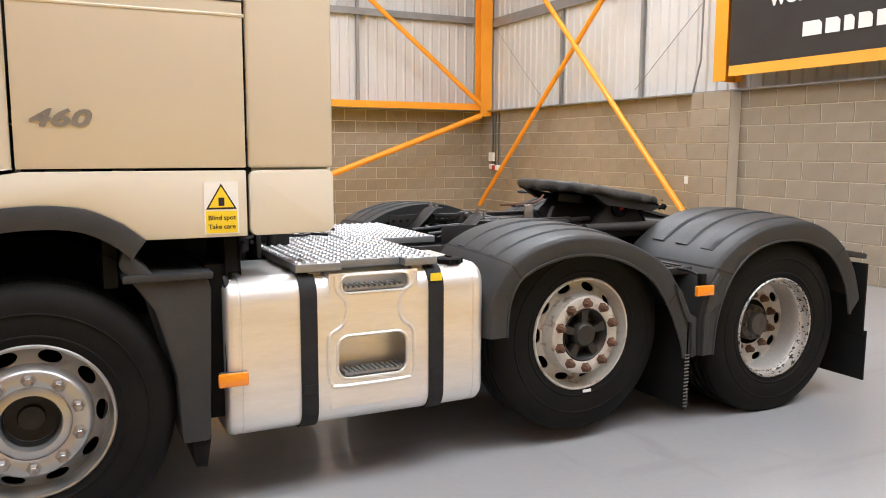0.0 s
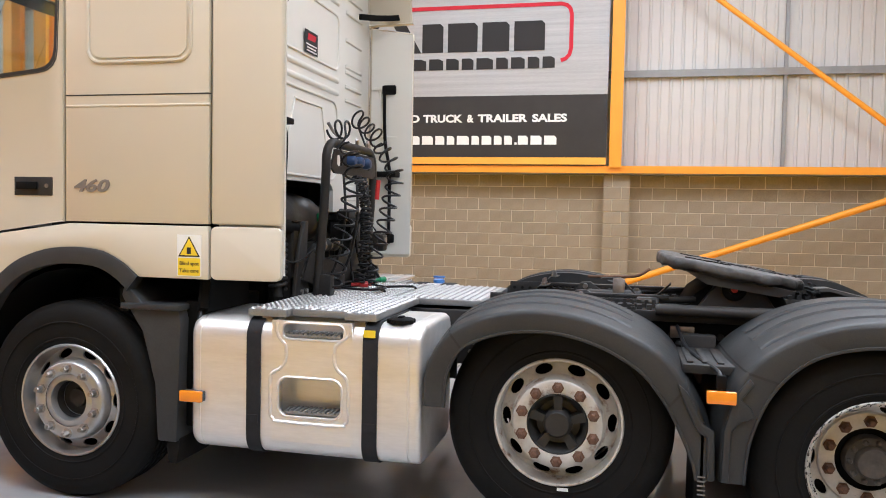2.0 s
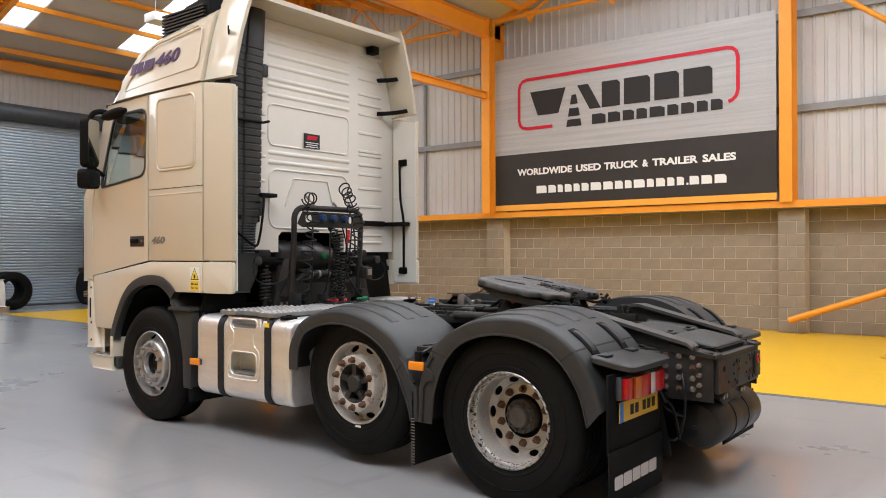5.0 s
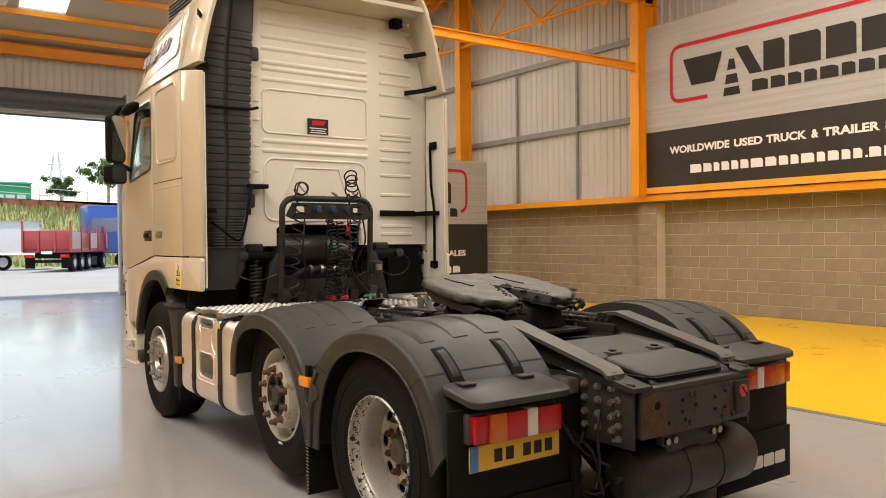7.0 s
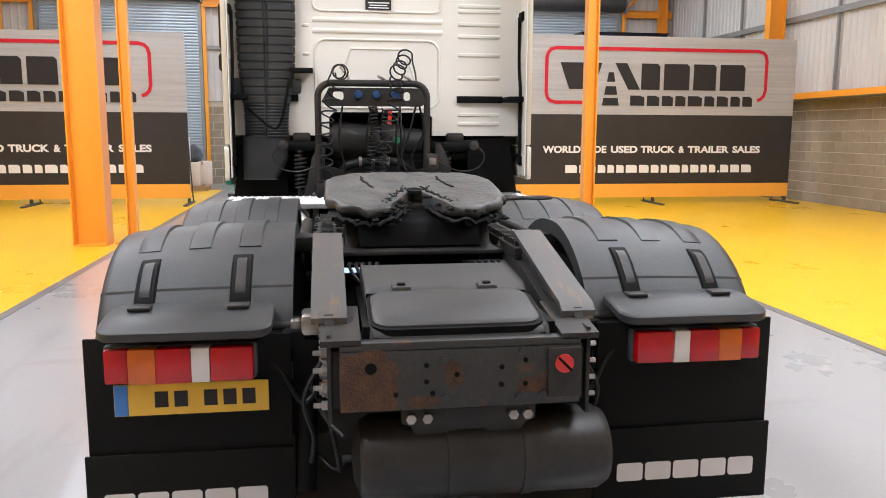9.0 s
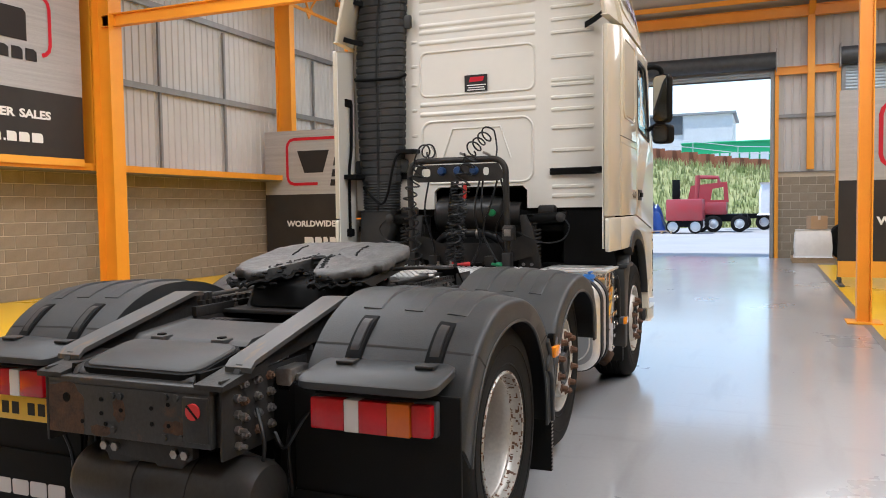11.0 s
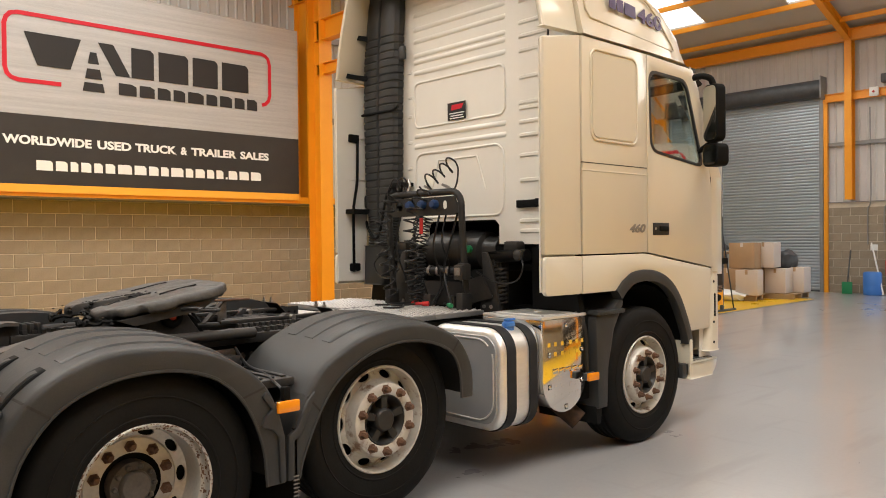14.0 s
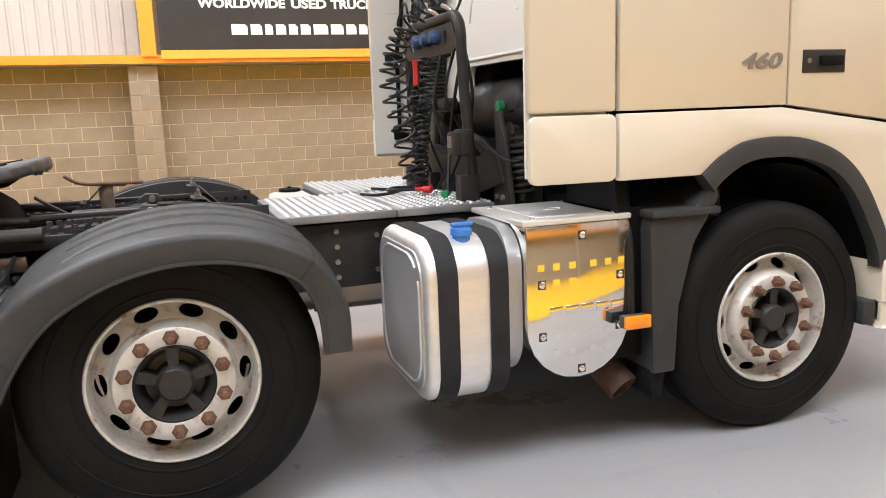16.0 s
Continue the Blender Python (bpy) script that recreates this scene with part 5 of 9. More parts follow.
lv = tp("lock_linkage", prism(B(), [(2.80, 0.985), (2.86, 0.985), (2.868, 1.13), (2.845, 1.142), (2.80, 1.135)], "y", -0.215, -0.203), M_nut, "worn grey upright bracket of the lock linkage", bev=0.003)
part("flat_arm", loft(B(), [[(x, -0.205, z), (x, -0.155, z), (x, -0.155, z + 0.012), (x, -0.205, z + 0.012)] for x, z in ((2.74, 1.125), (2.84, 1.13), (2.97, 1.0), (3.02, 0.985))]), M_chassis, lv)
part("cross_arm", loft(B(), [[(x, y - 0.02, z), (x, y + 0.02, z), (x, y + 0.02, z + 0.012), (x, y - 0.02, z + 0.012)] for x, y, z in ((2.98, -0.18, 0.985), (3.06, -0.10, 1.05), (3.12, -0.05, 1.10))]), M_chassis, lv)
part("bolt", lathe(B(), [(0.012, 0.0), (0.012, 0.010), (0.0, 0.011)], 6, (2.83, -0.215, 1.03), "y", -1), M_nut, lv, smooth=30)
part("link_rod", tube(B(), [tuple(p) for p in smoothline([(2.66, -0.16, 1.14), (2.80, -0.16, 1.142), (2.93, -0.14, 1.15), (3.0, -0.12, 1.19)], 5)], 0.008, 8), M_rust, lv)
part("valve_can", lathe(B(), [(0.0, 0.0), (0.03, 0.0), (0.033, 0.01), (0.033, 0.10), (0.025, 0.115), (0.0, 0.118)], 16, (2.93, -0.33, 1.02), "x"), M_airtank, lv)
for z, y in ((1.03, -0.28), (1.06, -0.10)):
    part("nut", lathe(B(), [(0.015, 0.0), (0.015, 0.018), (0.0, 0.019)], 6, (2.93, y, z), "z"), M_nut, lv, smooth=30)

# ---- fifth wheel ----
half = [(-0.46, 0.0), (-0.455, 0.20), (-0.43, 0.32), (-0.36, 0.41), (-0.24, 0.455), (0.06, 0.46), (0.20, 0.45), (0.32, 0.40), (0.40, 0.31), (0.425, 0.20), (0.40, 0.15), (0.30, 0.115), (0.15, 0.06), (0.07, 0.034), (0.035, 0.0)]
line = [Vector((x * 0.85, y * 0.96, 0)) for x, y in half]
ring = []
for p, q in zip(line, line[1:]):
    k = max(1, int((q - p).length / 0.022))
    ring += [p.lerp(q, i / k) for i in range(k)]
ring = ring + [line[-1]] + [Vector((p.x, -p.y, 0)) for p in ring[:0:-1]]
tilt = Matrix.Translation((FWX, 0, 1.195)) @ pose(0, 0, 0, 0, 9.5, 0)
mid = Vector((-0.15, 0, 0))


def plate_ring(f, z, ragged, lift):
    out = []
    for p in ring:
        w = 1.0 if p.x > 0.12 else 0.25
        k = f * (1 + ragged * w * (noise.noise(Vector((p.x * 14, p.y * 14, 3.0))) + 0.7 * noise.noise(Vector((p.x * 37, p.y * 37, 9.0)))))
        q = mid + (p - mid) * k
        out.append((q.x, q.y, z + lift * noise.noise(Vector((q.x * 9, q.y * 9, 1.0))) + lift * 0.6 * noise.noise(Vector((q.x * 30, q.y * 30, 5.0)))))
    return out


bm = loft(B(), [plate_ring(0.88, -0.022, 0.02, 0.0), plate_ring(0.95, -0.03, 0.13, 0.014), plate_ring(0.985, -0.02, 0.10, 0.012), plate_ring(1.0, -0.012, 0.065, 0.010), plate_ring(1.0, 0.012, 0.045, 0.005), plate_ring(0.985, 0.025, 0.02, 0.003)]
          + [plate_ring(f, 0.03, 0.0, 0.005) for f in (0.95, 0.88, 0.78, 0.66, 0.52, 0.38, 0.22, 0.08)])
bm.transform(tilt)
fw = tp("fifth_wheel", bm, M_grease, "greasy dark fifth-wheel coupling plate tilted back", smooth=50)
lk = lathe(B(), [(0.0, 0.03), (0.03, 0.031), (0.034, 0.034), (0.04, 0.034), (0.043, 0.02)], 24, (0.035, 0, 0), "z")
lk.transform(tilt)
part("lock_ring", lk, M_under, fw)
# clotted grease round the throat and score marks on the plate
rng = random.Random(8)
gl = B()
for k in range(70):
    x, y = rng.uniform(-0.06, 0.28), 0.0
    y = rng.choice((-1, 1)) * (0.036 + max(0.0, x) * 0.40 + abs(rng.gauss(0, 0.016)))
    h = rng.uniform(0.004, 0.011)
    loft(gl, [[(x + 1.5 * h * q * math.cos(j * 1.05) * rng.uniform(0.6, 1.4), y + 1.2 * h * q * math.sin(j * 1.05) * rng.uniform(0.6, 1.4), 0.026 + dz) for j in range(6)] for q, dz in ((1.0, 0.0), (0.8, 0.006), (0.3, 0.009))])
gl.transform(tilt)
tagged(part("clotted_grease", gl, M_under, fw, smooth=40), "black clotted grease round the coupling throat", kind="stuff")
for y in (-0.2, 0.2):
    gv = tube(B(), [(-0.26 + i * 0.03, y + 0.05 * math.sin(i * 0.21 - 1.7) + 0.012 * noise.noise(Vector((i * 0.7, y, 0))), 0.031) for i in range(9)], 0.006, 6)
    gv.transform(tilt)
    part("grease_groove", gv, M_under, fw)
tilt = tilt @ Matrix.Translation((-FWX, 0, 0))
for s in (-1, 1):
    sk = B()
    prism(sk, [(FWX - 0.26, -0.03), (FWX + 0.30, -0.03), (FWX + 0.22, -0.075), (FWX - 0.14, -0.08)], "y", *sorted((s * 0.36, s * 0.41)))
    sk.transform(tilt)
    part("skirt", sk, M_chassis, fw, smooth=0)
    br = B()
    prism(br, [(FWX - 0.22, 0.96), (FWX + 0.24, 0.96), (FWX + 0.10, 1.16), (FWX - 0.08, 1.16)], "y", *sorted((s * 0.28, s * 0.35)))
    part("pedestal", br, M_chassis, fw, bev=0.012)
    # torn grease lip along the rear edge
    lip = B()
    pts = [(FWX + 0.33, s * 0.39), (FWX + 0.42, s * 0.30), (FWX + 0.42, s * 0.18), (FWX + 0.32, s * 0.10), (FWX + 0.14, s * 0.05)]
    line = smoothline([(x, y, -0.028) for x, y in pts], 6)
    rng = random.Random(3 + s)
    tube(lip, [(p.x + rng.uniform(-0.006, 0.008), p.y + rng.uniform(-0.006, 0.006), p.z + 0.006 + rng.uniform(-0.016, 0.012)) for p in line], 0.011, 5)
    for k in range(26):
        p = line[rng.randrange(len(line))]
        a, h = p + Vector((rng.uniform(-0.04, 0.012), rng.uniform(-0.02, 0.02), rng.uniform(-0.02, 0.058))), rng.uniform(0.006, 0.017)
        loft(lip, [[(a.x + h * q * math.cos(j * 1.05) * rng.uniform(0.6, 1.3), a.y + 1.5 * h * q * math.sin(j * 1.05) * rng.uniform(0.6, 1.3), a.z + dz * h) for j in range(6)] for q, dz in ((0.6, -0.5), (1.0, 0.0), (0.5, 0.5))])
    lip.transform(tilt)
    part("grease_lip", lip, M_flap, fw)
bm = B()
box(bm, FWX - 0.14, FWX + 0.09, -0.13, 0.13, -0.09, -0.03)
bm.transform(tilt)
part("lock_body", bm, M_chassis, fw, bev=0.01)
part("casting", prism(B(), [(FWX - 0.26, 0.97), (FWX + 0.30, 0.97), (FWX + 0.24, 1.09), (FWX + 0.10, 1.13), (FWX - 0.12, 1.14), (FWX - 0.20, 1.08)], "y", -0.29, 0.29), M_under, fw, bev=0.02)
hd = tube(B(), [tuple(p) for p in smoothline([(FWX - 0.02, 0.3, 1.14), (FWX - 0.06, 0.46, 1.16), (FWX - 0.08, 0.60, 1.165)], 4)], 0.011, 8)
tube(hd, [tuple(p) for p in smoothline([(FWX - 0.08, 0.58, 1.165), (FWX - 0.03, 0.66, 1.165), (FWX - 0.08, 0.74, 1.165), (FWX - 0.13, 0.66, 1.165), (FWX - 0.08, 0.58, 1.165)], 4)], 0.009, 6)
part("release_handle", hd, M_chassis, fw)
mp_ = B()
box(mp_, FWX - 0.38, FWX + 0.38, -0.45, 0.45, 0.945, 0.965)
part("mounting_plate", mp_, M_chassis, fw, bev=0.004)

# slider rails with teeth, lock bars and brackets under the coupling
for s in (-1, 1):
    sl = tp("slider_rail", bx(2.62, 4.02, *sorted((s * 0.385, s * 0.50)), 0.946, 1.0), M_chassis, "dark toothed slider rail on the chassis", bev=0.004)
    for i in range(26):
        part("tooth", bx(2.68 + i * 0.05, 2.705 + i * 0.05, *sorted((s * 0.40, s * 0.47)), 1.0, 1.024), M_chassis, sl, smooth=0)
    part("side_tube", cyl(B(), (3.02, s * 0.535, 1.01), (3.88, s * 0.535, 1.01), 0.03, 14), M_chassis, sl)
    for x in (3.86, 3.9, 3.94, 3.98):
        part("rack_plate", bx(x - 0.012, x + 0.012, *sorted((s * 0.42, s * 0.58)), 0.975 + (x - 3.86) * 0.2, 1.06), M_chassis, sl, bev=0.004)
    for i in range(9):
        part("rail_bolt", lathe(B(), [(0.016, 0.0), (0.016, 0.014), (0.008, 0.015), (0.008, 0.026), (0.0, 0.026)], 6, (2.78 + i * 0.13, s * 0.485, 1.0), "z"), M_nut if i % 3 == 0 else M_chassis, sl, smooth=30)
    # perforated inner web with two rows of round heads
    web = tp("inner_web", bx(2.95, 3.75, *sorted((s * 0.432, s * 0.446)), 0.70, 0.945), M_under, "dark chassis web with rows of bolt heads", bev=0.003)
    for i in range(13):
        for z in (0.78, 0.87):
            part("bolt_head", lathe(B(), [(0.019, 0.0), (0.017, 0.012), (0.0, 0.015)], 10, (2.99 + i * 0.06, s * 0.446, z), "y", s), M_chassis, web)
    part("tag_plate", bx(3.10, 3.22, *sorted((s * 0.45, s * 0.47)), 0.86, 0.92), M_nut, web, bev=0.004)
    # bracket arms in front of the coupling
    ba = tp("lock_bar", prism(B(), [(2.56, 1.0), (2.60, 1.07), (2.66, 1.075), (2.72, 1.03), (2.98, 1.03), (2.98, 1.0)], "y", *sorted((s * 0.24, s * 0.29))), M_chassis, "dark steel lock bar in front of the coupling", bev=0.005)
    part("pivot", cyl(B(), (2.63, s * 0.20, 1.05), (2.63, s * 0.33, 1.05), 0.016, 10), M_nut, ba)
    part("strut", cyl(B(), (2.96, s * 0.265, 1.025), (3.24, s * 0.28, 1.045), 0.018, 10), M_chassis, ba)
    part("reflector", lathe(B(), [(0.02, 0.0), (0.018, 0.006), (0.0, 0.008)], 14, (3.42, s * 0.352, 1.10), "y", s), M_redplastic, fw, "small red grease cap")
    cbl = tube(B(), [tuple(p) for p in smoothline([(3.13, s * 0.52, 0.93), (3.16, s * 0.70, 0.86), (3.20, s * 0.95, 0.845), (3.26, s * 1.16, 0.83), (3.265, s * 1.245, 0.80), (3.265, s * 1.262, 0.76)], 5)], 0.009, 8)
    tp("lamp_cable", cbl, M_hose)
    tp("cable_plug", bx(3.245, 3.285, *sorted((s * 1.235, s * 1.268)), 0.765, 0.83), M_under, bev=0.006)
tp("slider_tube", cyl(B(), (2.66, -0.36, 1.015), (2.66, 0.36, 1.015), 0.022, 12), M_chassis)
tp("slider_cylinder", lathe(B(), [(0.0, 0.0), (0.045, 0.0), (0.048, 0.02), (0.048, 0.30), (0.02, 0.31), (0.018, 0.52), (0.0, 0.52)], 20, (2.66, 0.06, 1.0), "x"), M_chassis, "dark air cylinder between the slider rails")
for x in (2.42, 2.9, 3.06):
    tp("slider_cross", bx(x, x + 0.05, -0.385, 0.385, 0.95, 0.99), M_chassis, bev=0.005)
rng = random.Random(5)
for i in range(10):
    x0, y0 = rng.uniform(2.2, 2.9), rng.uniform(-0.3, 0.3)
    pts = [(x0, y0, 0.95), (x0 + rng.uniform(0.05, 0.15), y0 + rng.uniform(-0.1, 0.1), 0.99), (x0 + rng.uniform(0.2, 0.4), y0 + rng.uniform(-0.12, 0.12), 0.965), (x0 + rng.uniform(0.45, 0.7), y0 + rng.uniform(-0.1, 0.1), 0.955)]
    tp("loose_pipe", tube(B(), [tuple(p) for p in smoothline(pts, 5)], rng.uniform(0.006, 0.012), 6), M_hose)
# dark pipes and fittings seen through the tail frame
for y, z in ((-0.2, 0.84), (0.02, 0.85), (0.22, 0.835)):
    tp("brake_chamber", lathe(B(), [(0.0, 0.0), (0.06, 0.01), (0.075, 0.04), (0.075, 0.09), (0.05, 0.12), (0.0, 0.12)], 16, (3.98, y, z - 0.05), "z"), M_under)
for s in (-1, 1):
    for i in range(5):
        y = s * (0.20 + 0.03 * i)
        tp("brake_pipe", tube(B(), [tuple(p) for p in smoothline([(3.75, y, 0.90), (3.95, y + s * 0.02, 0.93), (4.08, y, 0.90), (4.14, y - s * 0.05, 0.86)], 4)], 0.008, 6), M_hose)
    # hose from the chassis end to the lamp
    tp("lamp_hose", tube(B(), [tuple(p) for p in smoothline([(4.60, s * 0.47, 0.60), (4.62, s * 0.53, 0.55), (4.60, s * 0.60, 0.66), (4.585, s * 0.66, 0.72)], 5)], 0.009, 6), M_hose)
    tp("lamp_hose", tube(B(), [tuple(p) for p in smoothline([(4.70, s * 0.46, 0.72), (4.74, s * 0.52, 0.60), (4.72, s * 0.49, 0.46), (4.70, s * 0.50, 0.36)], 5)], 0.008, 6), M_hose)
    for z in (0.60, 0.66, 0.72, 0.78):
        tp("stud_end", lathe(B(), [(0.0, 0.0), (0.016, 0.0), (0.016, 0.018), (0.009, 0.02), (0.009, 0.045), (0.0, 0.046)], 6, (4.80, s * 0.44, z), "y", s), M_nut, smooth=30)
    tp("shock_absorber", cyl(B(), (4.62, s * 0.52, 0.22), (4.50, s * 0.50, 0.74), 0.035, 14), M_under)

# ---- catwalk ----
SIX = [(math.cos(math.pi * k / 3), math.sin(math.pi * k / 3)) for k in range(6)]


def chequer(name, x0, x1, y0, y1, z, label, dx=0.042, dy=0.050):
    o = tp(name, bx(x0, x1, y0, y1, z - 0.035, z), M_chequer, label, bev=0.004)
    bm = B()
    x = x0 + 0.02
    j = 0
    while x < x1 - 0.01:
        y = y0 + 0.02 + (dy / 2 if j % 2 else 0)
        while y < y1 - 0.01:
            lo = [bm.verts.new((x + 0.0140 * cs, y + 0.0155 * sn, z)) for cs, sn in SIX]
            hi = [bm.verts.new((x + 0.0085 * cs, y + 0.0095 * sn, z + 0.008)) for cs, sn in SIX]
            for k in range(6):
                bm.faces.new((lo[k], lo[(k + 1) % 6], hi[(k + 1) % 6], hi[k]))
            bm.faces.new(hi)
            y += dy
        x += dx
        j += 1
    part("tread_studs", bm, M_stud, o, smooth=0)
    return o


chequer("catwalk_plate", 1.10, 1.58, -0.37, 0.48, 0.995, "studded aluminium catwalk plate behind the cab")
chequer("catwalk_plate", 1.585, 2.11, -0.37, 0.48, 0.995, "studded aluminium catwalk plate behind the cab")
chequer("catwalk_plate", 1.286, 1.572, -1.125, -0.39, 1.0, "studded aluminium plate over the fuel tank")
chequer("catwalk_plate", 1.08, 1.282, -1.18, -0.39, 1.0, "studded aluminium plate over the fuel tank")
chequer("catwalk_plate", 1.576, 1.735, -1.18, -0.39, 1.0, "studded aluminium plate over the fuel tank")
for x in (1.17, 1.645):
    b = tp("plate_bracket", bx(x - 0.028, x + 0.028, -1.155, -1.115, 0.925, 0.966), M_nut, bev=0.004)
    part("bracket_lip", bx(x - 0.02, x + 0.034, -1.165, -1.155, 0.925, 0.945), M_nut, b, smooth=0)

# ---- left fuel tank ----
def tank_ring(x, y0, y1, z0, z1, r, inset=0.0, n=5):
    return [(x, y, z) for y, z in rrect(y0 + inset, y1 - inset, z0 + inset, z1 - inset, max(r - inset, 0.02), n)]


TZ0, TZ1, TY0, TY1 = 0.290, 0.958, -1.205, -0.56
bm = loft(B(), [tank_ring(x, TY0, TY1, TZ0, TZ1, 0.10, i, 6) for x, i in ((0.785, 0.035), (0.79, 0.015), (0.803, 0.004), (0.82, 0.0), (0.838, 0.0), (0.841, 0.003), (0.846, 0.003), (0.849, 0.0), (1.22, 0.0))])
ft = tp("fuel_tank", bm, M_alu, "brushed aluminium fuel tank with black straps and step pockets")
bm = loft(B(), [tank_ring(x, TY0, TY1, TZ0, TZ1, 0.10, i, 6) for x, i in ((1.625, 0.0), (1.898, 0.0), (1.901, 0.003), (1.906, 0.003), (1.909, 0.0), (1.93, 0.0), (1.947, 0.004), (1.96, 0.015), (1.965, 0.035))])
part("tank_rear", bm, M_alu, ft)
# middle of the tank with the recessed steps
bm = B()
loft(bm, [[(x, y, z) for y, z in rrect(TY0 + 0.12, TY1, TZ0, TZ1, 0.05, 6)] for x in (1.22, 1.625)])
part("tank_core", bm, M_alu, ft)
bm = B()
holed(bm, [(1.22, TZ0 + 0.08), (1.625, TZ0 + 0.08), (1.625, TZ1 - 0.004), (1.22, TZ1 - 0.004)], [rrect(1.255, 1.572, 0.497, 0.678, 0.05, 6), rrect(1.275, 1.582, 0.872, 0.940, 0.03, 4)], "y", TY0, TY0 + 0.014)
part("step_face", bm, M_alu, ft)
loft_rows = []
for x in (1.22, 1.625):
    loft_rows.append([(x, TY0 + 0.10 - 0.10 * math.cos(radians(15 * i)), TZ0 + 0.10 - 0.10 * math.sin(radians(15 * i))) for i in range(7)])
part("tank_edge", loft(B(), loft_rows, caps=False, closed=False), M_alu, ft)
hour = [(1.245, 0.948), (1.243, 0.905), (1.262, 0.865), (1.288, 0.835), (1.292, 0.79), (1.284, 0.75), (1.262, 0.722), (1.226, 0.70), (1.211, 0.665), (1.212, 0.51), (1.226, 0.478), (1.262, 0.464), (1.56, 0.464), (1.594, 0.478), (1.607, 0.51), (1.606, 0.66),
        (1.592, 0.70), (1.562, 0.722), (1.543, 0.75), (1.535, 0.79), (1.54, 0.835), (1.566, 0.865), (1.602, 0.892), (1.617, 0.93), (1.615, 0.948)]
part("step_rim", tube(B(), [tuple(p) for p in smoothline([(u, TY0 + 0.002, v) for u, v in hour], 4)], 0.009, 8), M_alu, ft, "pressed hourglass outline round the steps")
for pts, r in ((rrect(1.25, 1.577, 0.492, 0.683, 0.053, 6), 0.007), (rrect(1.270, 1.587, 0.867, 0.945, 0.033, 5), 0.006)):
    line = [(u, TY0 + 0.001, v) for u, v in pts]
    part("pocket_lip", tube(B(), line + line[:1], r, 8), M_alu, ft)
for z in (0.515, 0.888):
    bm = box(B(), 1.285, 1.565, TY0 + 0.005, TY0 + 0.11, z - 0.01, z)
    for i in range(12):
        box(bm, 1.285 + i * 0.024, 1.298 + i * 0.024, TY0 + 0.008, TY0 + 0.10, z, z + 0.008)
    part("step_tread", bm, M_chequer, ft, smooth=0)
for x0, x1 in ((1.09, 1.162), (1.68, 1.752)):
    bm = B()
    rr = rrect(TY0 - 0.008, TY1, TZ0 - 0.008, TZ1 + 0.008, 0.105, 6)
    loft(bm, [[(x, y, z) for y, z in rr] for x in (x0, x1)])
    sp = part("tank_strap", bm, M_strap, ft, "black rubber-lined tank strap")
    part("strap_clip", bx(x0 + 0.008, x1 - 0.008, TY0 - 0.014, TY0 - 0.008, TZ0 + 0.16, TZ0 + 0.20), M_strap, sp, smooth=0)
part("yellow_label", bx(1.685, 1.742, TY0 - 0.0105, TY0 - 0.008, 0.895, 0.93), M_stickery, ft, smooth=0)
CX, CY = 1.832, -1.095
part("cap_seat", lathe(B(), [(0.050, -0.06), (0.052, 0.0), (0.058, 0.004), (0.075, -0.004), (0.079, -0.02)], 28, (CX, CY, TZ1 - 0.022), "z"), M_alu, ft, "pressed seat round the filler cap")
cp = part("filler_cap", lathe(B(), [(0.045, 0.0), (0.045, 0.012), (0.060, 0.014), (0.062, 0.034), (0.054, 0.040), (0.0, 0.042)], 28, (CX, CY, TZ1 - 0.018), "z"), M_under, ft, "black filler cap")
part("cap_grip", bx(CX - 0.012, CX + 0.012, CY - 0.022, CY + 0.022, TZ1 + 0.022, TZ1 + 0.032), M_under, cp, bev=0.004)
for k in range(8):
    a = math.tau * (k + 0.5) / 8
    part("cap_lug", lathe(B(), [(0.011, 0.0), (0.011, 0.020), (0.008, 0.023), (0.0, 0.023)], 8, (CX + 0.058 * math.cos(a), CY + 0.058 * math.sin(a), TZ1 - 0.004), "z"), M_under, cp)

# ---- right side: small tank and stainless box ----
RY0, RY1 = 0.50, 1.19
rt = tp("adblue_tank", loft(B(), [tank_ring(x, RY0, RY1, 0.30, 0.955, 0.16, i, 8) for x, i in ((1.345, 0.03), (1.355, 0.006), (1.37, 0.0), (1.62, 0.0), (1.655, 0.0), (1.675, 0.012), (1.685, 0.035))]), M_alu, "small aluminium tank with two straps and a blue cap")
part("end_panel", loft(B(), [tank_ring(x, RY0, RY1, 0.30, 0.955, 0.16, i, 8) for x, i in ((1.68, 0.045), (1.691, 0.05), (1.691, 0.06))]), M_aluend, rt, "flat grey end panel with a pressed outline")
ln_ = [(1.692, y, z) for y, z in rrect(RY0 + 0.09, RY1 - 0.07, 0.37, 0.885, 0.14, 8)]
part("pressed_line", tube(B(), ln_[4:] + ln_[:3], 0.006, 6), M_alu, rt)
for x0, x1 in ((1.355, 1.43), (1.56, 1.64)):
    part("tank_strap", loft(B(), [[(x, y, z) for y, z in rrect(RY0, RY1 + 0.008, 0.292, 0.963, 0.165, 8)] for x in (x0, x1)]), M_strap, rt, "black rubber-lined tank strap")
bc = part("blue_cap", lathe(B(), [(0.034, -0.03), (0.036, 0.006), (0.044, 0.008), (0.043, 0.030), (0.034, 0.036), (0.0, 0.038)], 10, (1.50, 1.08, 0.95), "z"), M_blue, rt, "bright blue filler cap")
part("cap_grip", bx(1.455, 1.545, 1.078, 1.102, 0.992, 1.007), M_blue, bc, bev=0.005)
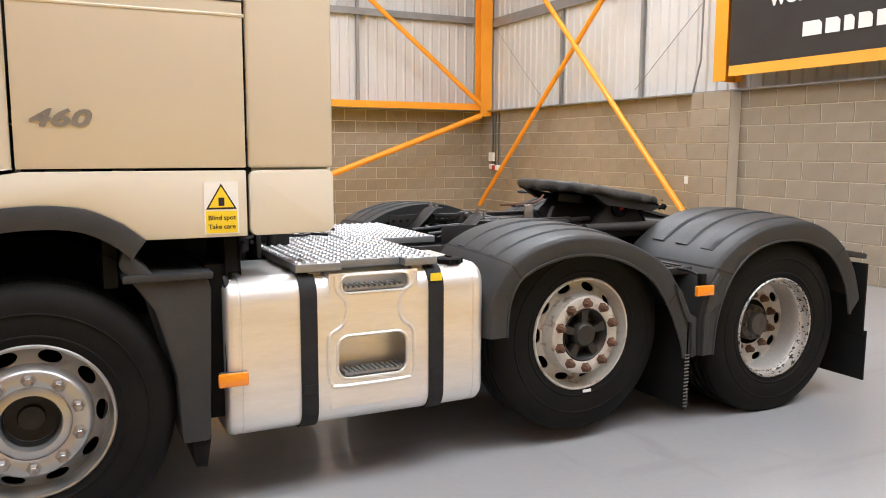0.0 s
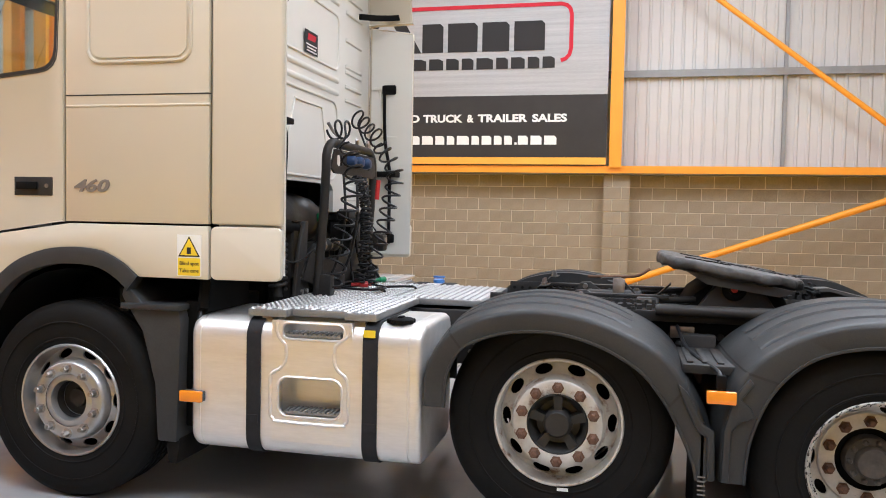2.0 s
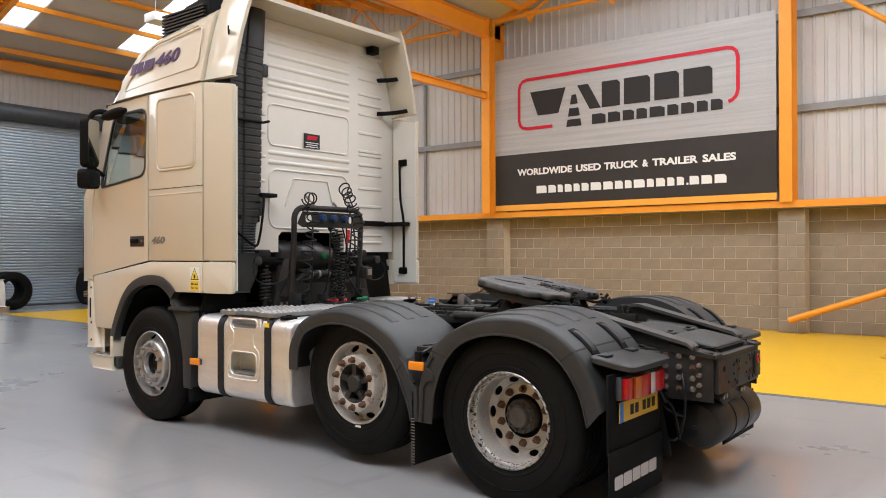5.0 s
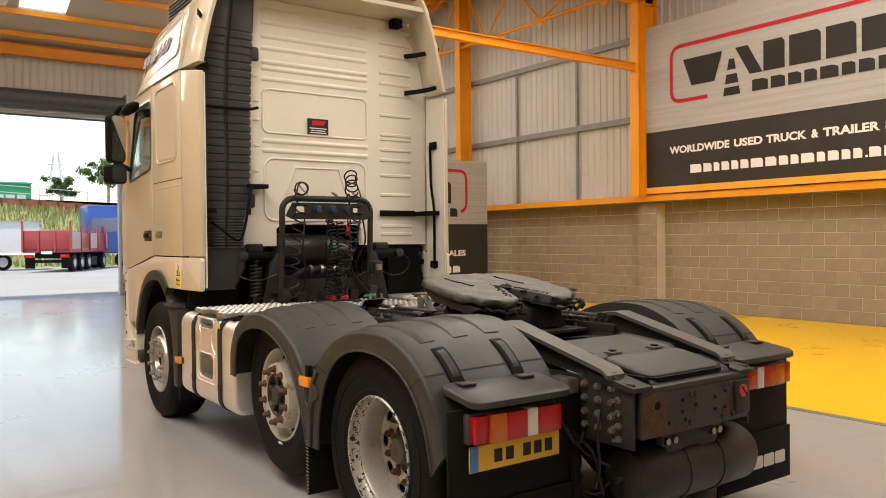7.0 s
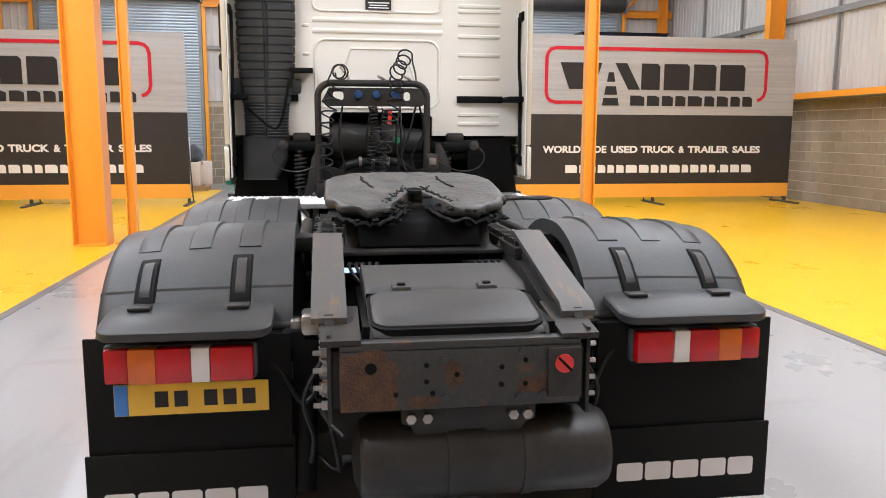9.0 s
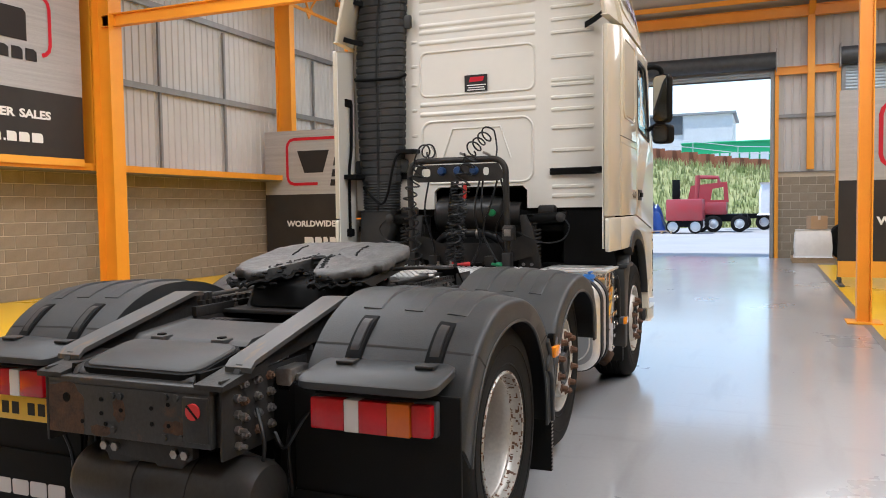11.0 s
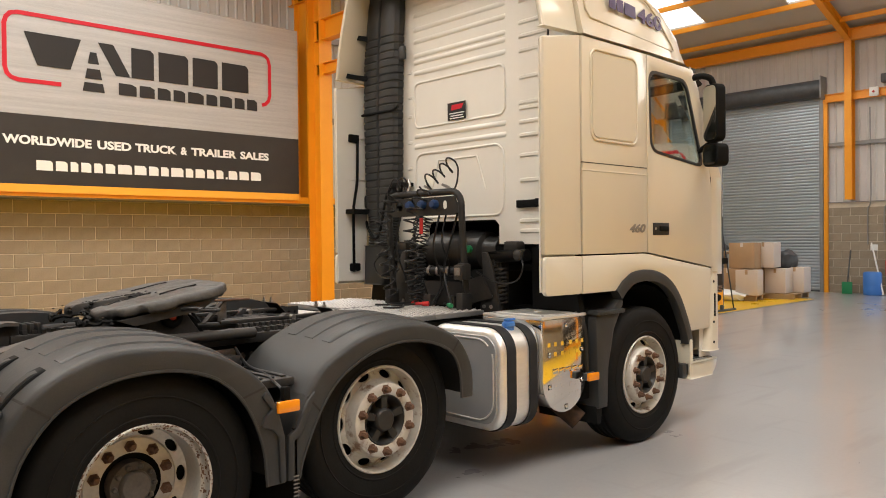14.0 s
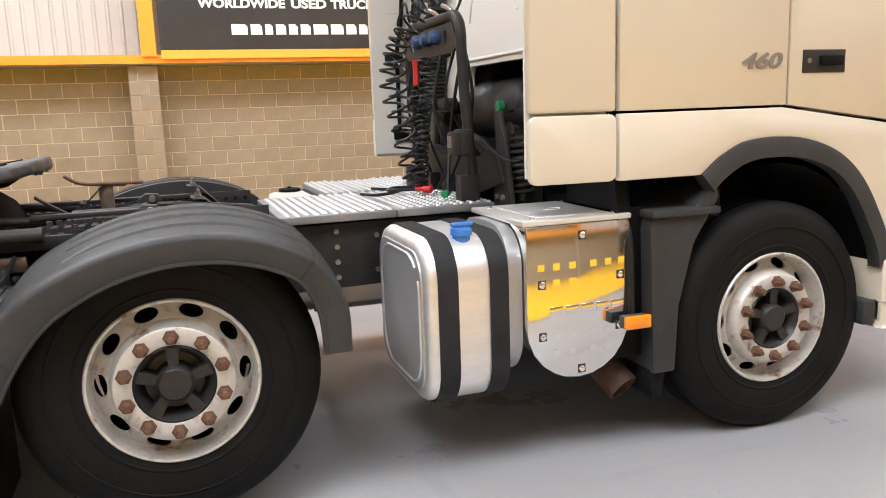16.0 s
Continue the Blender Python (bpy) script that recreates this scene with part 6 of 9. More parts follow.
# box: flat stainless front with a rounded foot
def bucket(x0, x1, z0, z1, r):
    out = [(x0, z1), (x1, z1)]
    cx, cz = (x0 + x1) / 2, z0 + r
    for i in range(13):
        t = radians(-180 * i / 12)
        out.append((cx + (x1 - x0) / 2 * math.cos(t), cz + r * math.sin(t)))
    return out


eb = tp("exhaust_box", prism(B(), bucket(0.805, 1.267, 0.342, 0.976, 0.225), "y", 1.155, 1.17), M_steel, "polished stainless exhaust box mirroring the yellow floor", bev=0.006)
part("box_body", prism(B(), bucket(0.825, 1.262, 0.36, 0.976, 0.215), "y", 0.62, 1.154), M_steel, eb, bev=0.004)
part("box_rear", loft(B(), [[(x, y, z) for y, z in rrect(0.6, 1.13, 0.36, 0.975, 0.17, 6)] for x in (1.268, 1.30, 1.325)]), M_aluend, eb)
tpn = part("box_lid", bx(0.80, 1.285, 0.64, 1.176, 0.978, 1.0), M_alu, eb, "dull aluminium lid with pressed ring", bev=0.006)
part("lid_ring", tube(B(), [(1.03 + 0.07 * math.cos(radians(a)), 0.93 + 0.07 * math.sin(radians(a)), 1.0) for a in range(0, 361, 15)], 0.006, 6), M_alu, tpn)
for x in (0.86, 1.22):
    for y in (0.70, 1.13):
        part("rivet", lathe(B(), [(0.012, 0.0), (0.009, 0.006), (0.0, 0.007)], 10, (x, y, 1.0), "z"), M_nut, tpn)
part("lid_step", bx(0.88, 1.20, 0.70, 1.12, 1.0, 1.006), M_alu, tpn, bev=0.004)
part("lid_ring", tube(B(), [(1.03 + 0.035 * math.cos(radians(a)), 0.93 + 0.035 * math.sin(radians(a)), 1.006) for a in range(0, 361, 20)], 0.004, 6), M_alu, tpn)
for x, z in ((1.023, 0.928), (1.202, 0.742), (0.848, 0.752), (1.20, 0.53), (0.851, 0.54), (1.026, 0.378)):
    well = part("bolt_recess", bx(x - 0.017, x + 0.017, 1.169, 1.1715, z - 0.018, z + 0.018), M_chassis, eb, bev=0.001)
    part("box_bolt", lathe(B(), [(0.0145, 0.0), (0.0135, 0.005), (0.008, 0.009), (0.0, 0.010)], 14, (x, 1.1715, z), "y"), M_steel, well)
for x in (1.205, 1.138, 1.066, 0.973, 0.905, 0.845):
    for z in (0.81, 0.745):
        if z > 0.8 or 0.86 < x < 1.19:
            part("pressed_pad", bx(x - 0.015, x + 0.015, 1.17, 1.1708, z - 0.014, z + 0.014), M_steel, eb, smooth=0)
    for z in (0.525, 0.458):
        if 0.86 < x < 1.19:
            part("pressed_pad", bx(x - 0.015, x + 0.015, 1.17, 1.1708, z - 0.014, z + 0.014), M_steel, eb, smooth=0)
for i in range(5):
    x = 1.14 - i * 0.07
    part("pressed_shape", bx(x - 0.028, x + 0.028, 1.17, 1.1722, 0.612, 0.648), M_steel, eb, bev=0.002)
ex = lathe(B(), [(0.068, 0.0), (0.072, 0.0), (0.072, 0.26), (0.062, 0.26), (0.062, 0.02), (0.0, 0.02)], 24, (0, 0, 0), "y")
ex.transform(pose(0.86, 0.90, 0.385, -38, 0, 24))
tp("tailpipe", ex, M_scab, "short angled exhaust tailpipe darkened by heat")
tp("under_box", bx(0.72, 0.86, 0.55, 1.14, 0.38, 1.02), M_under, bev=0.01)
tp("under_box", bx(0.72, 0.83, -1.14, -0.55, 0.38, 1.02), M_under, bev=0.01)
for s in (-1, 1):
    tp("cable_clip", tube(B(), [tuple(p) for p in smoothline([(0.80, s * 1.12, 0.98), (0.805, s * 1.17, 0.88), (0.80, s * 1.175, 0.7), (0.80, s * 1.18, 0.58)], 5)], 0.014, 8), M_hose)

# ---- the cab ----
def mir(pts):
    return [(x, -y, z) for x, y, z in pts]


def rounded(pts, r, n=4):
    """A polygon with its corners rounded."""
    out = []
    for i, p in enumerate(pts):
        p, a, b = Vector(p), Vector(pts[i - 1]), Vector(pts[(i + 1) % len(pts)])
        k = min(r, (a - p).length * 0.45, (b - p).length * 0.45)
        u, v = p + (a - p).normalized() * k, p + (b - p).normalized() * k
        for j in range(n + 1):
            t = j / n
            q = u * (1 - t) ** 2 + p * (2 * t * (1 - t)) + v * t * t
            out.append((q.x, q.y))
    return out


WIN = rounded([(-0.77, 2.09), (0.03, 2.17), (0.055, 2.785), (-0.50, 2.775)], 0.10)
DOOR = [(-0.90, 1.262), (0.072, 1.405), (0.072, 2.895), (-0.60, 2.875), (-0.70, 2.72), (-0.86, 2.12), (-0.905, 1.9)]
ARCH = [(-0.56, 0.66), (-0.54, 0.755), (-0.47, 0.90), (-0.36, 1.07), (-0.22, 1.19), (-0.04, 1.258), (0.14, 1.275), (0.30, 1.258), (0.42, 1.20), (0.50, 1.135)]
for s in (-1, 1):
    ys = sorted((s * CW, s * (CW - 0.035)))
    d = tp("cab_door", holed(B(), DOOR, [WIN[::-1]], "y", *ys), M_cream, "cream cab door with window and recessed handle", bev=0.005)
    # glass and seal
    wg = [(x, z) for x, z in WIN]
    part("door_glass", prism(B(), wg, "y", *sorted((s * (CW - 0.022), s * (CW - 0.027)))), M_glass, d, "greenish door glass", smooth=0).visible_shadow = False
    cxw, czw = sum(p[0] for p in WIN) / len(WIN), sum(p[1] for p in WIN) / len(WIN)
    inner = [(cxw + (x - cxw) * 0.95, czw + (z - czw) * 0.94) for x, z in WIN]
    part("window_seal", holed(B(), [(cxw + (x - cxw) * 1.012, czw + (z - czw) * 1.012) for x, z in WIN], [inner[::-1]], "y", *sorted((s * (CW + 0.004), s * (CW - 0.015)))), M_seal, d, smooth=0)
    hn = part("door_handle", bx(-0.221, 0.006, *sorted((s * (CW - 0.01), s * (CW + 0.005))), 1.533, 1.628), M_chassis, d, "dark grey door handle", bev=0.004)
    part("handle_grip", bx(-0.200, -0.078, *sorted((s * (CW + 0.003), s * (CW + 0.02))), 1.563, 1.603), M_under, hn, bev=0.006)
    part("lock", lathe(B(), [(0.011, 0.0), (0.011, 0.004), (0.0, 0.004)], 12, (-0.026, s * (CW + 0.004), 1.583), "y", s), M_nut, hn)
    # sleeper panel with its pressed window shape
    sp = tp("sleeper_panel", prism(B(), [(0.082, 1.405), (0.882, 1.405), (0.882, 2.905), (0.082, 2.895)], "y", *ys), M_cream, "cream sleeper side panel with a pressed blank window", bev=0.005)
    ring = rrect(0.215, 0.785, 2.20, 2.83, 0.07, 6)
    line = [(u, s * (CW + 0.001), v) for u, v in ring]
    part("press_line", tube(B(), line + line[:1], 0.010, 8), M_cream, sp)
    part("pressed_panel", prism(B(), rrect(0.235, 0.765, 2.22, 2.81, 0.06, 6), "y", *sorted((s * CW, s * (CW + 0.006)))), M_cream, sp, smooth=0)
    part("waist_seam", bx(0.085, 0.89, *sorted((s * (CW - 0.01), s * (CW + 0.0015))), 2.035, 2.041), M_gap, sp, smooth=0)
    part("waist_crease", tube(B(), [(0.085, s * (CW - 0.004), 1.985), (0.89, s * (CW - 0.004), 1.985)], 0.008, 8), M_cream, sp)
    # 460 badge beside the handle
    M4 = frame_of((0.13, -(CW + 0.002), 1.557), (1, 0, 0), (0, 0, 1)) if s < 0 else frame_of((0.32, CW + 0.002, 1.557), (-1, 0, 0), (0, 0, 1))
    if s > 0:
        M4 = frame_of((0.20 + 0.12, CW + 0.002, 1.557), (-1, 0, 0), (0, 0, 1))
    text_mesh("460", 0.085, M4, M_badge, sp, "badge", "raised grey power badge", 0.003, 0.205, 0.25, 0.03)
    # side deflector behind the cab
    yd = sorted((s * (CW - 0.005), s * (CW - 0.045)))
    dfl = tp("side_deflector", prism(B(), [(0.894, 1.405), (1.250, 1.405), (1.250, 2.845), (0.894, 2.905)], "y", *yd), M_cream, "cream side air deflector with a white inner face", bev=0.012, seg=3)
    dfu = tp("upper_deflector", loft(B(), [[(0.894, s * y0, z), (1.236, s * y0, z), (1.236, s * (y0 - 0.04), z), (0.894, s * (y0 - 0.045), z)] for z, y0 in ((2.915, 1.200), (3.10, 1.165), (3.30, 1.12), (3.50, 1.06), (3.66, 1.005), (3.74, 0.96))]), M_cream, "cream upper side deflector", bev=0.01)
    inn = sorted((s * (CW - 0.046), s * (CW - 0.054)))
    ip = part("inner_face", prism(B(), [(0.915, 1.16), (1.25, 1.16), (1.25, 2.83), (0.915, 2.89)], "y", *inn), M_white_cab, dfl, "white inner face of the deflector", smooth=0)
    yb = sorted((s * (CW - 0.05), s * (CW - 0.075)))
    for z, dz in ((2.42, 0.02), (2.05, 0.015)):
        part("stiffener", bx(0.93, 1.24, *yb, z, z + dz), M_white_cab, ip, bev=0.004)
    for (xa, za), (xb, zb) in (((0.98, 2.42), (1.05, 2.06)), ((1.20, 2.42), (1.10, 2.06)), ((1.0, 2.40), (1.18, 2.40))):
        part("web", cyl(B(), (xa, s * (CW - 0.062), za), (xb, s * (CW - 0.062), zb), 0.008, 8), M_white_cab, ip)
    for z in (3.28, 2.93):
        tp("deflector_bracket", loft(B(), [[(0.885 + 0.26 * t, s * (0.93 + 0.22 * t), z + 0.04 * t * t + q) for q in (-0.022, 0.022)] + [(0.905 + 0.26 * t, s * (0.93 + 0.22 * t), z + 0.04 * t * t + q) for q in (0.022, -0.022)] for t in (0, 0.35, 0.7, 1.0)]), M_under, "black bracket holding the deflector")
    # vertical strut on the inside of the deflector
    rodp = smoothline([(1.03, s * 1.125, 2.42), (1.04, s * 1.125, 2.05), (1.07, s * 1.13, 1.86), (1.08, s * 1.13, 1.74), (1.08, s * 1.13, 1.24)], 5)
    st = tp("deflector_strut", tube(B(), [tuple(p) for p in rodp], 0.013, 8), M_under, "black steel strut inside the deflector")
    for z in (2.42, 1.28):
        part("strut_mount", bx(1.01, 1.12, *sorted((s * 1.12, s * 1.175)), z - 0.035, z + 0.035), M_under, st, bev=0.012)
    hb_ = bx(0.885, 0.92, *sorted((s * 0.64, s * 1.02)), 1.745, 1.80)
    box(hb_, 0.9, 1.16, *sorted((s * 1.02, s * 1.17)), 1.75, 1.79)
    tp("strut_bar", hb_, M_under, "black flat bar across the cab back", bev=0.004)
    # skirts
    sk_ = tp("deflector_skirt", prism(B(), rrect(0.894, 1.250, 1.135, 1.395, 0.03, 4), "y", *ys), M_skirt, "pale cream lower deflector panel", bev=0.006)
    for ob in (dfl, dfu, ip, sk_):  # the deflectors toe in towards the rear
        for v in ob.data.vertices:
            v.co.y -= s * 0.085 * max(0.0, v.co.x - 0.894)
    tp("side_skirt", prism(B(), [(0.50, 1.135), (0.882, 1.135), (0.882, 1.395), (0.49, 1.395), (0.10, 1.395), (-0.885, 1.253), (-0.875, 1.0), (-0.85, 0.755), (-0.56, 0.755)] + ARCH[2:], "y", *ys), M_skirt, "pale cream lower cab panel round the wheel arch", bev=0.006)
    # arch trim
    A = smoothline([(x, 0, z) for x, z in ARCH], 4)
    bm = B()
    rows = []
    for i, p in enumerate(A):
        dv = Vector((FX + 0.02 - p.x, 0, 0.62 - p.z)).normalized() * 0.085
        rows.append([(p.x, s * (CW + 0.012), p.z), (p.x, s * (CW - 0.05), p.z), (p.x + dv.x, s * (CW - 0.05), p.z + dv.z), (p.x + dv.x, s * (CW + 0.02), p.z + dv.z)])
    loft(bm, rows)
    tp("wheel_arch_trim", bm, M_plastic, "dark grey plastic wheel arch trim", bev=0.004)
    # rear half of the front mudguard
    G = [(0.42, 1.10), (0.50, 1.03), (0.535, 0.985), (0.72, 0.985), (0.735, 0.93), (0.715, 0.315), (0.605, 0.315), (0.59, 0.60), (0.52, 0.86), (0.40, 1.04)]
    tp("front_mudguard", prism(B(), G, "y", *sorted((s * 0.62, s * 1.215))), M_plastic, "dark grey plastic mudguard behind the front wheel", bev=0.014)
    tp("front_mudguard_lip", bx(0.41, 0.74, *sorted((s * 0.70, s * 1.235)), 0.975, 1.005), M_plastic, bev=0.008)
    tp("front_flap", prism(B(), [(0.64, 0.33), (0.72, 0.33), (0.70, 0.20), (0.655, 0.205)], "y", *sorted((s * 0.66, s * 1.19))), M_flap, "black flap under the front mudguard", bev=0.003)
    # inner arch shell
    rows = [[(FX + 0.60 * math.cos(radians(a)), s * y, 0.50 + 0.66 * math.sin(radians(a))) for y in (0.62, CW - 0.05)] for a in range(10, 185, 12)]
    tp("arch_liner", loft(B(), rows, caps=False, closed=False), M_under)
    # front step and bumper end
    bp = tp("bumper_end", loft(B(), [[(x, s * y, z) for x, y in ((-1.04 - d, 0.80), (-1.05 - d, 1.15), (-1.02 - d * 0.6, 1.205), (-0.97, 1.222), (-0.89 + e, 1.222), (-0.86 + e, 1.19), (-0.90 + e, 0.80))] for z, d, e in ((0.56, 0.0, 0.04), (0.80, 0.0, 0.0), (1.18, 0.0, -0.04), (1.225, -0.03, -0.05))]), M_skirt, "pale bumper corner with a boarding step", bev=0.012, seg=2)
    part("corner_slot", prism(B(), rrect(-0.945, -0.92, 0.845, 1.04, 0.008, 3), "y", *sorted((s * 1.221, s * 1.2245))), M_under, bp, smooth=0)
    for z in (0.63, 0.80, 1.14):
        part("corner_screw", lathe(B(), [(0.012, 0.0), (0.011, 0.004), (0.0, 0.005)], 12, (-0.915, s * 1.222, z), "y", s), M_under, bp)
    stp = part("boarding_step", loft(B(), [[(x, s * y, z) for x, y in ((-0.99 + k, 0.92), (-1.0 + k, 1.12), (-0.94 + k, 1.235), (-0.84, 1.245), (-0.50, 1.245), (-0.49, 1.225), (-0.49, 0.92))] for z, k in ((0.37, 0.09), (0.41, 0.03), (0.47, 0.0), (0.50, 0.0))]), M_skirt, bp, "pale moulded boarding step", bev=0.008)
    part("step_upright", prism(B(), [(-0.545, 0.42), (-0.49, 0.40), (-0.49, 0.66), (-0.50, 0.69), (-0.535, 0.69)], "y", *sorted((s * 0.92, s * 1.24))), M_skirt, bp, bev=0.008)
    part("step_tread", bx(-0.93, -0.55, *sorted((s * 0.99, s * 1.20)), 0.50, 0.508), M_chequer, bp, bev=0.003)
    for i in range(8):
        for j in range(3):
            part("tread_slot", bx(-0.91 + i * 0.044, -0.882 + i * 0.044, *sorted((s * (1.02 + j * 0.06), s * (1.05 + j * 0.06))), 0.5075, 0.5095), M_under, stp, smooth=0)
    part("step_back", bx(-0.90, -0.53, *sorted((s * 0.93, s * 0.985)), 0.5, 1.0), M_cream, bp, smooth=0)
    part("rubber_corner", bx(-0.49, -0.41, *sorted((s * 0.95, s * 1.22)), 0.385, 0.50), M_plastic, bp, bev=0.015)
    hl = part("corner_lamp", bx(-1.085, -1.02, *sorted((s * 1.15, s * 1.21)), 1.04, 1.10), M_chassis, bp, "dark ribbed corner lamp", bev=0.006)
    for i in range(4):
        part("lamp_rib", bx(-1.087, -1.02, *sorted((s * 1.148, s * 1.212)), 1.047 + i * 0.014, 1.053 + i * 0.014), M_nut, hl, smooth=0)
    part("knob", lathe(B(), [(0.0, 0.0), (0.032, 0.0), (0.036, 0.02), (0.028, 0.045), (0.0, 0.05)], 18, (-1.07, s * 1.16, 0.99), "x", -1), M_under, bp)
    # near-black panel added behind the step in place of the shade there
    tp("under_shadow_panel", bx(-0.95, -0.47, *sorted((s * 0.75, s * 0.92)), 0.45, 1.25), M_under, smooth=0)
    # mirrors
    MX, MY = -0.70, 1.345
    TURN = pose(MX, s * MY, 0, 0, 0, -22 * s)
    turned = lambda b: (b.transform(TURN), b)[1]
    mm = tp("mirror", turned(prism(B(), rrect(-0.085, 0.085, 2.285, 2.75, 0.05, 5), "x", -0.055, 0.04)), M_under, "black twin mirror housing on a black arm", bev=0.016, seg=3)
    part("mirror_glass", turned(prism(B(), rrect(-0.073, 0.073, 2.30, 2.735, 0.04, 4), "x", 0.0395, 0.0435)), M_mirror, mm, smooth=0)
    m2 = part("wide_mirror", turned(prism(B(), rrect(-0.09, 0.09, 2.085, 2.27, 0.045, 5), "x", -0.08, 0.045)), M_under, mm, bev=0.016, seg=3)
    part("wide_glass", turned(prism(B(), rrect(-0.076, 0.076, 2.10, 2.255, 0.035, 4), "x", 0.0445, 0.0485)), M_mirror, m2, smooth=0)
    part("mirror_link", tube(B(), [(MX, s * MY, 2.26), (MX, s * MY, 2.30)], 0.03, 10), M_under, mm)
    if s < 0:
        kb = lathe(B(), [(0.0, -0.19), (0.04, -0.175), (0.065, -0.11), (0.075, 0.0), (0.065, 0.1), (0.03, 0.17), (0.0, 0.18)], 20, (0, 0, 0), "x")
        kb.transform(pose(-0.36, -1.29, 2.765, 0, -8, 8) @ Matrix.Diagonal((0.9, 0.72, 0.66, 1)))
        part("kerb_mirror", kb, M_under, mm, "rounded black kerb mirror above the door")
    part("arm_top", tube(B(), [tuple(p) for p in smoothline([(-0.60, s * 1.17, 2.80), (-0.65, s * 1.27, 2.82), (-0.69, s * 1.33, 2.79), (-0.705, s * 1.345, 2.70)], 4)], 0.026, 10), M_under, mm)
    part("arm_low", tube(B(), [(-0.72, s * 1.20, 2.22), (-0.70, s * 1.335, 2.29)], 0.022, 8), M_under, mm)

# 'blind spot' sticker on the left skirt
stk = tp("warning_sticker", bx(0.716, 0.848, -CW - 0.0025, -CW - 0.0005, 1.148, 1.352), M_stickerw, "white and yellow blind spot warning sticker", smooth=0)
part("yellow_field", bx(0.722, 0.842, -CW - 0.0035, -CW - 0.0027, 1.152, 1.238), M_stickery, stk, smooth=0)
for k, m, dy in ((1.0, M_logo, 0.0), (0.82, M_stickery, 0.0006)):
    c, zc, r = 0.782, 1.283, 0.062 * k
    part("triangle", prism(B(), [(c - r * 0.95, zc - r * 0.62), (c + r * 0.95, zc - r * 0.62), (c, zc + r)], "y", -CW - 0.0040 - dy, -CW - 0.0028), m, stk, smooth=0)
part("pictogram", bx(0.771, 0.793, -CW - 0.0054, -CW - 0.004, 1.258, 1.290), M_logo, stk, smooth=0)
for i, body in enumerate(("Blind spot", "Take care")):
    text_mesh(body, 0.026, frame_of((0.730, -CW - 0.0042, 1.203 - 0.035 * i), (1, 0, 0), (0, 0, 1)), M_logo, stk, "lettering", depth=0.0004, width=0.104)

# roof
def roof_ring(x, hw, z0, zt, lean=0.07, r=0.26, n=7):
    pts = []
    hw2 = hw - lean
    pts.append((x, -hw, z0))
    for i in range(n + 1):
        t = radians(180 - 90 * i / n)
        pts.append((x, -(hw2 - r) + r * math.cos(t), zt - r + r * math.sin(t)))
    for i in range(n + 1):
        t = radians(90 - 90 * i / n)
        pts.append((x, (hw2 - r) + r * math.cos(t), zt - r + r * math.sin(t)))
    pts.append((x, hw, z0))
    return pts


STN = [(-0.78, 1.02, 2.93, 0.05, 0.03), (-0.70, 1.12, 3.02, 0.05, 0.07), (-0.52, 1.19, 3.22, 0.06, 0.16), (-0.28, 1.21, 3.40, 0.07, 0.20), (0.0, 1.22, 3.48, 0.08, 0.21), (0.3, 1.225, 3.52, 0.09, 0.21), (0.882, 1.23, 3.60, 0.10, 0.23)]
rings = [roof_ring(x, hw, 2.915, zt, ln, r) for x, hw, zt, ln, r in STN]
bm = B()
loft(bm, rings, caps=True)
rf = tp("cab_roof", bm, M_cream, "cream high cab roof with a model sticker on each side", smooth=50)
for s in (-1, 1):
    ring = [(-0.36, 2.995), (-0.33, 3.05), (-0.16, 3.24), (-0.05, 3.32), (0.1, 3.36), (0.74, 3.42), (0.80, 3.38), (0.81, 3.10), (0.77, 3.05), (-0.33, 2.985)]
    def on_side(x, z):
        # place on the leaning side of the roof
        f = (z - 2.915) / 0.5
        k = min(max((x + 0.52) / 0.8, 0), 1)
        return s * (1.19 + 0.036 * k - 0.085 * f + 0.008)
    part("press_line", tube(B(), [(x, on_side(x, z) - s * 0.006, z) for x, z in ring + ring[:1]], 0.008, 8), M_cream, rf)
    # model sticker: plain shapes and figures
    x0, x1, zb = (-0.255, 0.53, 3.115)
    if s < 0:
        fM = frame_of((x0, on_side(0.2, zb), zb), (1, 0.03, 0.06), (0, 0.165, 1))
        seq = 1
    else:
        fM = frame_of((x1, on_side(0.2, zb), zb), (-1, -0.03, -0.12), (0, -0.165, 1))
        fM = frame_of((x1, on_side(0.2, zb), zb + 0.05), (-1, -0.03, -0.06), (0, -0.165, 1))
    for u, w in ((0.0, 0.085), (0.10, 0.085), (0.205, 0.15)):
        part("purple_shape", (lambda b: (b.transform(fM), b)[1])(prism(B(), [(u, 0), (u + w, 0), (u + w + 0.02, 0.10), (u + 0.02, 0.10)], "z", 0, 0.003)), M_purple, rf, smooth=0)
    text_mesh("460", 0.165, fM @ Matrix.Translation((0.385, 0.0, 0.001)), M_purple, rf, "model_number", depth=0.002, width=0.36, shear=0.2, bold=0.03)
# black roof intake at the top
bm = loft(B(), [roof_ring(x, hw, 3.42, zt, 0.02, 0.09) for x, hw, zt in ((-0.08, 0.94, 3.52), (0.0, 1.0, 3.62), (0.3, 1.03, 3.72), (0.70, 1.03, 3.78))])
ri = tp("roof_intake", bm, M_under, "black slatted intake on the cab roof")
for i in range(7):
    part("slat", bx(0.02, 0.66, -1.042, 1.042, 3.46 + i * 0.03, 3.474 + i * 0.03), M_chassis, ri, smooth=0)
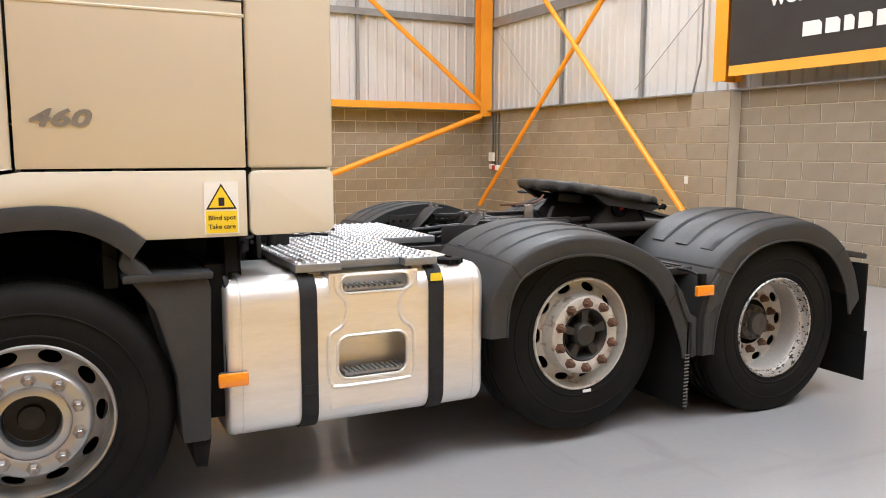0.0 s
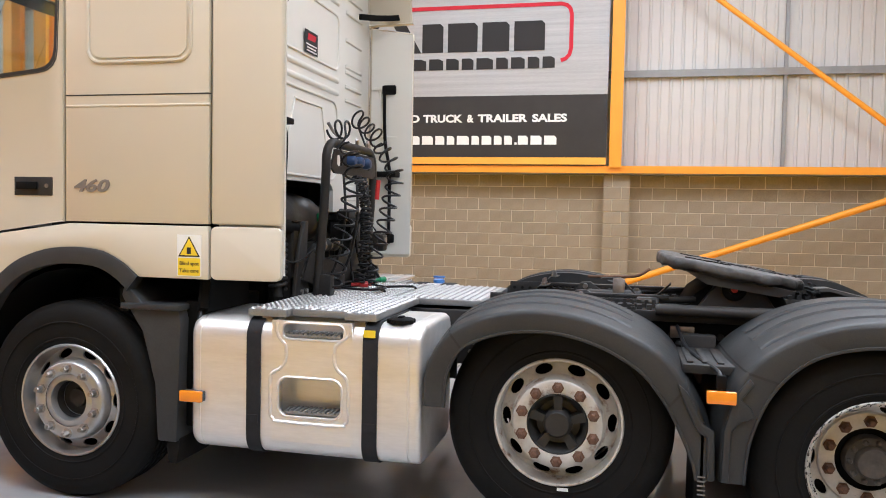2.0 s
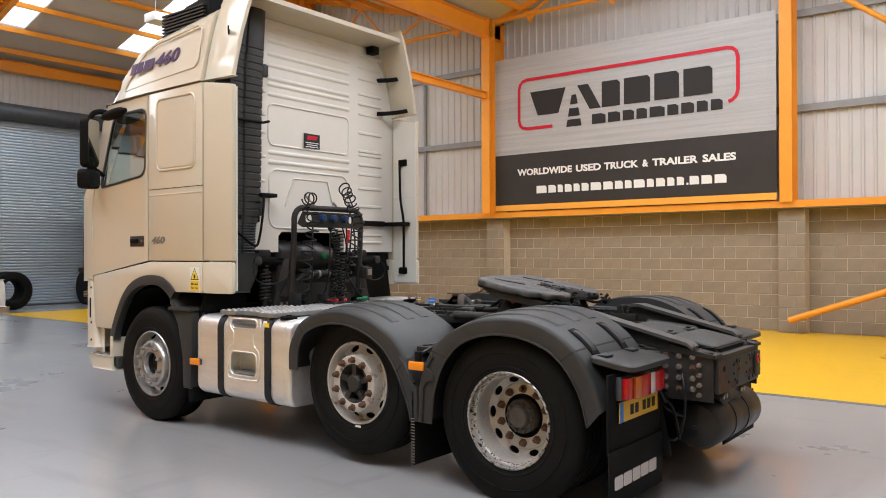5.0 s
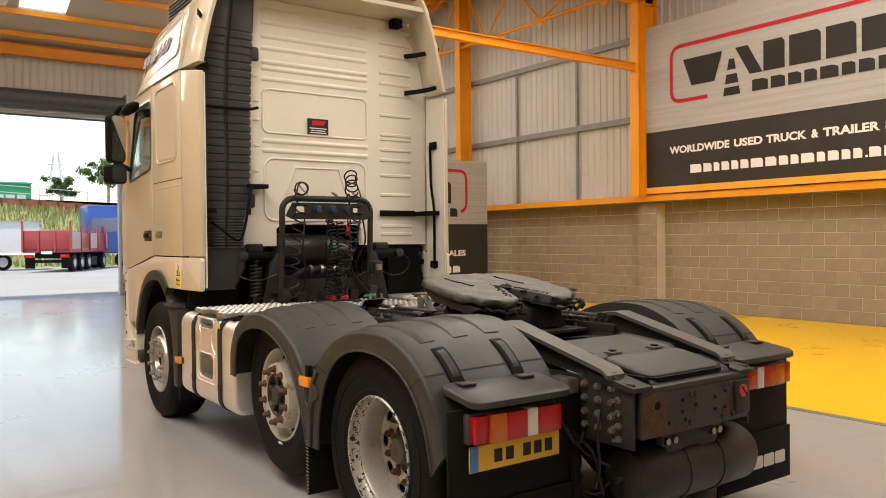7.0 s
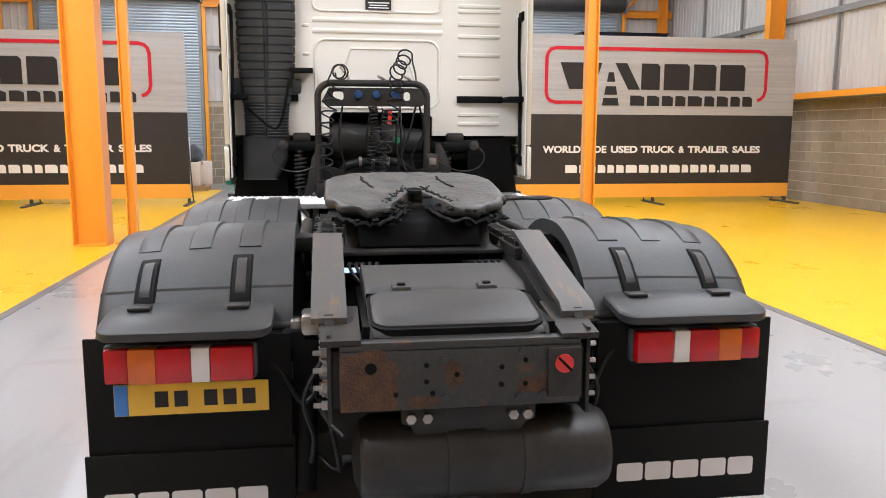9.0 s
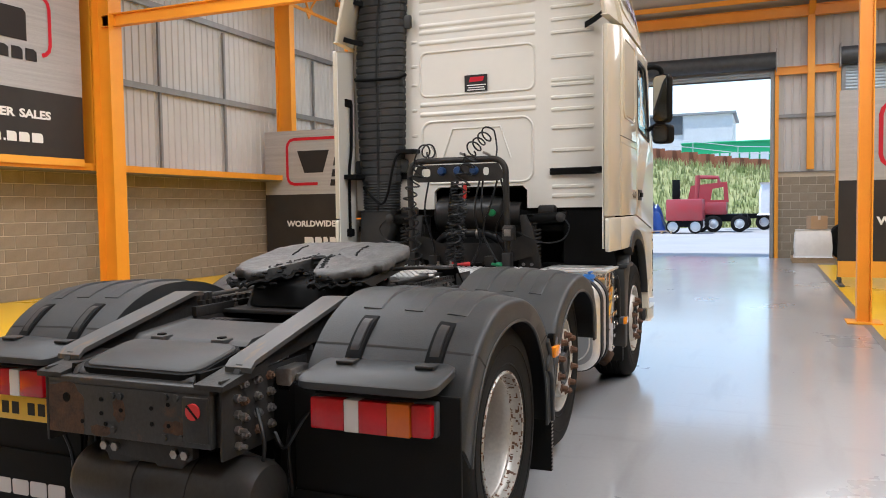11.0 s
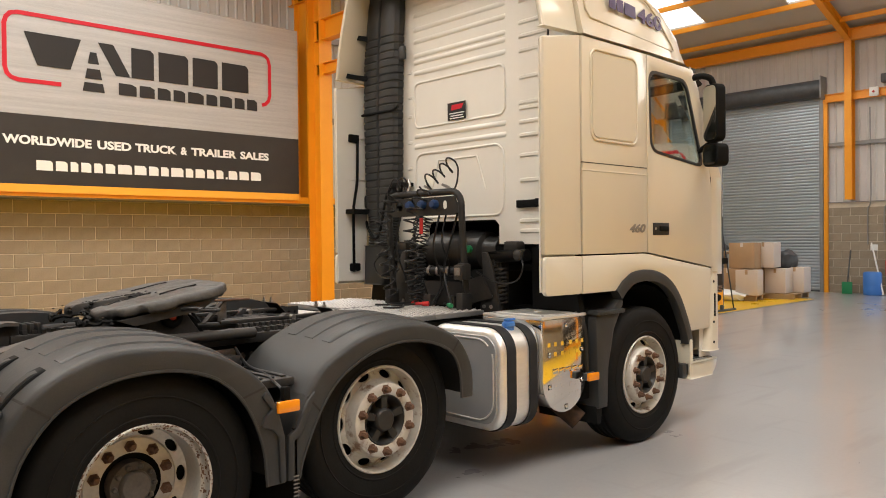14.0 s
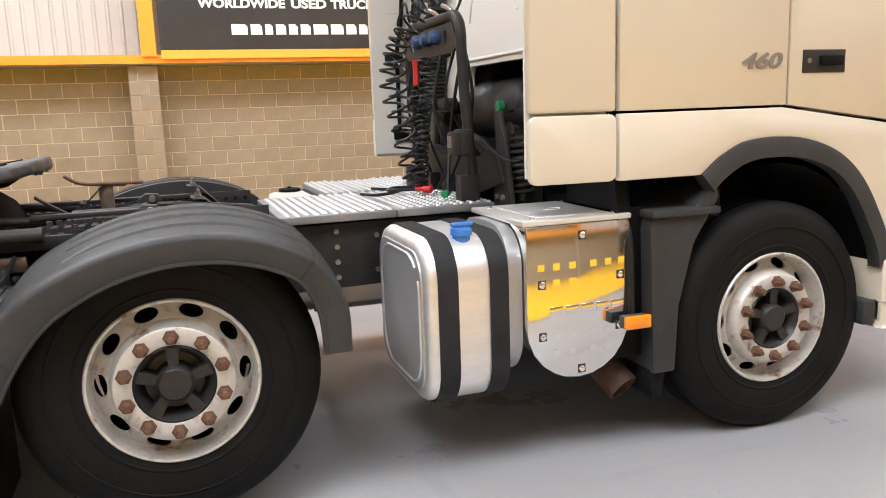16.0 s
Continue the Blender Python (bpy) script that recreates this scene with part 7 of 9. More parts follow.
# rear spoiler above the cab back
tp("roof_spoiler", loft(B(), [[(x, -1.0, z0), (x, -0.98, z0 + 0.03), (x, 0.98, z0 + 0.03), (x, 1.0, z0)] for x, z0 in ((0.86, 3.60), (1.05, 3.625), (1.21, 3.635))]), M_cream, "cream roof spoiler over the cab back", bev=0.006)
for y in (0.8,):
    tp("spoiler_mount", bx(0.90, 1.0, y - 0.05, y + 0.05, 3.52, 3.60), M_under, bev=0.01)

# back wall of the cab
BX = 0.885
outline = [(-1.16, 1.477), (-0.40, 1.477), (-0.40, 1.625), (-0.36, 1.665), (0.40, 1.665), (0.44, 1.625), (0.44, 1.477), (1.16, 1.477), (1.17, 2.9), (1.10, 3.20), (1.02, 3.38), (0.90, 3.52), (0.72, 3.59), (-0.72, 3.59), (-0.90, 3.52), (-1.02, 3.38), (-1.10, 3.20), (-1.17, 2.9)]
cb = tp("cab_back", prism(B(), outline, "x", BX - 0.05, BX), M_white_cab, "white pressed-steel back wall of the cab", smooth=0)


def bead(y0, y1, z, h=0.022, d=0.012):
    bm = B()
    rows = []
    for y, k in ((y0, 0.15), (y0 + 0.02, 1.0), (y1 - 0.02, 1.0), (y1, 0.15)):
        rows.append([(BX - 0.002, y, z - h), (BX + d * k, y, z - h * 0.5), (BX + d * k, y, z + h * 0.5), (BX - 0.002, y, z + h)])
    loft(bm, rows)
    part("pressed_bead", bm, M_white_cab, cb)


for z in (3.50, 3.40, 3.28, 3.18, 3.06, 3.005, 2.915, 2.385, 2.30):
    bead(-0.52, 0.52, z)
for z in (3.50, 3.38, 3.26, 3.10, 3.00, 2.895, 2.70, 2.515, 2.475, 2.373, 2.276, 2.13, 1.947, 1.65, 1.575):
    bead(0.65, 1.0, z, 0.018)
for z in (2.93, 2.72, 2.56, 2.34, 2.12):
    bead(-0.60, -0.545, z, 0.015)


def pressed(y0, y1, z0, z1, r):
    line = [(BX + 0.001, u, v) for u, v in rrect(y0, y1, z0, z1, r, 5)]
    part("pressed_line", tube(B(), line + line[:1], 0.010, 8), M_white_cab, cb)


pressed(-0.515, 0.508, 2.455, 2.83, 0.06)
pressed(-0.505, 0.49, 1.70, 2.235, 0.09)
line = [(BX + 0.001, -0.32, 1.90), (BX + 0.001, -0.22, 2.165), (BX + 0.001, 0.21, 2.165), (BX + 0.001, 0.30, 1.90)]
part("pressed_line", tube(B(), line, 0.008, 8), M_white_cab, cb)
lb = part("maker_label", bx(BX + 0.012, BX + 0.0135, -0.10, 0.105, 2.468, 2.608), M_logo, cb, "small black and red dealer label", smooth=0)
part("label_red", prism(B(), [(-0.06, 2.548), (0.06, 2.553), (0.08, 2.590), (-0.05, 2.590)], "x", BX + 0.0136, BX + 0.0142), M_red, lb, smooth=0)
for z, w in ((2.522, 0.085), (2.502, 0.07), (2.483, 0.08)):
    part("label_bar", bx(BX + 0.0136, BX + 0.0142, 0.005 - w, 0.005 + w, z - 0.004, z + 0.004), M_stickerw, lb, smooth=0)
# inside and front of the cab
tp("cab_floor", bx(-1.25, BX - 0.06, -1.18, 1.18, 1.28, 1.33), M_under, smooth=0)
tp("cab_lining", bx(0.10, 0.14, -1.18, 1.18, 1.33, 2.9), M_skin, "dark sleeper curtain behind the seats", smooth=0)
tp("cab_ceiling", bx(-0.75, 0.14, -1.16, 1.16, 2.88, 2.91), M_skin, smooth=0)
tp("engine_hump", bx(-1.2, 0.85, -0.5, 0.5, 0.7, 1.28), M_under, bev=0.03)
tp("cab_underside", bx(0.14, 0.84, -1.15, 1.15, 1.40, 1.46), M_under, smooth=0)
PLAN = [(-0.90, -CW + 0.005), (-1.08, -1.21), (-1.20, -1.12), (-1.27, -0.9), (-1.32, -0.45), (-1.33, 0)]
PLAN = PLAN + [(x, -y) for x, y in PLAN[-2::-1]]
tp("cab_front", loft(B(), [[(x, y, z) for x, y in PLAN] for z in (1.20, 1.4, 1.6, 2.02)], caps=False, closed=False), M_cream, "cream cab front panel")
tp("front_bumper", loft(B(), [[(x + 0.12 + k, y * 0.96, z) for x, y in PLAN] for z, k in ((0.36, 0.06), (0.44, 0.0), (1.0, 0.0), (1.2, 0.02))], caps=False, closed=False), M_white_cab, "white front bumper")
TOPX = [(-0.64, -1.17), (-0.72, -1.14), (-0.80, -1.05), (-0.85, -0.85), (-0.90, -0.45), (-0.91, 0)]
TOPX = TOPX + [(x, -y) for x, y in TOPX[-2::-1]]
for i in range(len(PLAN) - 1):
    bm = B()
    a, b, c, d = PLAN[i], PLAN[i + 1], TOPX[i + 1], TOPX[i]
    quad = [(*a, 2.02), (*b, 2.02), (*c, 2.915), (*d, 2.915)]
    loft(bm, [quad, [(x + 0.006, y * 0.997, z) for x, y, z in quad]])
    if i in (0, len(PLAN) - 2):
        tp("a_pillar", bm, M_cream, smooth=0)
    else:
        tp("windscreen", bm, M_glass, "greenish windscreen glass", smooth=0).visible_shadow = False
tp("sun_visor", loft(B(), [[(x - 0.04, y, 2.86), (x - 0.14, y * 1.02, 2.80), (x - 0.13, y * 1.02, 2.79), (x - 0.02, y, 2.84)] for x, y in TOPX]), M_under, "dark smoked sun visor above the windscreen")
dash = tp("dashboard", loft(B(), [[(-1.2, y, 1.35), (-1.18, y, 1.98), (-0.92, y, 2.02), (-0.80, y, 1.92), (-0.82, y, 1.5)] for y in (-1.15, 0, 1.15)]), M_skin, "dark dashboard", bev=0.02)
sw = B()
tube(sw, [(0.23 * math.cos(radians(a)), 0.23 * math.sin(radians(a)), 0) for a in range(0, 361, 15)], 0.018, 8)
cyl(sw, (-0.22, 0, 0), (0.22, 0, 0), 0.02, 8)
lathe(sw, [(0.0, -0.03), (0.07, -0.03), (0.06, 0.02), (0.0, 0.02)], 16, (0, 0, 0), "z")
sw.transform(pose(-0.62, 0.60, 2.12, 0, 38, 0))
tp("steering_wheel", sw, M_under, "black steering wheel on the right")
for y in (-0.62, 0.62):
    st = B()
    box(st, -0.42, 0.05, y - 0.24, y + 0.24, 1.62, 1.78)
    box(st, -0.08, 0.08, y - 0.24, y + 0.24, 1.74, 2.42)
    box(st, -0.02, 0.06, y - 0.14, y + 0.14, 2.42, 2.62)
    box(st, -0.35, 0.0, y - 0.2, y + 0.2, 1.33, 1.62)
    tp("seat", st, M_skin, "dark fabric cab seat", bev=0.04, seg=3)

# ---- between cab and deck ----
# tall ribbed intake duct on the left of the back wall
CEN = [(3.68, -0.80, 0.40), (3.40, -0.83, 0.43), (3.1, -0.862, 0.46), (2.85, -0.872, 0.465), (2.6, -0.88, 0.46), (2.3, -0.875, 0.45), (2.0, -0.878, 0.435), (1.9, -0.88, 0.41), (1.75, -0.883, 0.37), (1.62, -0.888, 0.35), (1.46, -0.89, 0.345)]


def duct_at(z):
    for (za, ya, wa), (zb, yb, wb) in zip(CEN, CEN[1:]):
        if zb <= z <= za:
            f = (za - z) / (za - zb)
            return ya + (yb - ya) * f, wa + (wb - wa) * f
    return CEN[-1][1:]


def duct_ring(z, k, d):
    y, w = duct_at(z)
    w *= k
    out = []
    for u, q in ((-0.5, 0.0), (-0.5, 0.55), (-0.44, 0.85), (-0.3, 1.0), (-0.09, 1.0), (-0.04, 0.93), (-0.02, 0.78), (0.02, 0.78), (0.04, 0.93), (0.09, 1.0), (0.3, 1.0), (0.44, 0.85), (0.5, 0.55), (0.5, 0.0)):
        out.append((0.90 + 0.105 * q * d, y + u * w, z))
    return out


rows = []
z = 3.68
rows.append(duct_ring(z, 0.9, 0.8))
rows.append(duct_ring(3.62, 1.0, 1.0))
rows.append(duct_ring(3.32, 1.0, 1.0))
z = 3.31
while z > 1.75:
    rows.append(duct_ring(z, 1.0, 1.0))
    rows.append(duct_ring(z - 0.044, 1.0, 1.0))
    rows.append(duct_ring(z - 0.050, 0.96, 0.93))
    rows.append(duct_ring(z - 0.058, 0.96, 0.93))
    z -= 0.064
while z > 1.46:
    rows.append(duct_ring(z, 1.0, 0.97))
    rows.append(duct_ring(z - 0.012, 0.93, 0.88))
    z -= 0.024
du = tp("air_intake_duct", loft(B(), rows), M_plastic, "tall dark grey ribbed air intake duct on the cab back", smooth=35)
bm = loft(B(), [[(0.90 + d, y + u * w, z) for u, d in ((-0.5, 0.0), (-0.5, 0.10), (-0.4, 0.13), (0.4, 0.13), (0.5, 0.10), (0.5, 0.0))] for z, y, w in ((1.47, -0.89, 0.35), (1.30, -0.90, 0.345), (1.20, -0.925, 0.30), (1.13, -0.945, 0.25))])
part("duct_foot", bm, M_plastic, du, bev=0.012)
for z in (2.62,):
    y, w = duct_at(z)
    part("duct_clamp", tube(B(), [(0.92, y - w / 2 - 0.03, z + 0.03), (1.0, y - w / 2 + 0.02, z), (1.02, y, z - 0.005), (1.0, y + w / 2 - 0.02, z), (1.0, y + w / 2 + 0.05, z + 0.02)], 0.012, 8), M_under, du)
for z, yy in ((3.1, -0.605), (1.86, -0.655), (1.86, -1.10)):
    part("duct_lug", bx(0.92, 0.96, yy - 0.04, yy + 0.04, z - 0.06, z + 0.06), M_plastic, du, bev=0.02)
part("duct_rod", tube(B(), [tuple(p) for p in smoothline([(1.02, -1.02, 1.68), (1.06, -0.95, 1.62), (1.08, -0.82, 1.53), (1.07, -0.76, 1.62), (1.05, -0.70, 1.90), (0.98, -0.66, 1.985)], 5)], 0.011, 8), M_under, du)
part("duct_stay", bx(0.9, 1.02, -0.70, -0.52, 1.965, 2.0), M_under, du, bev=0.006)
# black rear cab mounts, springs, tank behind the opening, and an added black panel for its darkness
tp("cab_void_panel", bx(0.35, 0.40, -1.15, 1.15, 0.95, 1.66), M_under, smooth=0)
tp("under_tank", lathe(B(), [(0.0, -0.40), (0.13, -0.39), (0.17, -0.36), (0.175, -0.2), (0.165, -0.18), (0.165, 0.02), (0.175, 0.04), (0.155, 0.22), (0.12, 0.24), (0.115, 0.38), (0.0, 0.385)], 36, (0.74, -0.02, 1.42), "y"), M_airtank, "black cylindrical air cleaner in the cab opening")
tp("green_fitting", lathe(B(), [(0.0, 0), (0.03, 0), (0.03, 0.03), (0.0, 0.035)], 14, (0.90, 0.14, 1.44), "x"), M_green)
for s in (-1, 1):
    ys_ = 0.53 if s > 0 else -0.63
    n = 9 * 14
    pts = [(0.98 + 0.044 * math.cos(k * math.tau / 14), ys_ + 0.044 * math.sin(k * math.tau / 14), 1.04 + 0.28 * k / n) for k in range(n + 1)]
    a = tp("cab_spring", tube(B(), pts, 0.010, 7), M_chassis, "black cab suspension coil spring")
    part("damper", lathe(B(), [(0.0, 0.0), (0.028, 0.0), (0.028, 0.18), (0.014, 0.19), (0.014, 0.34), (0.034, 0.345), (0.034, 0.375), (0.0, 0.38)], 16, (0.98, ys_, 1.0), "z"), M_chassis, a)
    tp("spring_arm", cyl(B(), (0.98, s * 0.42, 1.38), (0.98, s * 0.80, 1.40), 0.045), M_under)
    tp("spring_post", loft(B(), [[(x, s * y, z) for x, y in ((0.86, 0.44), (1.02, 0.44), (1.02, 0.52), (0.86, 0.52))] for z in (0.94, 1.42)]), M_chassis, bev=0.012)
    tp("mount_cup", bx(0.87, 0.97, s * 0.62 - 0.07, s * 0.62 + 0.07, 1.42, 1.50), M_chassis, "small black lifting eye below the cab back", bev=0.02)
    # near-black panel added to make the void beside the opening dark
    tp("void_side_panel", loft(B(), [[(x, s * 0.75, 1.45), (x, s * 1.08, 1.45), (x, s * 1.16, 0.98), (x, s * 0.75, 0.98)] for x in (0.80, 0.86)]), M_under, "black panel filling the dark void beside the cab opening", bev=0.01)
xm = loft(B(), [[(1.02, y, z) for y, z in ((-0.55, 1.10), (-0.45, 1.24), (-0.25, 1.18), (0.25, 1.18), (0.45, 1.24), (0.55, 1.10), (0.25, 1.02), (-0.25, 1.02))], [(1.10, y, z) for y, z in ((-0.55, 1.10), (-0.45, 1.24), (-0.25, 1.18), (0.25, 1.18), (0.45, 1.24), (0.55, 1.10), (0.25, 1.02), (-0.25, 1.02))]])
tp("cab_crossmember", xm, M_chassis, "dark cast crossmember behind the cab", bev=0.01)
# hose frame
GX = 1.2
path = [(GX - 0.05, -0.485, 0.98), (GX - 0.01, -0.485, 1.50), (GX, -0.485, 1.72)] + [(GX, -0.485 + 0.105 * (1 - math.cos(radians(a))), 1.77 + 0.105 * math.sin(radians(a))) for a in range(0, 91, 15)] + [(GX, 0.355 - 0.105 * (1 - math.cos(radians(a))), 1.77 + 0.105 * math.sin(radians(a))) for a in range(90, -1, -15)] + [(GX, 0.355, 1.72), (GX - 0.01, 0.355, 1.50), (GX - 0.05, 0.355, 0.98)]
gf = tp("hose_frame", tube(B(), path, 0.026, 10), M_chassis, "grey tubular frame carrying the coiled trailer hoses")
bm = holed(B(), [(-0.46, 1.73), (-0.40, 1.70), (0.30, 1.70), (0.355, 1.73), (0.30, 1.84), (-0.40, 1.84)], [rrect(-0.37, -0.29, 1.745, 1.81, 0.02, 3), rrect(0.17, 0.22, 1.745, 1.81, 0.02, 3)], "x", GX + 0.01, GX + 0.022)
part("hose_panel", bm, M_chassis, gf, smooth=0)
for y in (-0.18, -0.04, 0.10):
    f = part("air_fitting", lathe(B(), [(0.0, 0.0), (0.034, 0.0), (0.036, 0.03), (0.026, 0.05), (0.0, 0.052)], 16, (GX + 0.02, y, 1.785), "x"), M_navyfit, gf, "dark blue hose coupling")
for y in (-0.47, 0.36):
    part("frame_foot", bx(GX - 0.06, GX + 0.04, y - 0.035, y + 0.035, 0.945, 1.12), M_chassis, gf, bev=0.008)
part("junction_box", bx(GX - 0.02, GX + 0.05, 0.34, 0.43, 1.22, 1.34), M_chassis, gf, bev=0.012)
wl = part("work_lamp", bx(GX + 0.04, GX + 0.085, 0.345, 0.435, 1.22, 1.33), M_chassis, gf, bev=0.012)
part("lamp_glass", bx(GX + 0.084, GX + 0.089, 0.362, 0.418, 1.255, 1.31), M_nut, wl, bev=0.006)


def coil(name, path, r, turns, wire, m, label):
    """A hose wound round a smooth path."""
    P = smoothline(path, 12)
    n = turns * 14
    pts = []
    for i in range(n + 1):
        f = i / n * (len(P) - 1)
        k = min(int(f), len(P) - 2)
        c = P[k].lerp(P[k + 1], f - k)
        d = (P[k + 1] - P[k]).normalized()
        a = d.cross(Vector((0.9, 0.3, 0.2))).normalized()
        b = d.cross(a)
        t = 2 * math.pi * turns * i / n
        rr = r * (0.85 + 0.15 * math.sin(i * 0.37))
        pts.append(c + rr * (math.cos(t) * a + math.sin(t) * b))
    return tagged(part(name, tube(B(), pts, wire, 6), m, truck), label)


H1, H2 = "black coiled air hose hanging from the frame", "black coiled electric cable hanging from the frame"
coil("coiled_hose", [(1.29, -0.34, 1.86), (1.33, -0.40, 1.68), (1.32, -0.43, 1.48), (1.27, -0.44, 1.28), (1.22, -0.42, 1.06)], 0.062, 10, 0.0072, M_hose, H1)
coil("coiled_hose", [(1.24, -0.07, 1.70), (1.29, -0.06, 1.52), (1.30, -0.09, 1.30), (1.28, -0.10, 1.05)], 0.034, 24, 0.0062, M_hose, H2)
coil("coiled_hose", [(1.34, 0.11, 1.90), (1.43, 0.08, 1.72), (1.42, 0.03, 1.50), (1.36, -0.02, 1.28), (1.31, -0.04, 1.06)], 0.060, 12, 0.0072, M_hose, H1)
coil("coiled_hose", [(1.24, 0.03, 1.68), (1.28, 0.01, 1.45), (1.29, -0.01, 1.24), (1.30, -0.02, 1.04)], 0.036, 22, 0.0062, M_hose, H2)


def loops(A, C, r, turns, wire, tail, label):
    """A stretched coil on a straight axis from A to C, with a tail running on."""
    A, C = Vector(A), Vector(C)
    d = (C - A).normalized()
    u = d.cross(Vector((0, 0, 1))).normalized()
    v = d.cross(u)
    pts = []
    for i in range(turns * 20 + 1):
        t = i / 20
        k = r * (0.9 + 0.1 * math.sin(2.3 * t))
        pts.append(tuple(A.lerp(C, t / turns) + k * (math.cos(2 * math.pi * t) * u + math.sin(2 * math.pi * t) * v)))
    if tail:
        pts += [tuple(p) for p in smoothline([pts[-1]] + tail, 5)[1:]]
    tp("coiled_hose", tube(B(), pts, wire, 7), M_hose, label)


loops((1.16, -0.30, 1.955), (1.28, -0.33, 1.96), 0.056, 2, 0.007, [(1.28, -0.40, 1.90), (1.24, -0.43, 1.84)], "loop of black air hose above the frame")
loops((1.33, 0.10, 1.93), (1.13, 0.20, 2.10), 0.056, 4, 0.007, [(1.13, 0.25, 2.05), (1.16, 0.27, 1.95), (1.20, 0.27, 1.87)], "loop of black air hose above the frame")
tp("hose_stem", tube(B(), [tuple(p) for p in smoothline([(1.20, -0.26, 1.86), (1.20, -0.25, 1.91), (1.16, -0.27, 1.95), (1.14, -0.31, 2.0)], 4)], 0.010, 8), M_nut)
for y in (0.02, 0.22):
    tp("hose_stem", tube(B(), [tuple(p) for p in smoothline([(GX, y, 1.86), (GX, y + 0.01, 1.90), (GX + 0.02, y - 0.05, 1.93)], 4)], 0.011, 8), M_nut)
rng = random.Random(7)
for i in range(3):
    y = -0.30 + i * 0.22
    pts = [(1.24 + rng.uniform(-0.02, 0.03), y, 1.70), (1.26, y + rng.uniform(-0.04, 0.04), 1.45), (1.20, y + rng.uniform(-0.06, 0.06), 1.2), (1.12 + rng.uniform(0, 0.15), y + rng.uniform(-0.08, 0.08), 1.04)]
    tp("loose_cable", tube(B(), [tuple(p) for p in smoothline(pts, 6)], 0.008, 6), M_hose)
tp("red_cable_tie", cyl(B(), (1.33, 0.05, 1.56), (1.335, 0.06, 1.68), 0.014), M_redplastic)
# plugs lying on the plate
for (x, y, rz, m, l) in ((1.25, 0.25, 60, M_green, "green trailer plug lying on the catwalk"), (1.33, -0.02, 120, M_redplastic, "red trailer plug lying on the catwalk"), (1.22, -0.10, 20, M_redplastic, "red trailer plug lying on the catwalk")):
    b = lathe(B(), [(0.0, 0.0), (0.011, 0.0), (0.012, 0.05), (0.018, 0.055), (0.019, 0.10), (0.016, 0.105), (0.0, 0.105)], 14, (0, 0, 0), "x")
    b.transform(pose(x, y, 1.032, 0, 0, rz))
    tp("trailer_plug", b, m, l)
for pts in (((1.15, 0.13, 1.03), (1.08, 0.0, 1.02), (1.16, -0.1, 1.02), (1.25, -0.05, 1.02)), ((1.33, -0.02, 1.03), (1.45, -0.12, 1.02), (1.38, -0.26, 1.02), (1.2, -0.2, 1.02)), ((1.5, -0.3, 1.02), (1.4, -0.1, 1.02), (1.55, 0.05, 1.02), (1.62, -0.05, 1.02))):
    tp("loose_cable", tube(B(), [tuple(p) for p in smoothline(pts, 6)], 0.008, 6), M_hose)

# clamps, brackets and pipes below the cab back
for y in (-0.16, -0.06, 0.06):
    tp("pipe_clamp", lathe(B(), [(0.036, -0.012), (0.042, -0.012), (0.042, 0.012), (0.036, 0.012), (0.036, -0.012)], 18, (1.04, y, 1.27), "y"), M_nut)
tp("cross_pipe", tube(B(), [tuple(p) for p in smoothline([(1.02, -0.30, 1.20), (1.04, -0.2, 1.26), (1.04, 0.1, 1.27), (1.02, 0.22, 1.22), (0.98, 0.3, 1.12)], 5)], 0.034, 10), M_hose, "thick black pipe behind the hose frame")
for s in (-1, 1):
    bk = tp("lift_bracket", prism(B(), [(s * 0.40, 0.96), (s * 0.62, 0.96), (s * 0.54, 1.30), (s * 0.48, 1.42), (s * 0.43, 1.42), (s * 0.45, 1.2)], "x", 1.05, 1.075), M_chassis, "dark steel bracket behind the cab", bev=0.006)
    for y, z in ((0.46, 1.02), (0.53, 1.02), (0.47, 1.10), (0.53, 1.10)):
        part("bracket_bolt", lathe(B(), [(0.014, 0.0), (0.014, 0.012), (0.0, 0.013)], 6, (1.075, s * y, z), "x"), M_nut, bk, smooth=30)
    tp("damper_boss", lathe(B(), [(0.0, 0.0), (0.035, 0.0), (0.04, 0.03), (0.022, 0.04), (0.0, 0.042)], 14, (1.02, s * 0.76, 1.40), "x"), M_chassis)
    tp("thin_cable", tube(B(), [tuple(p) for p in smoothline([(1.04, s * 0.78, 1.40), (1.08, s * 0.84, 1.32), (1.08, s * 0.78, 1.22), (1.10, s * 0.62, 1.20), (1.14, s * 0.44, 1.28)], 5)], 0.006, 6), M_hose)
rng = random.Random(15)
for i in range(3):
    y = rng.uniform(-0.45, 0.3)
    pts = [(1.16, y, 1.72 - 0.04 * rng.random()), (1.14 + rng.uniform(-0.04, 0.08), y + rng.uniform(-0.08, 0.08), 1.5), (1.1 + rng.uniform(0, 0.1), y + rng.uniform(-0.12, 0.12), 1.28), (1.1 + rng.uniform(0, 0.2), y + rng.uniform(-0.12, 0.12), 1.03)]
    tp("loose_cable", tube(B(), [tuple(p) for p in smoothline(pts, 6)], rng.uniform(0.005, 0.009), 6), M_hose)
for x, y in ((1.14, -0.3), (1.13, -0.08), (1.15, 0.2)):
    tp("valve_block", bx(x - 0.03, x + 0.03, y - 0.04, y + 0.04, 1.00, 1.09), M_chassis, bev=0.008)

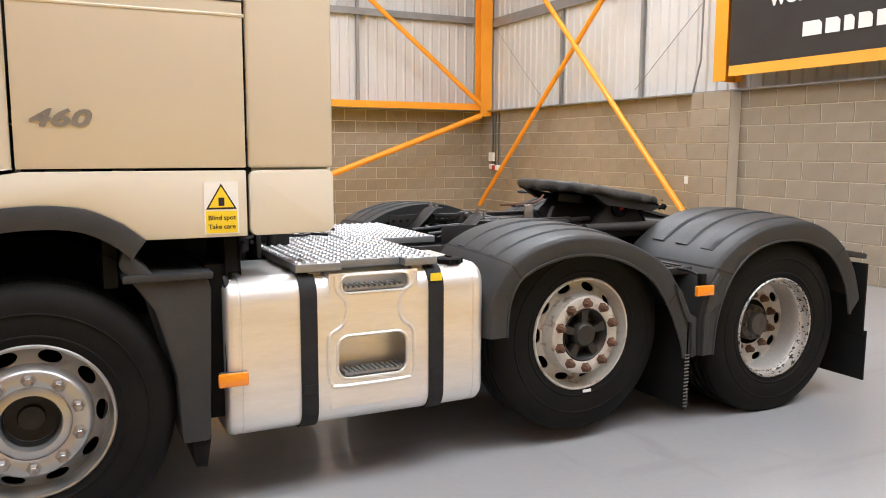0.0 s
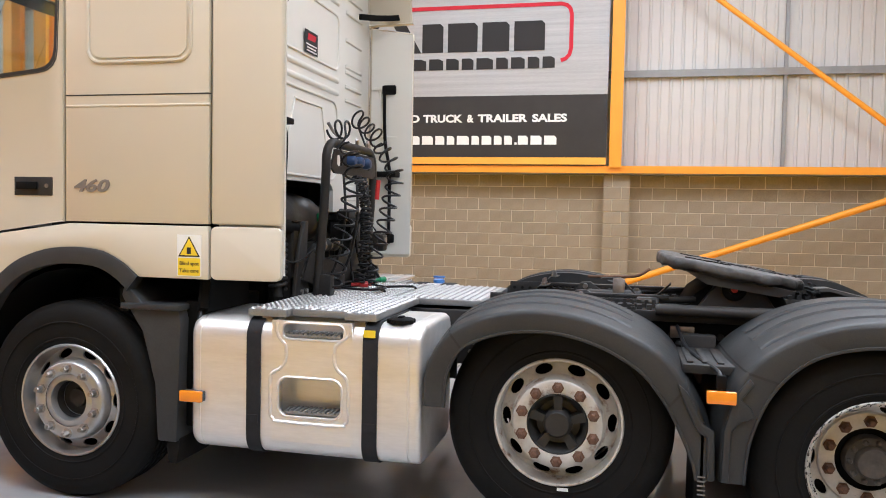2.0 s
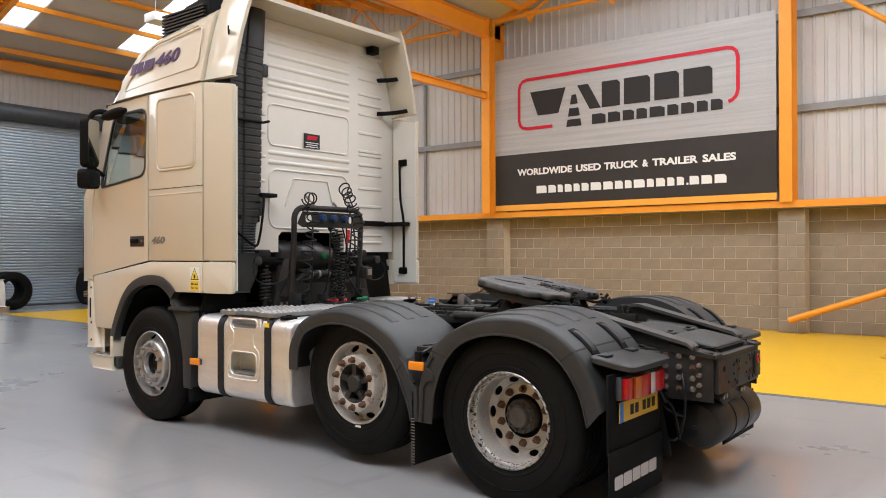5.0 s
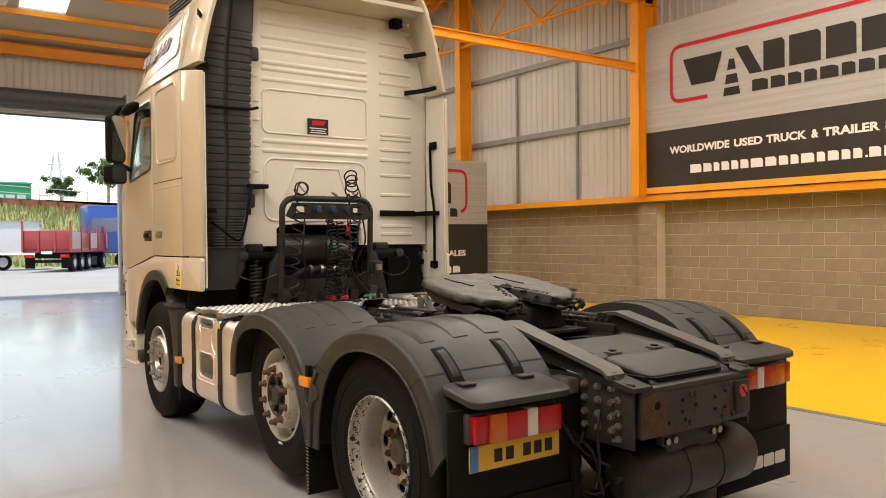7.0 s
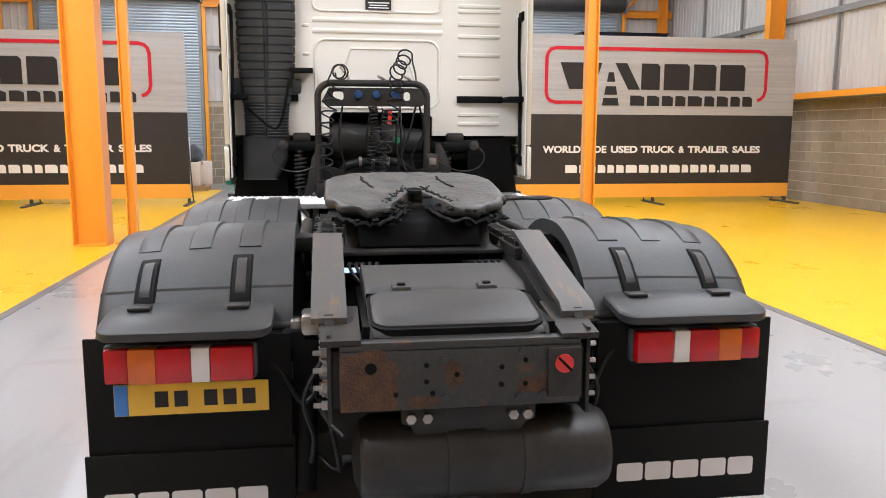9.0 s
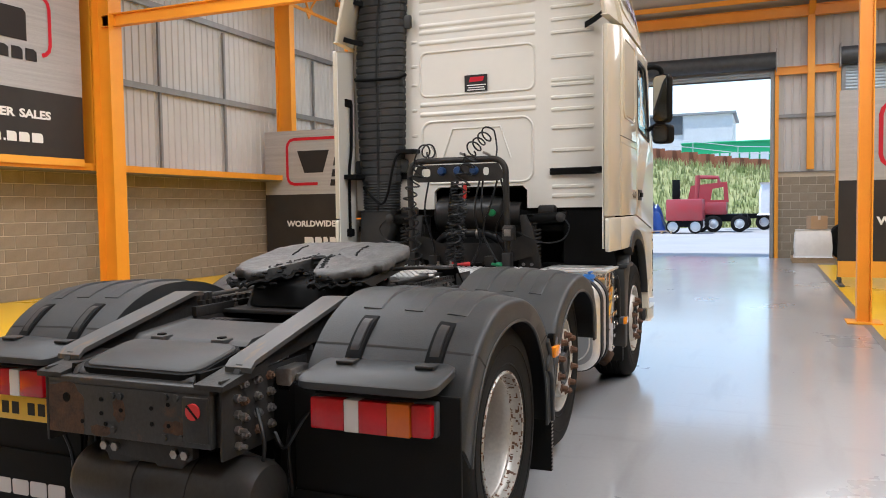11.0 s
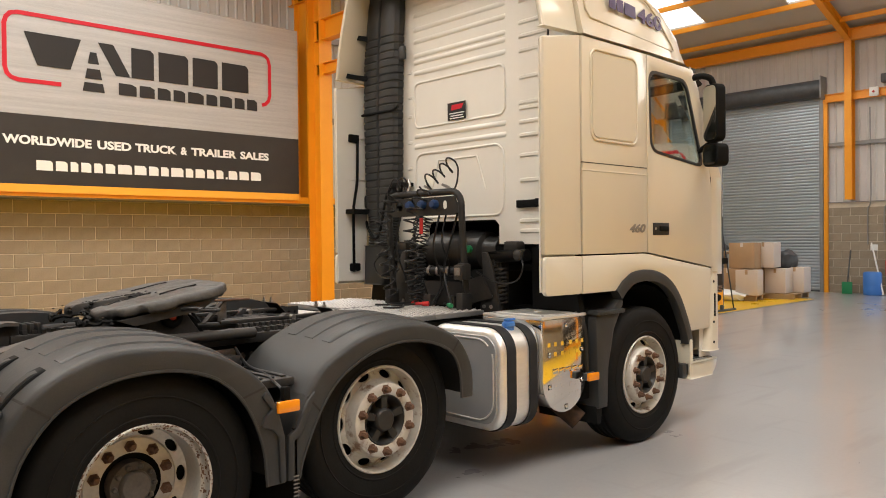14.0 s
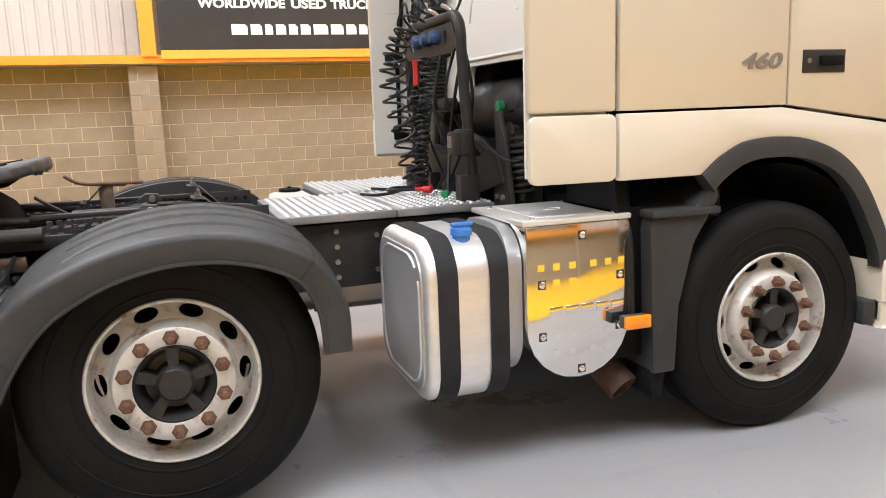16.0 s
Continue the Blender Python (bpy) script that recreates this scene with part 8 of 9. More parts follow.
# ---- west end: roller doors ----
def roller(name, y0, y1, open_, label):
    o = thing(name, label, "roller door", "roller doors", "structure")
    x = XW - 0.05
    part("box_roll", lathe(B(), [(0.0, y0 - 0.12), (0.24, y0 - 0.12), (0.24, y1 + 0.12), (0.0, y1 + 0.12)], 28, (x + 0.16, 0, DOOR_H + 0.42), "y"), M_dark, o, "dark rolled curtain")
    for y in (y0 - 0.14, y1 + 0.14):
        part("end_plate", bx(x, x + 0.42, y - 0.012, y + 0.012, DOOR_H + 0.1, DOOR_H + 0.72), M_purlin, o, smooth=0)
    for y in (y0 - 0.04, y1 + 0.04):
        part("guide", bx(x - 0.04, x + 0.10, y - 0.05, y + 0.05, 0, DOOR_H + 0.12), M_purlin, o, smooth=0)
    z = 0.04 if not open_ else DOOR_H - 0.02
    n = int((DOOR_H + 0.2 - z) / 0.085)
    for i in range(n):
        za = z + i * 0.085
        bm = loft(B(), [[(x, y, za), (x + 0.016, y, za + 0.02), (x + 0.02, y, za + 0.045), (x + 0.014, y, za + 0.07), (x, y, za + 0.083)] for y in (y0 - 0.02, y1 + 0.02)])
        part("slat", bm, M_roller, o, smooth=0)
    part("bottom_bar", bx(x - 0.02, x + 0.04, y0, y1, z - 0.035, z + 0.005), M_dark, o, smooth=0)
    return o


roller("roller_door", *DOORS[0], False, "closed grey steel roller shutter door")
roller("roller_door", *DOORS[1], True, "raised grey steel roller shutter over an open doorway")
roller("roller_door", *DOORS[2], False, "closed grey steel roller shutter door")
# orange door portals
for y0, y1 in DOORS:
    for y in (y0 - 0.16, y1 + 0.16):
        tagged(part("door_post", bx(XW - 0.02, XW + 0.07, y - 0.05, y + 0.05, 0, DOOR_H + 0.1), M_orange, smooth=0), "orange steel door post", "post", "orange steel frame", "structure")
for y0, y1 in ((DOORS[0][1] + 0.1, DOORS[1][0] - 0.1), (DOORS[1][1] + 0.1, DOORS[2][0] - 0.1), (YS, DOORS[0][0] - 0.1), (DOORS[2][1] + 0.1, YN)):
    beam((XW + 0.05, y0, DOOR_H + 0.12), (XW + 0.05, y1, DOOR_H + 0.12), 0.22, 0.12)
    rail("purlin_west", XW - 0.06, XW - 0.01, y0, y1, 3.95, 4.05, M_purlin, "galvanised wall purlin")
    rail("sill_flashing_west", XW - 0.1, XW + 0.04, y0, y1, BLOCK_H + 0.13, BLOCK_H + 0.15, M_purlin, "galvanised flashing on top of the blockwork")
rod([(XW + 0.1, YN - 1.6, DOOR_H + 0.2), (XW + 0.1, YN - 0.3, EAVE - 0.3)], 0.04)
rod([(XW + 0.1, YS + 1.3, DOOR_H + 0.2), (XW + 0.1, YS + 0.3, EAVE - 0.3)], 0.04)
# motor and switch by the open door
mo = thing("door_motor", "small dark roller door motor beside the roll", "motor")
part("body", bx(XW + 0.02, XW + 0.3, -2.45, -2.2, DOOR_H + 0.32, DOOR_H + 0.55), M_dark, mo, bev=0.03)
part("gear", lathe(B(), [(0.0, 0), (0.12, 0), (0.12, 0.08), (0.0, 0.08)], 16, (XW + 0.2, -2.2, DOOR_H + 0.42), "y"), M_purlin, mo)
bxs = thing("isolator_box", "white isolator switch box on the orange beam", "switch box")
part("case", bx(XW + 0.12, XW + 0.2, -2.75, -2.53, DOOR_H + 0.02, DOOR_H + 0.25), M_stickerw, bxs, bev=0.015)
part("knob", lathe(B(), [(0.0, 0), (0.03, 0), (0.03, 0.02), (0, 0.02)], 12, (XW + 0.2, -2.64, DOOR_H + 0.13), "x"), M_redplastic, bxs)
for y, z0 in ((-2.85, 1.3), (-2.45, 1.35)):
    tagged(part("conduit", tube(B(), [tuple(p) for p in smoothline([(XW + 0.02, y, z0), (XW + 0.02, y, 2.2), (XW + 0.02, y + 0.08, 2.6), (XW + 0.02, y + 0.06, 4.9)], 4)], 0.018, 8), M_purlin), "grey surface conduit on the wall", "conduit", kind="structure")

# lights hung from the roof
for x, y in ((-9.5, 5.2), (-12.0, -1.5)):
    hl = thing("hanging_light", "white box light hung under the roof", "light", "hanging lights")
    part("casing", bx(x - 0.22, x + 0.22, y - 0.55, y + 0.55, 6.75, 6.95), M_stickerw, hl, bev=0.02)
    for q in (-0.4, 0.4):
        part("hanger", cyl(B(), (x, y + q, 6.95), (x, y + q, gable(x) - 0.12), 0.008, 6), M_purlin, hl)

# ---- things at the west end ----
M_card = mat("cardboard", (0.42, 0.27, 0.15), 0.85, 0, (0.47, 0.31, 0.18), 4, fine=0.06)
M_cardp = mat("pale_cardboard", (0.62, 0.54, 0.48), 0.8, 0, (0.66, 0.58, 0.52), 4, fine=0.05)
M_wood = mat("pallet_wood", (0.34, 0.24, 0.14), 0.85, 0, (0.44, 0.32, 0.2), 9, fine=0.2, bump=0.2)
M_film = mat("plastic_wrap", (0.75, 0.75, 0.74), 0.3, 0, (0.85, 0.85, 0.84), 6, bump=0.4, bscale=14)


def pallet(x, y, rz=0):
    o = thing("pallet", "worn wooden pallet under boxes", "pallet", "pallets")
    o.matrix_world = pose(x, y, 0, 0, 0, rz)
    for q in (-0.45, -0.225, 0, 0.225, 0.45):
        part("deck_board", bx(-0.6, 0.6, q - 0.06, q + 0.06, 0.118, 0.138), M_wood, o, smooth=0)
    for u in (-0.52, 0, 0.52):
        part("bearer", bx(u - 0.05, u + 0.05, -0.5, 0.5, 0.0, 0.117), M_wood, o, smooth=0)
    return o


def carton(x, y, z, sx, sy, sz, rz, m, open_=False):
    o = thing("carton", "cardboard carton with an open flap" if open_ else "taped cardboard carton on a pallet", "box", "cardboard cartons")
    o.matrix_world = pose(x, y, z, 0, 0, rz)
    part("body", bx(-sx / 2, sx / 2, -sy / 2, sy / 2, 0.001, sz), m, o, bev=0.008)
    part("tape", bx(-sx / 2 - 0.002, sx / 2 + 0.002, -0.03, 0.03, sz - 0.1, sz + 0.003), M_cardp if m is M_card else M_card, o, smooth=0)
    if open_:
        b = bx(-sx / 2, sx / 2, 0, 0.24, 0, 0.005)
        b.transform(pose(0, -sy / 2, sz, -20, 0, 0) @ pose(0, 0, 0, 180, 0, 0))
        part("flap", b, m, o, smooth=0)
    return o


pallet(-13.3, -4.55, 10)
pallet(-14.4, -4.05, 4)
carton(-13.2, -4.75, 0.14, 0.6, 0.62, 0.62, 8, M_card, True)
carton(-13.0, -4.20, 0.14, 0.6, 0.5, 0.60, 12, M_cardp)
carton(-13.75, -4.6, 0.14, 0.5, 0.62, 0.62, 5, M_card)
carton(-13.3, -4.45, 0.77, 0.58, 0.6, 0.62, 10, M_card)
carton(-13.95, -4.2, 0.77, 0.55, 0.5, 0.62, 6, M_cardp)
carton(-14.2, -4.0, 0.14, 0.6, 0.5, 0.6, 4, M_cardp)
carton(-14.7, -3.75, 0.14, 0.5, 0.46, 0.62, 4, M_cardp)
carton(-14.6, -4.3, 0.14, 0.5, 0.5, 0.6, 2, M_card)
tb = thing("workbench", "wooden bench with black bags and a white sack", "bench")
part("top", bx(-15.2, -13.6, -6.2, -5.1, 1.1, 1.15), M_wood, tb, smooth=0)
for x in (-15.1, -13.7):
    for y in (-6.1, -5.2):
        part("leg", bx(x - 0.05, x + 0.05, y - 0.05, y + 0.05, 0, 1.1), M_wood, tb, smooth=0)


def lump(name, x, y, z, sx, sy, sz, m, label, cat, seed):
    bm = B()
    bmesh.ops.create_icosphere(bm, subdivisions=3, radius=1)
    for v in bm.verts:
        k = 1 + 0.3 * noise.noise(v.co * 2.2 + Vector((seed, 0, 0)))
        v.co = Vector((v.co.x * sx * k, v.co.y * sy * k, max(v.co.z, -0.75) * sz * k))
    bm.transform(Matrix.Translation((x, y, z + sz * 0.72)))
    return tagged(part(name, bm, m), label, cat)


lump("bin_bag", -14.0, -5.6, 1.15, 0.35, 0.3, 0.16, M_dark, "black plastic bag lying on the bench", "bag", 1)
lump("bin_bag", -14.6, -4.0, 0.74, 0.3, 0.26, 0.26, M_dark, "black plastic bag behind the cartons", "bag", 2)
lump("white_sack", -13.6, -5.7, 1.45, 0.35, 0.4, 0.2, M_film, "white plastic sack on top of the bench", "sack", 3)
lump("plastic_film", -12.7, -4.9, 0.0, 0.35, 0.75, 0.16, M_film, "crumpled clear plastic film on the floor", "plastic film", 4)
# pallet wrapped in white film and tyres on the other side
pallet(-15.5, 3.45, 0)
wr = thing("wrapped_pallet_load", "white film-wrapped load on a pallet", "pallet load")
part("wrap", loft(B(), [[(-15.5 + u * k, 3.45 + v * k, z) for u, v in ((-0.5, -0.42), (0.5, -0.44), (0.5, 0.44), (-0.48, 0.42))] for z, k in ((0.14, 1.0), (0.4, 1.03), (0.75, 0.98), (0.85, 0.9))]), M_film, wr, bev=0.03)
carton(-15.4, 3.55, 0.86, 0.5, 0.4, 0.35, 10, M_card)
for i in range(2):
    ty = thing("spare_tyre", "black lorry tyre leaning by the shutter", "tyre", "spare tyres")
    b = lathe(B(), [(0.29, -0.1), (0.33, -0.14), (0.45, -0.15), (0.51, -0.12), (0.515, 0.12), (0.45, 0.15), (0.33, 0.14), (0.29, 0.1), (0.29, -0.1)], 36, (0, 0, 0), "x")
    b.transform(pose(-16.1 + i * 0.36, 4.35, 0.517, 0, 0, 4))
    part("carcass", b, M_tyre, ty)
# blue drum, extinguisher, spade
dr = thing("blue_drum", "blue plastic drum standing by the doorway", "drum")
part("body", lathe(B(), [(0.0, 0.002), (0.2, 0.002), (0.22, 0.03), (0.22, 0.2), (0.215, 0.22), (0.22, 0.24), (0.22, 0.55), (0.19, 0.6), (0.0, 0.6)], 28, (-16.55, -2.62, 0), "z"), M_blue, dr)
part("stick", cyl(B(), (-16.5, -2.35, 0.02), (-16.6, -2.66, 1.35), 0.02, 8), M_stickerw, dr)
fe = thing("fire_extinguisher", "red fire extinguisher on the block wall", "extinguisher")
part("body", lathe(B(), [(0.0, 0.0), (0.08, 0.0), (0.085, 0.03), (0.085, 0.4), (0.04, 0.46), (0.02, 0.52), (0.0, 0.52)], 20, (-16.72, -2.28, 0.5), "z"), M_redplastic, fe)
part("head", bx(-16.76, -16.68, -2.34, -2.22, 1.02, 1.08), M_dark, fe, bev=0.01)
for i, (y, z, m) in enumerate(((-2.7, 1.22, M_stickerw), (-2.28, 1.22, M_redplastic), (-2.28, 1.42, M_stickerw))):
    tagged(part("wall_sign", bx(XW + 0.005, XW + 0.02, y - 0.09, y + 0.09, z - 0.08, z + 0.08), m, bev=0.004), "small safety sign on the block wall", "sign", "wall signs")
tagged(part("yellow_notice", bx(XW + 0.005, XW + 0.02, -2.30, -2.12, 1.62, 1.95), M_stickery, bev=0.004), "yellow notice on the block wall", "notice")
sp_ = thing("spade", "spade leaning against the block wall", "spade")
part("shaft", cyl(B(), (-16.6, -3.25, 0.25), (-16.85, -3.25, 1.15), 0.018, 8), M_dark, sp_)
part("blade", bx(-16.60, -16.57, -3.38, -3.12, 0.004, 0.32), M_green, sp_, bev=0.01)

# ---- parked dark lorry behind the stand ----
lo = thing("parked_lorry", "glossy dark blue lorry cab parked by the shutter", "lorry")
# the sky reflected in the window is put into this pale blue base colour
M_lorryglass = mat("sky_painted_window", (0.26, 0.43, 0.60), 0.08, 0.2, (0.36, 0.55, 0.72), 1.5, coat=1.0)
M_navy = mat("navy_paint", (0.006, 0.009, 0.020), 0.22, 0.0, (0.010, 0.016, 0.036), 2, coat=0.25, spec=0.25)
LX, LY = -14.6, 6.55
part("cab", loft(B(), [[(LX - 1.2 + a, LY + 0.05, z), (LX + 1.2 - b, LY + 0.05, z), (LX + 1.2 - b, LY + 2.5, z), (LX - 1.2 + a, LY + 2.5, z)] for z, a, b in ((1.0, 0, 0.0), (2.0, 0, 0.0), (2.9, 0.0, 0.1), (4.0, 0.02, 0.3), (4.3, 0.2, 0.5))]), M_navy, lo, bev=0.06)
part("side_window", prism(B(), rrect(LX - 0.15, LX + 0.95, 2.05, 2.95, 0.16, 5), "y", LY + 0.02, LY + 0.05), M_lorryglass, lo, "window coloured pale blue for the reflected sky", bev=0.01)
part("red_stripe", prism(B(), [(LX - 0.7, 1.55), (LX + 0.9, 1.45), (LX + 0.9, 1.62), (LX - 0.7, 1.78)], "y", LY + 0.03, LY + 0.05), M_red, lo, smooth=0)
part("lower_body", bx(LX - 1.2, LX + 1.2, LY + 0.12, LY + 2.4, 0.55, 1.02), M_navy, lo, bev=0.05)
part("tyre", lathe(B(), [(0.29, -0.28), (0.45, -0.3), (0.515, -0.26), (0.515, -0.03), (0.45, 0.0), (0.29, -0.01)], 40, (LX + 0.2, LY + 0.08, 0.515), "y", -1), M_tyre, lo)
part("rim", lathe(B(), [(0.30, -0.01), (0.27, -0.04), (0.2, -0.02), (0.12, 0.01), (0.0, 0.02)], 30, (LX + 0.2, LY + 0.08, 0.515), "y", -1), M_rims, lo)
part("arch", lathe(B(), [(0.58, 0.0), (0.68, 0.0), (0.68, -0.3), (0.58, -0.3)], 40, (LX + 0.2, LY + 0.06, 0.515), "y", -1), M_navy, lo)
part("chassis", bx(LX - 3.4, LX - 1.1, LY + 0.75, LY + 1.7, 0.7, 0.98), M_chassis, lo, bev=0.01)
part("rear_tyre", lathe(B(), [(0.0, -0.28), (0.45, -0.3), (0.515, -0.26), (0.515, -0.03), (0.45, 0.0), (0.0, -0.01)], 40, (LX - 1.7, LY + 0.08, 0.515), "y", -1), M_tyre, lo)

# ---- outside the door ----
M_yard = mat("yard_concrete", (0.34, 0.33, 0.31), 0.85, 0, (0.42, 0.405, 0.38), 0.3, fine=0.1, bump=0.1, bscale=20)
M_grass = mat("bank_grass", (0.16, 0.21, 0.05), 0.9, 0, (0.42, 0.39, 0.18), 0.6, fine=0.2, bscale=9, rnd=0.25)
M_leaf = mat("tree_leaves", (0.05, 0.10, 0.025), 0.8, 0, (0.09, 0.15, 0.04), 2, rnd=0.3)
M_pile = mat("rusty_sheet_piling", (0.30, 0.11, 0.05), 0.85, 0, (0.22, 0.08, 0.04), 1.2, fine=0.2)
M_fence = mat("galvanised_fence", (0.55, 0.56, 0.55), 0.5, 0.3)
M_bluepaint = mat("blue_lorry_paint", (0.02, 0.07, 0.32), 0.3, coat=0.5)
M_redpaint = mat("red_lorry_paint", (0.38, 0.025, 0.03), 0.45, 0, (0.30, 0.045, 0.045), 2, coat=0.3)
bm = B()
vs = [bm.verts.new(p) for p in ((XW - 0.3, -600, -0.02), (-1200, -600, -0.02), (-1200, 600, -0.02), (XW - 0.3, 600, -0.02))]
bm.faces.new(vs)
tagged(part("yard_ground", bm, M_yard, smooth=0), "pale concrete yard reaching the distance", "ground", kind="structure")
bm = B()
vs = [bm.verts.new(p) for p in ((1200, -600, -0.21), (XW - 0.3, -600, -0.21), (XW - 0.3, 600, -0.21), (1200, 600, -0.21))]
bm.faces.new(vs)
tagged(part("site_ground", bm, M_yard, smooth=0), "pale concrete ground round the building", "ground", kind="structure")
# apron colour is darker than the yard to carry the building's shade
tagged(part("door_apron", bx(XW - 2.2, XW - 0.3, -3.2, 3.6, -0.02, 0.0), mat("apron_concrete", (0.30, 0.30, 0.30), 0.7, 0, (0.36, 0.36, 0.355), 2, fine=0.1), smooth=0), "concrete apron outside the door, darkened for the shade of the building", "ground", kind="structure")
# grassy bank: from its foot at x = -50 up to the piling
def pile_top(y):
    return 5.8 - 0.157 * min(y, 0) - 0.06 * max(y, 0)


def bank_z(x, y):
    f = min(max((-50 - x) / 20, 0), 1)
    top = pile_top(y) - 0.95 - 0.05 * max(-y, 0)
    return top * f * f * (3 - 2 * f) + 0.35 * noise.noise(Vector((x * 0.2, y * 0.2, 0))) * f * (1 - f)


bm = B()
G = [[bm.verts.new((-50 - i * 1.25, -60 + j * 2.5, bank_z(-50 - i * 1.25, -60 + j * 2.5))) for j in range(49)] for i in range(19)]
for i in range(18):
    for j in range(48):
        bm.faces.new((G[i][j], G[i][j + 1], G[i + 1][j + 1], G[i + 1][j]))
tagged(part("grass_bank", bm, M_grass), "grassy bank behind the yard", "ground", kind="structure")
rng = random.Random(11)
verts, faces = [], []
for i in range(9000):
    x, y = -50 - 20 * rng.random(), rng.uniform(-32, 28)
    z = bank_z(x, y)
    for k in range(3):
        a = rng.uniform(0, 6.3)
        h, w = rng.uniform(0.25, 0.8), 0.06
        n = len(verts)
        dx, dy = math.cos(a), math.sin(a)
        verts += [(x - dy * w, y + dx * w, z - 0.05), (x + dy * w, y - dx * w, z - 0.05), (x + dx * 0.25 * h, y + dy * 0.25 * h, z + h)]
        faces.append((n, n + 1, n + 2))
me = bpy.data.meshes.new("tall_grass")
me.from_pydata(verts, [], faces)
me.materials.append(M_grass)
tagged(new("tall_grass", me), "tall dry grass growing on the bank", "grass", kind="stuff")
pl = thing("sheet_piling", "rust-brown sheet pile wall on top of the bank", "retaining wall", kind="structure")
for i in range(64):
    y = -50 + i * 1.5
    b = loft(B(), [[(-70.2, y, z), (-69.6, y + 0.3, z), (-69.6, y + 0.75, z), (-70.2, y + 1.05, z), (-70.2, y + 1.5, z), (-70.5, y + 1.5, z), (-70.5, y, z)] for z in (3.2, pile_top(y))])
    part("pile", b, M_pile, pl, smooth=0)
tagged(part("upper_ground", loft(B(), [[(-200, y, 3.5), (-70.5, y, 3.5), (-70.5, y, pile_top(y) - 0.1), (-200, y, pile_top(y) - 0.1)] for y in (-80, 0, 80)]), M_yard, smooth=0), "upper yard behind the piling", "ground", kind="structure")
rl = thing("guard_railing", "pale steel railing on top of the piling", "railing")
for i in range(24):
    y = -48 + i * 4
    part("post", bx(-70.75, -70.69, y, y + 0.06, pile_top(y) - 0.2, pile_top(y) + 1.25), M_fence, rl, smooth=0)
for h in (0.6, 1.2):
    part("rail", tube(B(), [(-70.7, y, pile_top(y) + h) for y in (-48, 0, 46)], 0.035, 6), M_fence, rl)
M_bgreen = mat("bright_green_cladding", (0.01, 0.30, 0.10), 0.5, 0, (0.014, 0.34, 0.12), 0.3)
for ya, yb, zt in ((-7.0, 3.2, 9.0), (5.4, 10.25, 8.3)):
    gs = thing("green_shed", "bright green shed beyond the bank", "shed", "green sheds")
    part("wall", bx(-100, -92, ya, yb, 4.5, zt), M_bgreen, gs, smooth=0)
    part("roof", prism(B(), [(-100.2, zt), (-91.8, zt), (-91.8, zt + 0.1), (-96, zt + 0.5), (-100.2, zt + 0.1)], "y", ya - 0.1, yb + 0.1), M_bgreen, gs, smooth=0)
    n = int((yb - ya) / 1.1)
    for i in range(n):
        part("window_bay", bx(-91.98, -91.9, ya + 0.1 + i * 1.1, ya + 1.0 + i * 1.1, zt - 2.2, zt - 1.25), M_fence, gs, smooth=0)
ws = thing("white_warehouse", "pale grey warehouse far beyond the bank", "warehouse")
part("wall", bx(-130, -115, -18.2, -2, 5.9, 15.0), M_clad, ws, smooth=0)
part("dark_panel", bx(-114.9, -114.8, -14.2, -9, 12.2, 14.9), M_dark, ws, smooth=0)
part("roof", bx(-131, -114.5, -18.6, -1.5, 15.0, 15.3), M_purlin, ws, smooth=0)
sgn = thing("blue_sign", "tall blue sign on a pole", "sign")
part("pole", cyl(B(), (-72, -10.0, 6.5), (-72, -10.0, 11), 0.06, 8), M_fence, sgn)
part("panel", bx(-72.05, -71.95, -10.2, -9.8, 10.0, 11.0), M_bluepaint, sgn, smooth=0)
# palisade fence along the foot of the bank
pf = thing("palisade_fence", "galvanised palisade fence at the foot of the bank", "fence")
for i in range(110):
    y = -24 + i * 0.17
    part("pale", prism(B(), [(y, 0.0), (y + 0.07, 0.0), (y + 0.07, 1.75), (y + 0.035, 1.85), (y, 1.75)], "x", -48.03, -48.0), M_fence, pf, smooth=0)
for z in (0.35, 1.45):
    part("rail", bx(-48.07, -48.03, -24, -5.2, z, z + 0.06), M_fence, pf, smooth=0)


def wheel_set(o, x, ys, z=0.48, r=0.48, side=1):
    for y in ys:
        part("tyre", lathe(B(), [(0.0, -0.3), (r * 0.9, -0.3), (r, -0.26), (r, -0.04), (r * 0.88, 0.0), (0.28, -0.01)], 28, (x, y, z), "x", side), M_tyre, o)
        part("rim", lathe(B(), [(0.28, -0.01), (0.25, -0.06), (0.12, 0.0), (0.0, 0.0)], 20, (x, y, z), "x", side), M_fence, o)


# red tipping trailer, seen from the rear quarter: local x runs forward along it
tr = thing("red_trailer", "faded red sheeted trailer parked in the yard", "trailer")
tr.matrix_world = pose(-40.0, 2.75, 0, 0, 0, 152)
M_sheet = mat("faded_sheet", (0.42, 0.30, 0.28), 0.6, 0, (0.55, 0.45, 0.42), 1.5, bump=0.3, bscale=4)
part("bed", bx(0.0, 7.5, -2.55, 0.0, 1.05, 1.25), M_redpaint, tr, bev=0.02)
part("tail_panel", bx(-0.06, 0.0, -2.5, -0.05, 1.25, 2.25), M_redpaint, tr, bev=0.02)
for y in (-2.5, -1.7, -0.85, -0.05):
    part("tail_post", bx(-0.12, -0.06, y - 0.05, y + 0.05, 1.1, 2.75 if y in (-2.5, -0.05) else 2.25), M_redpaint, tr, smooth=0)
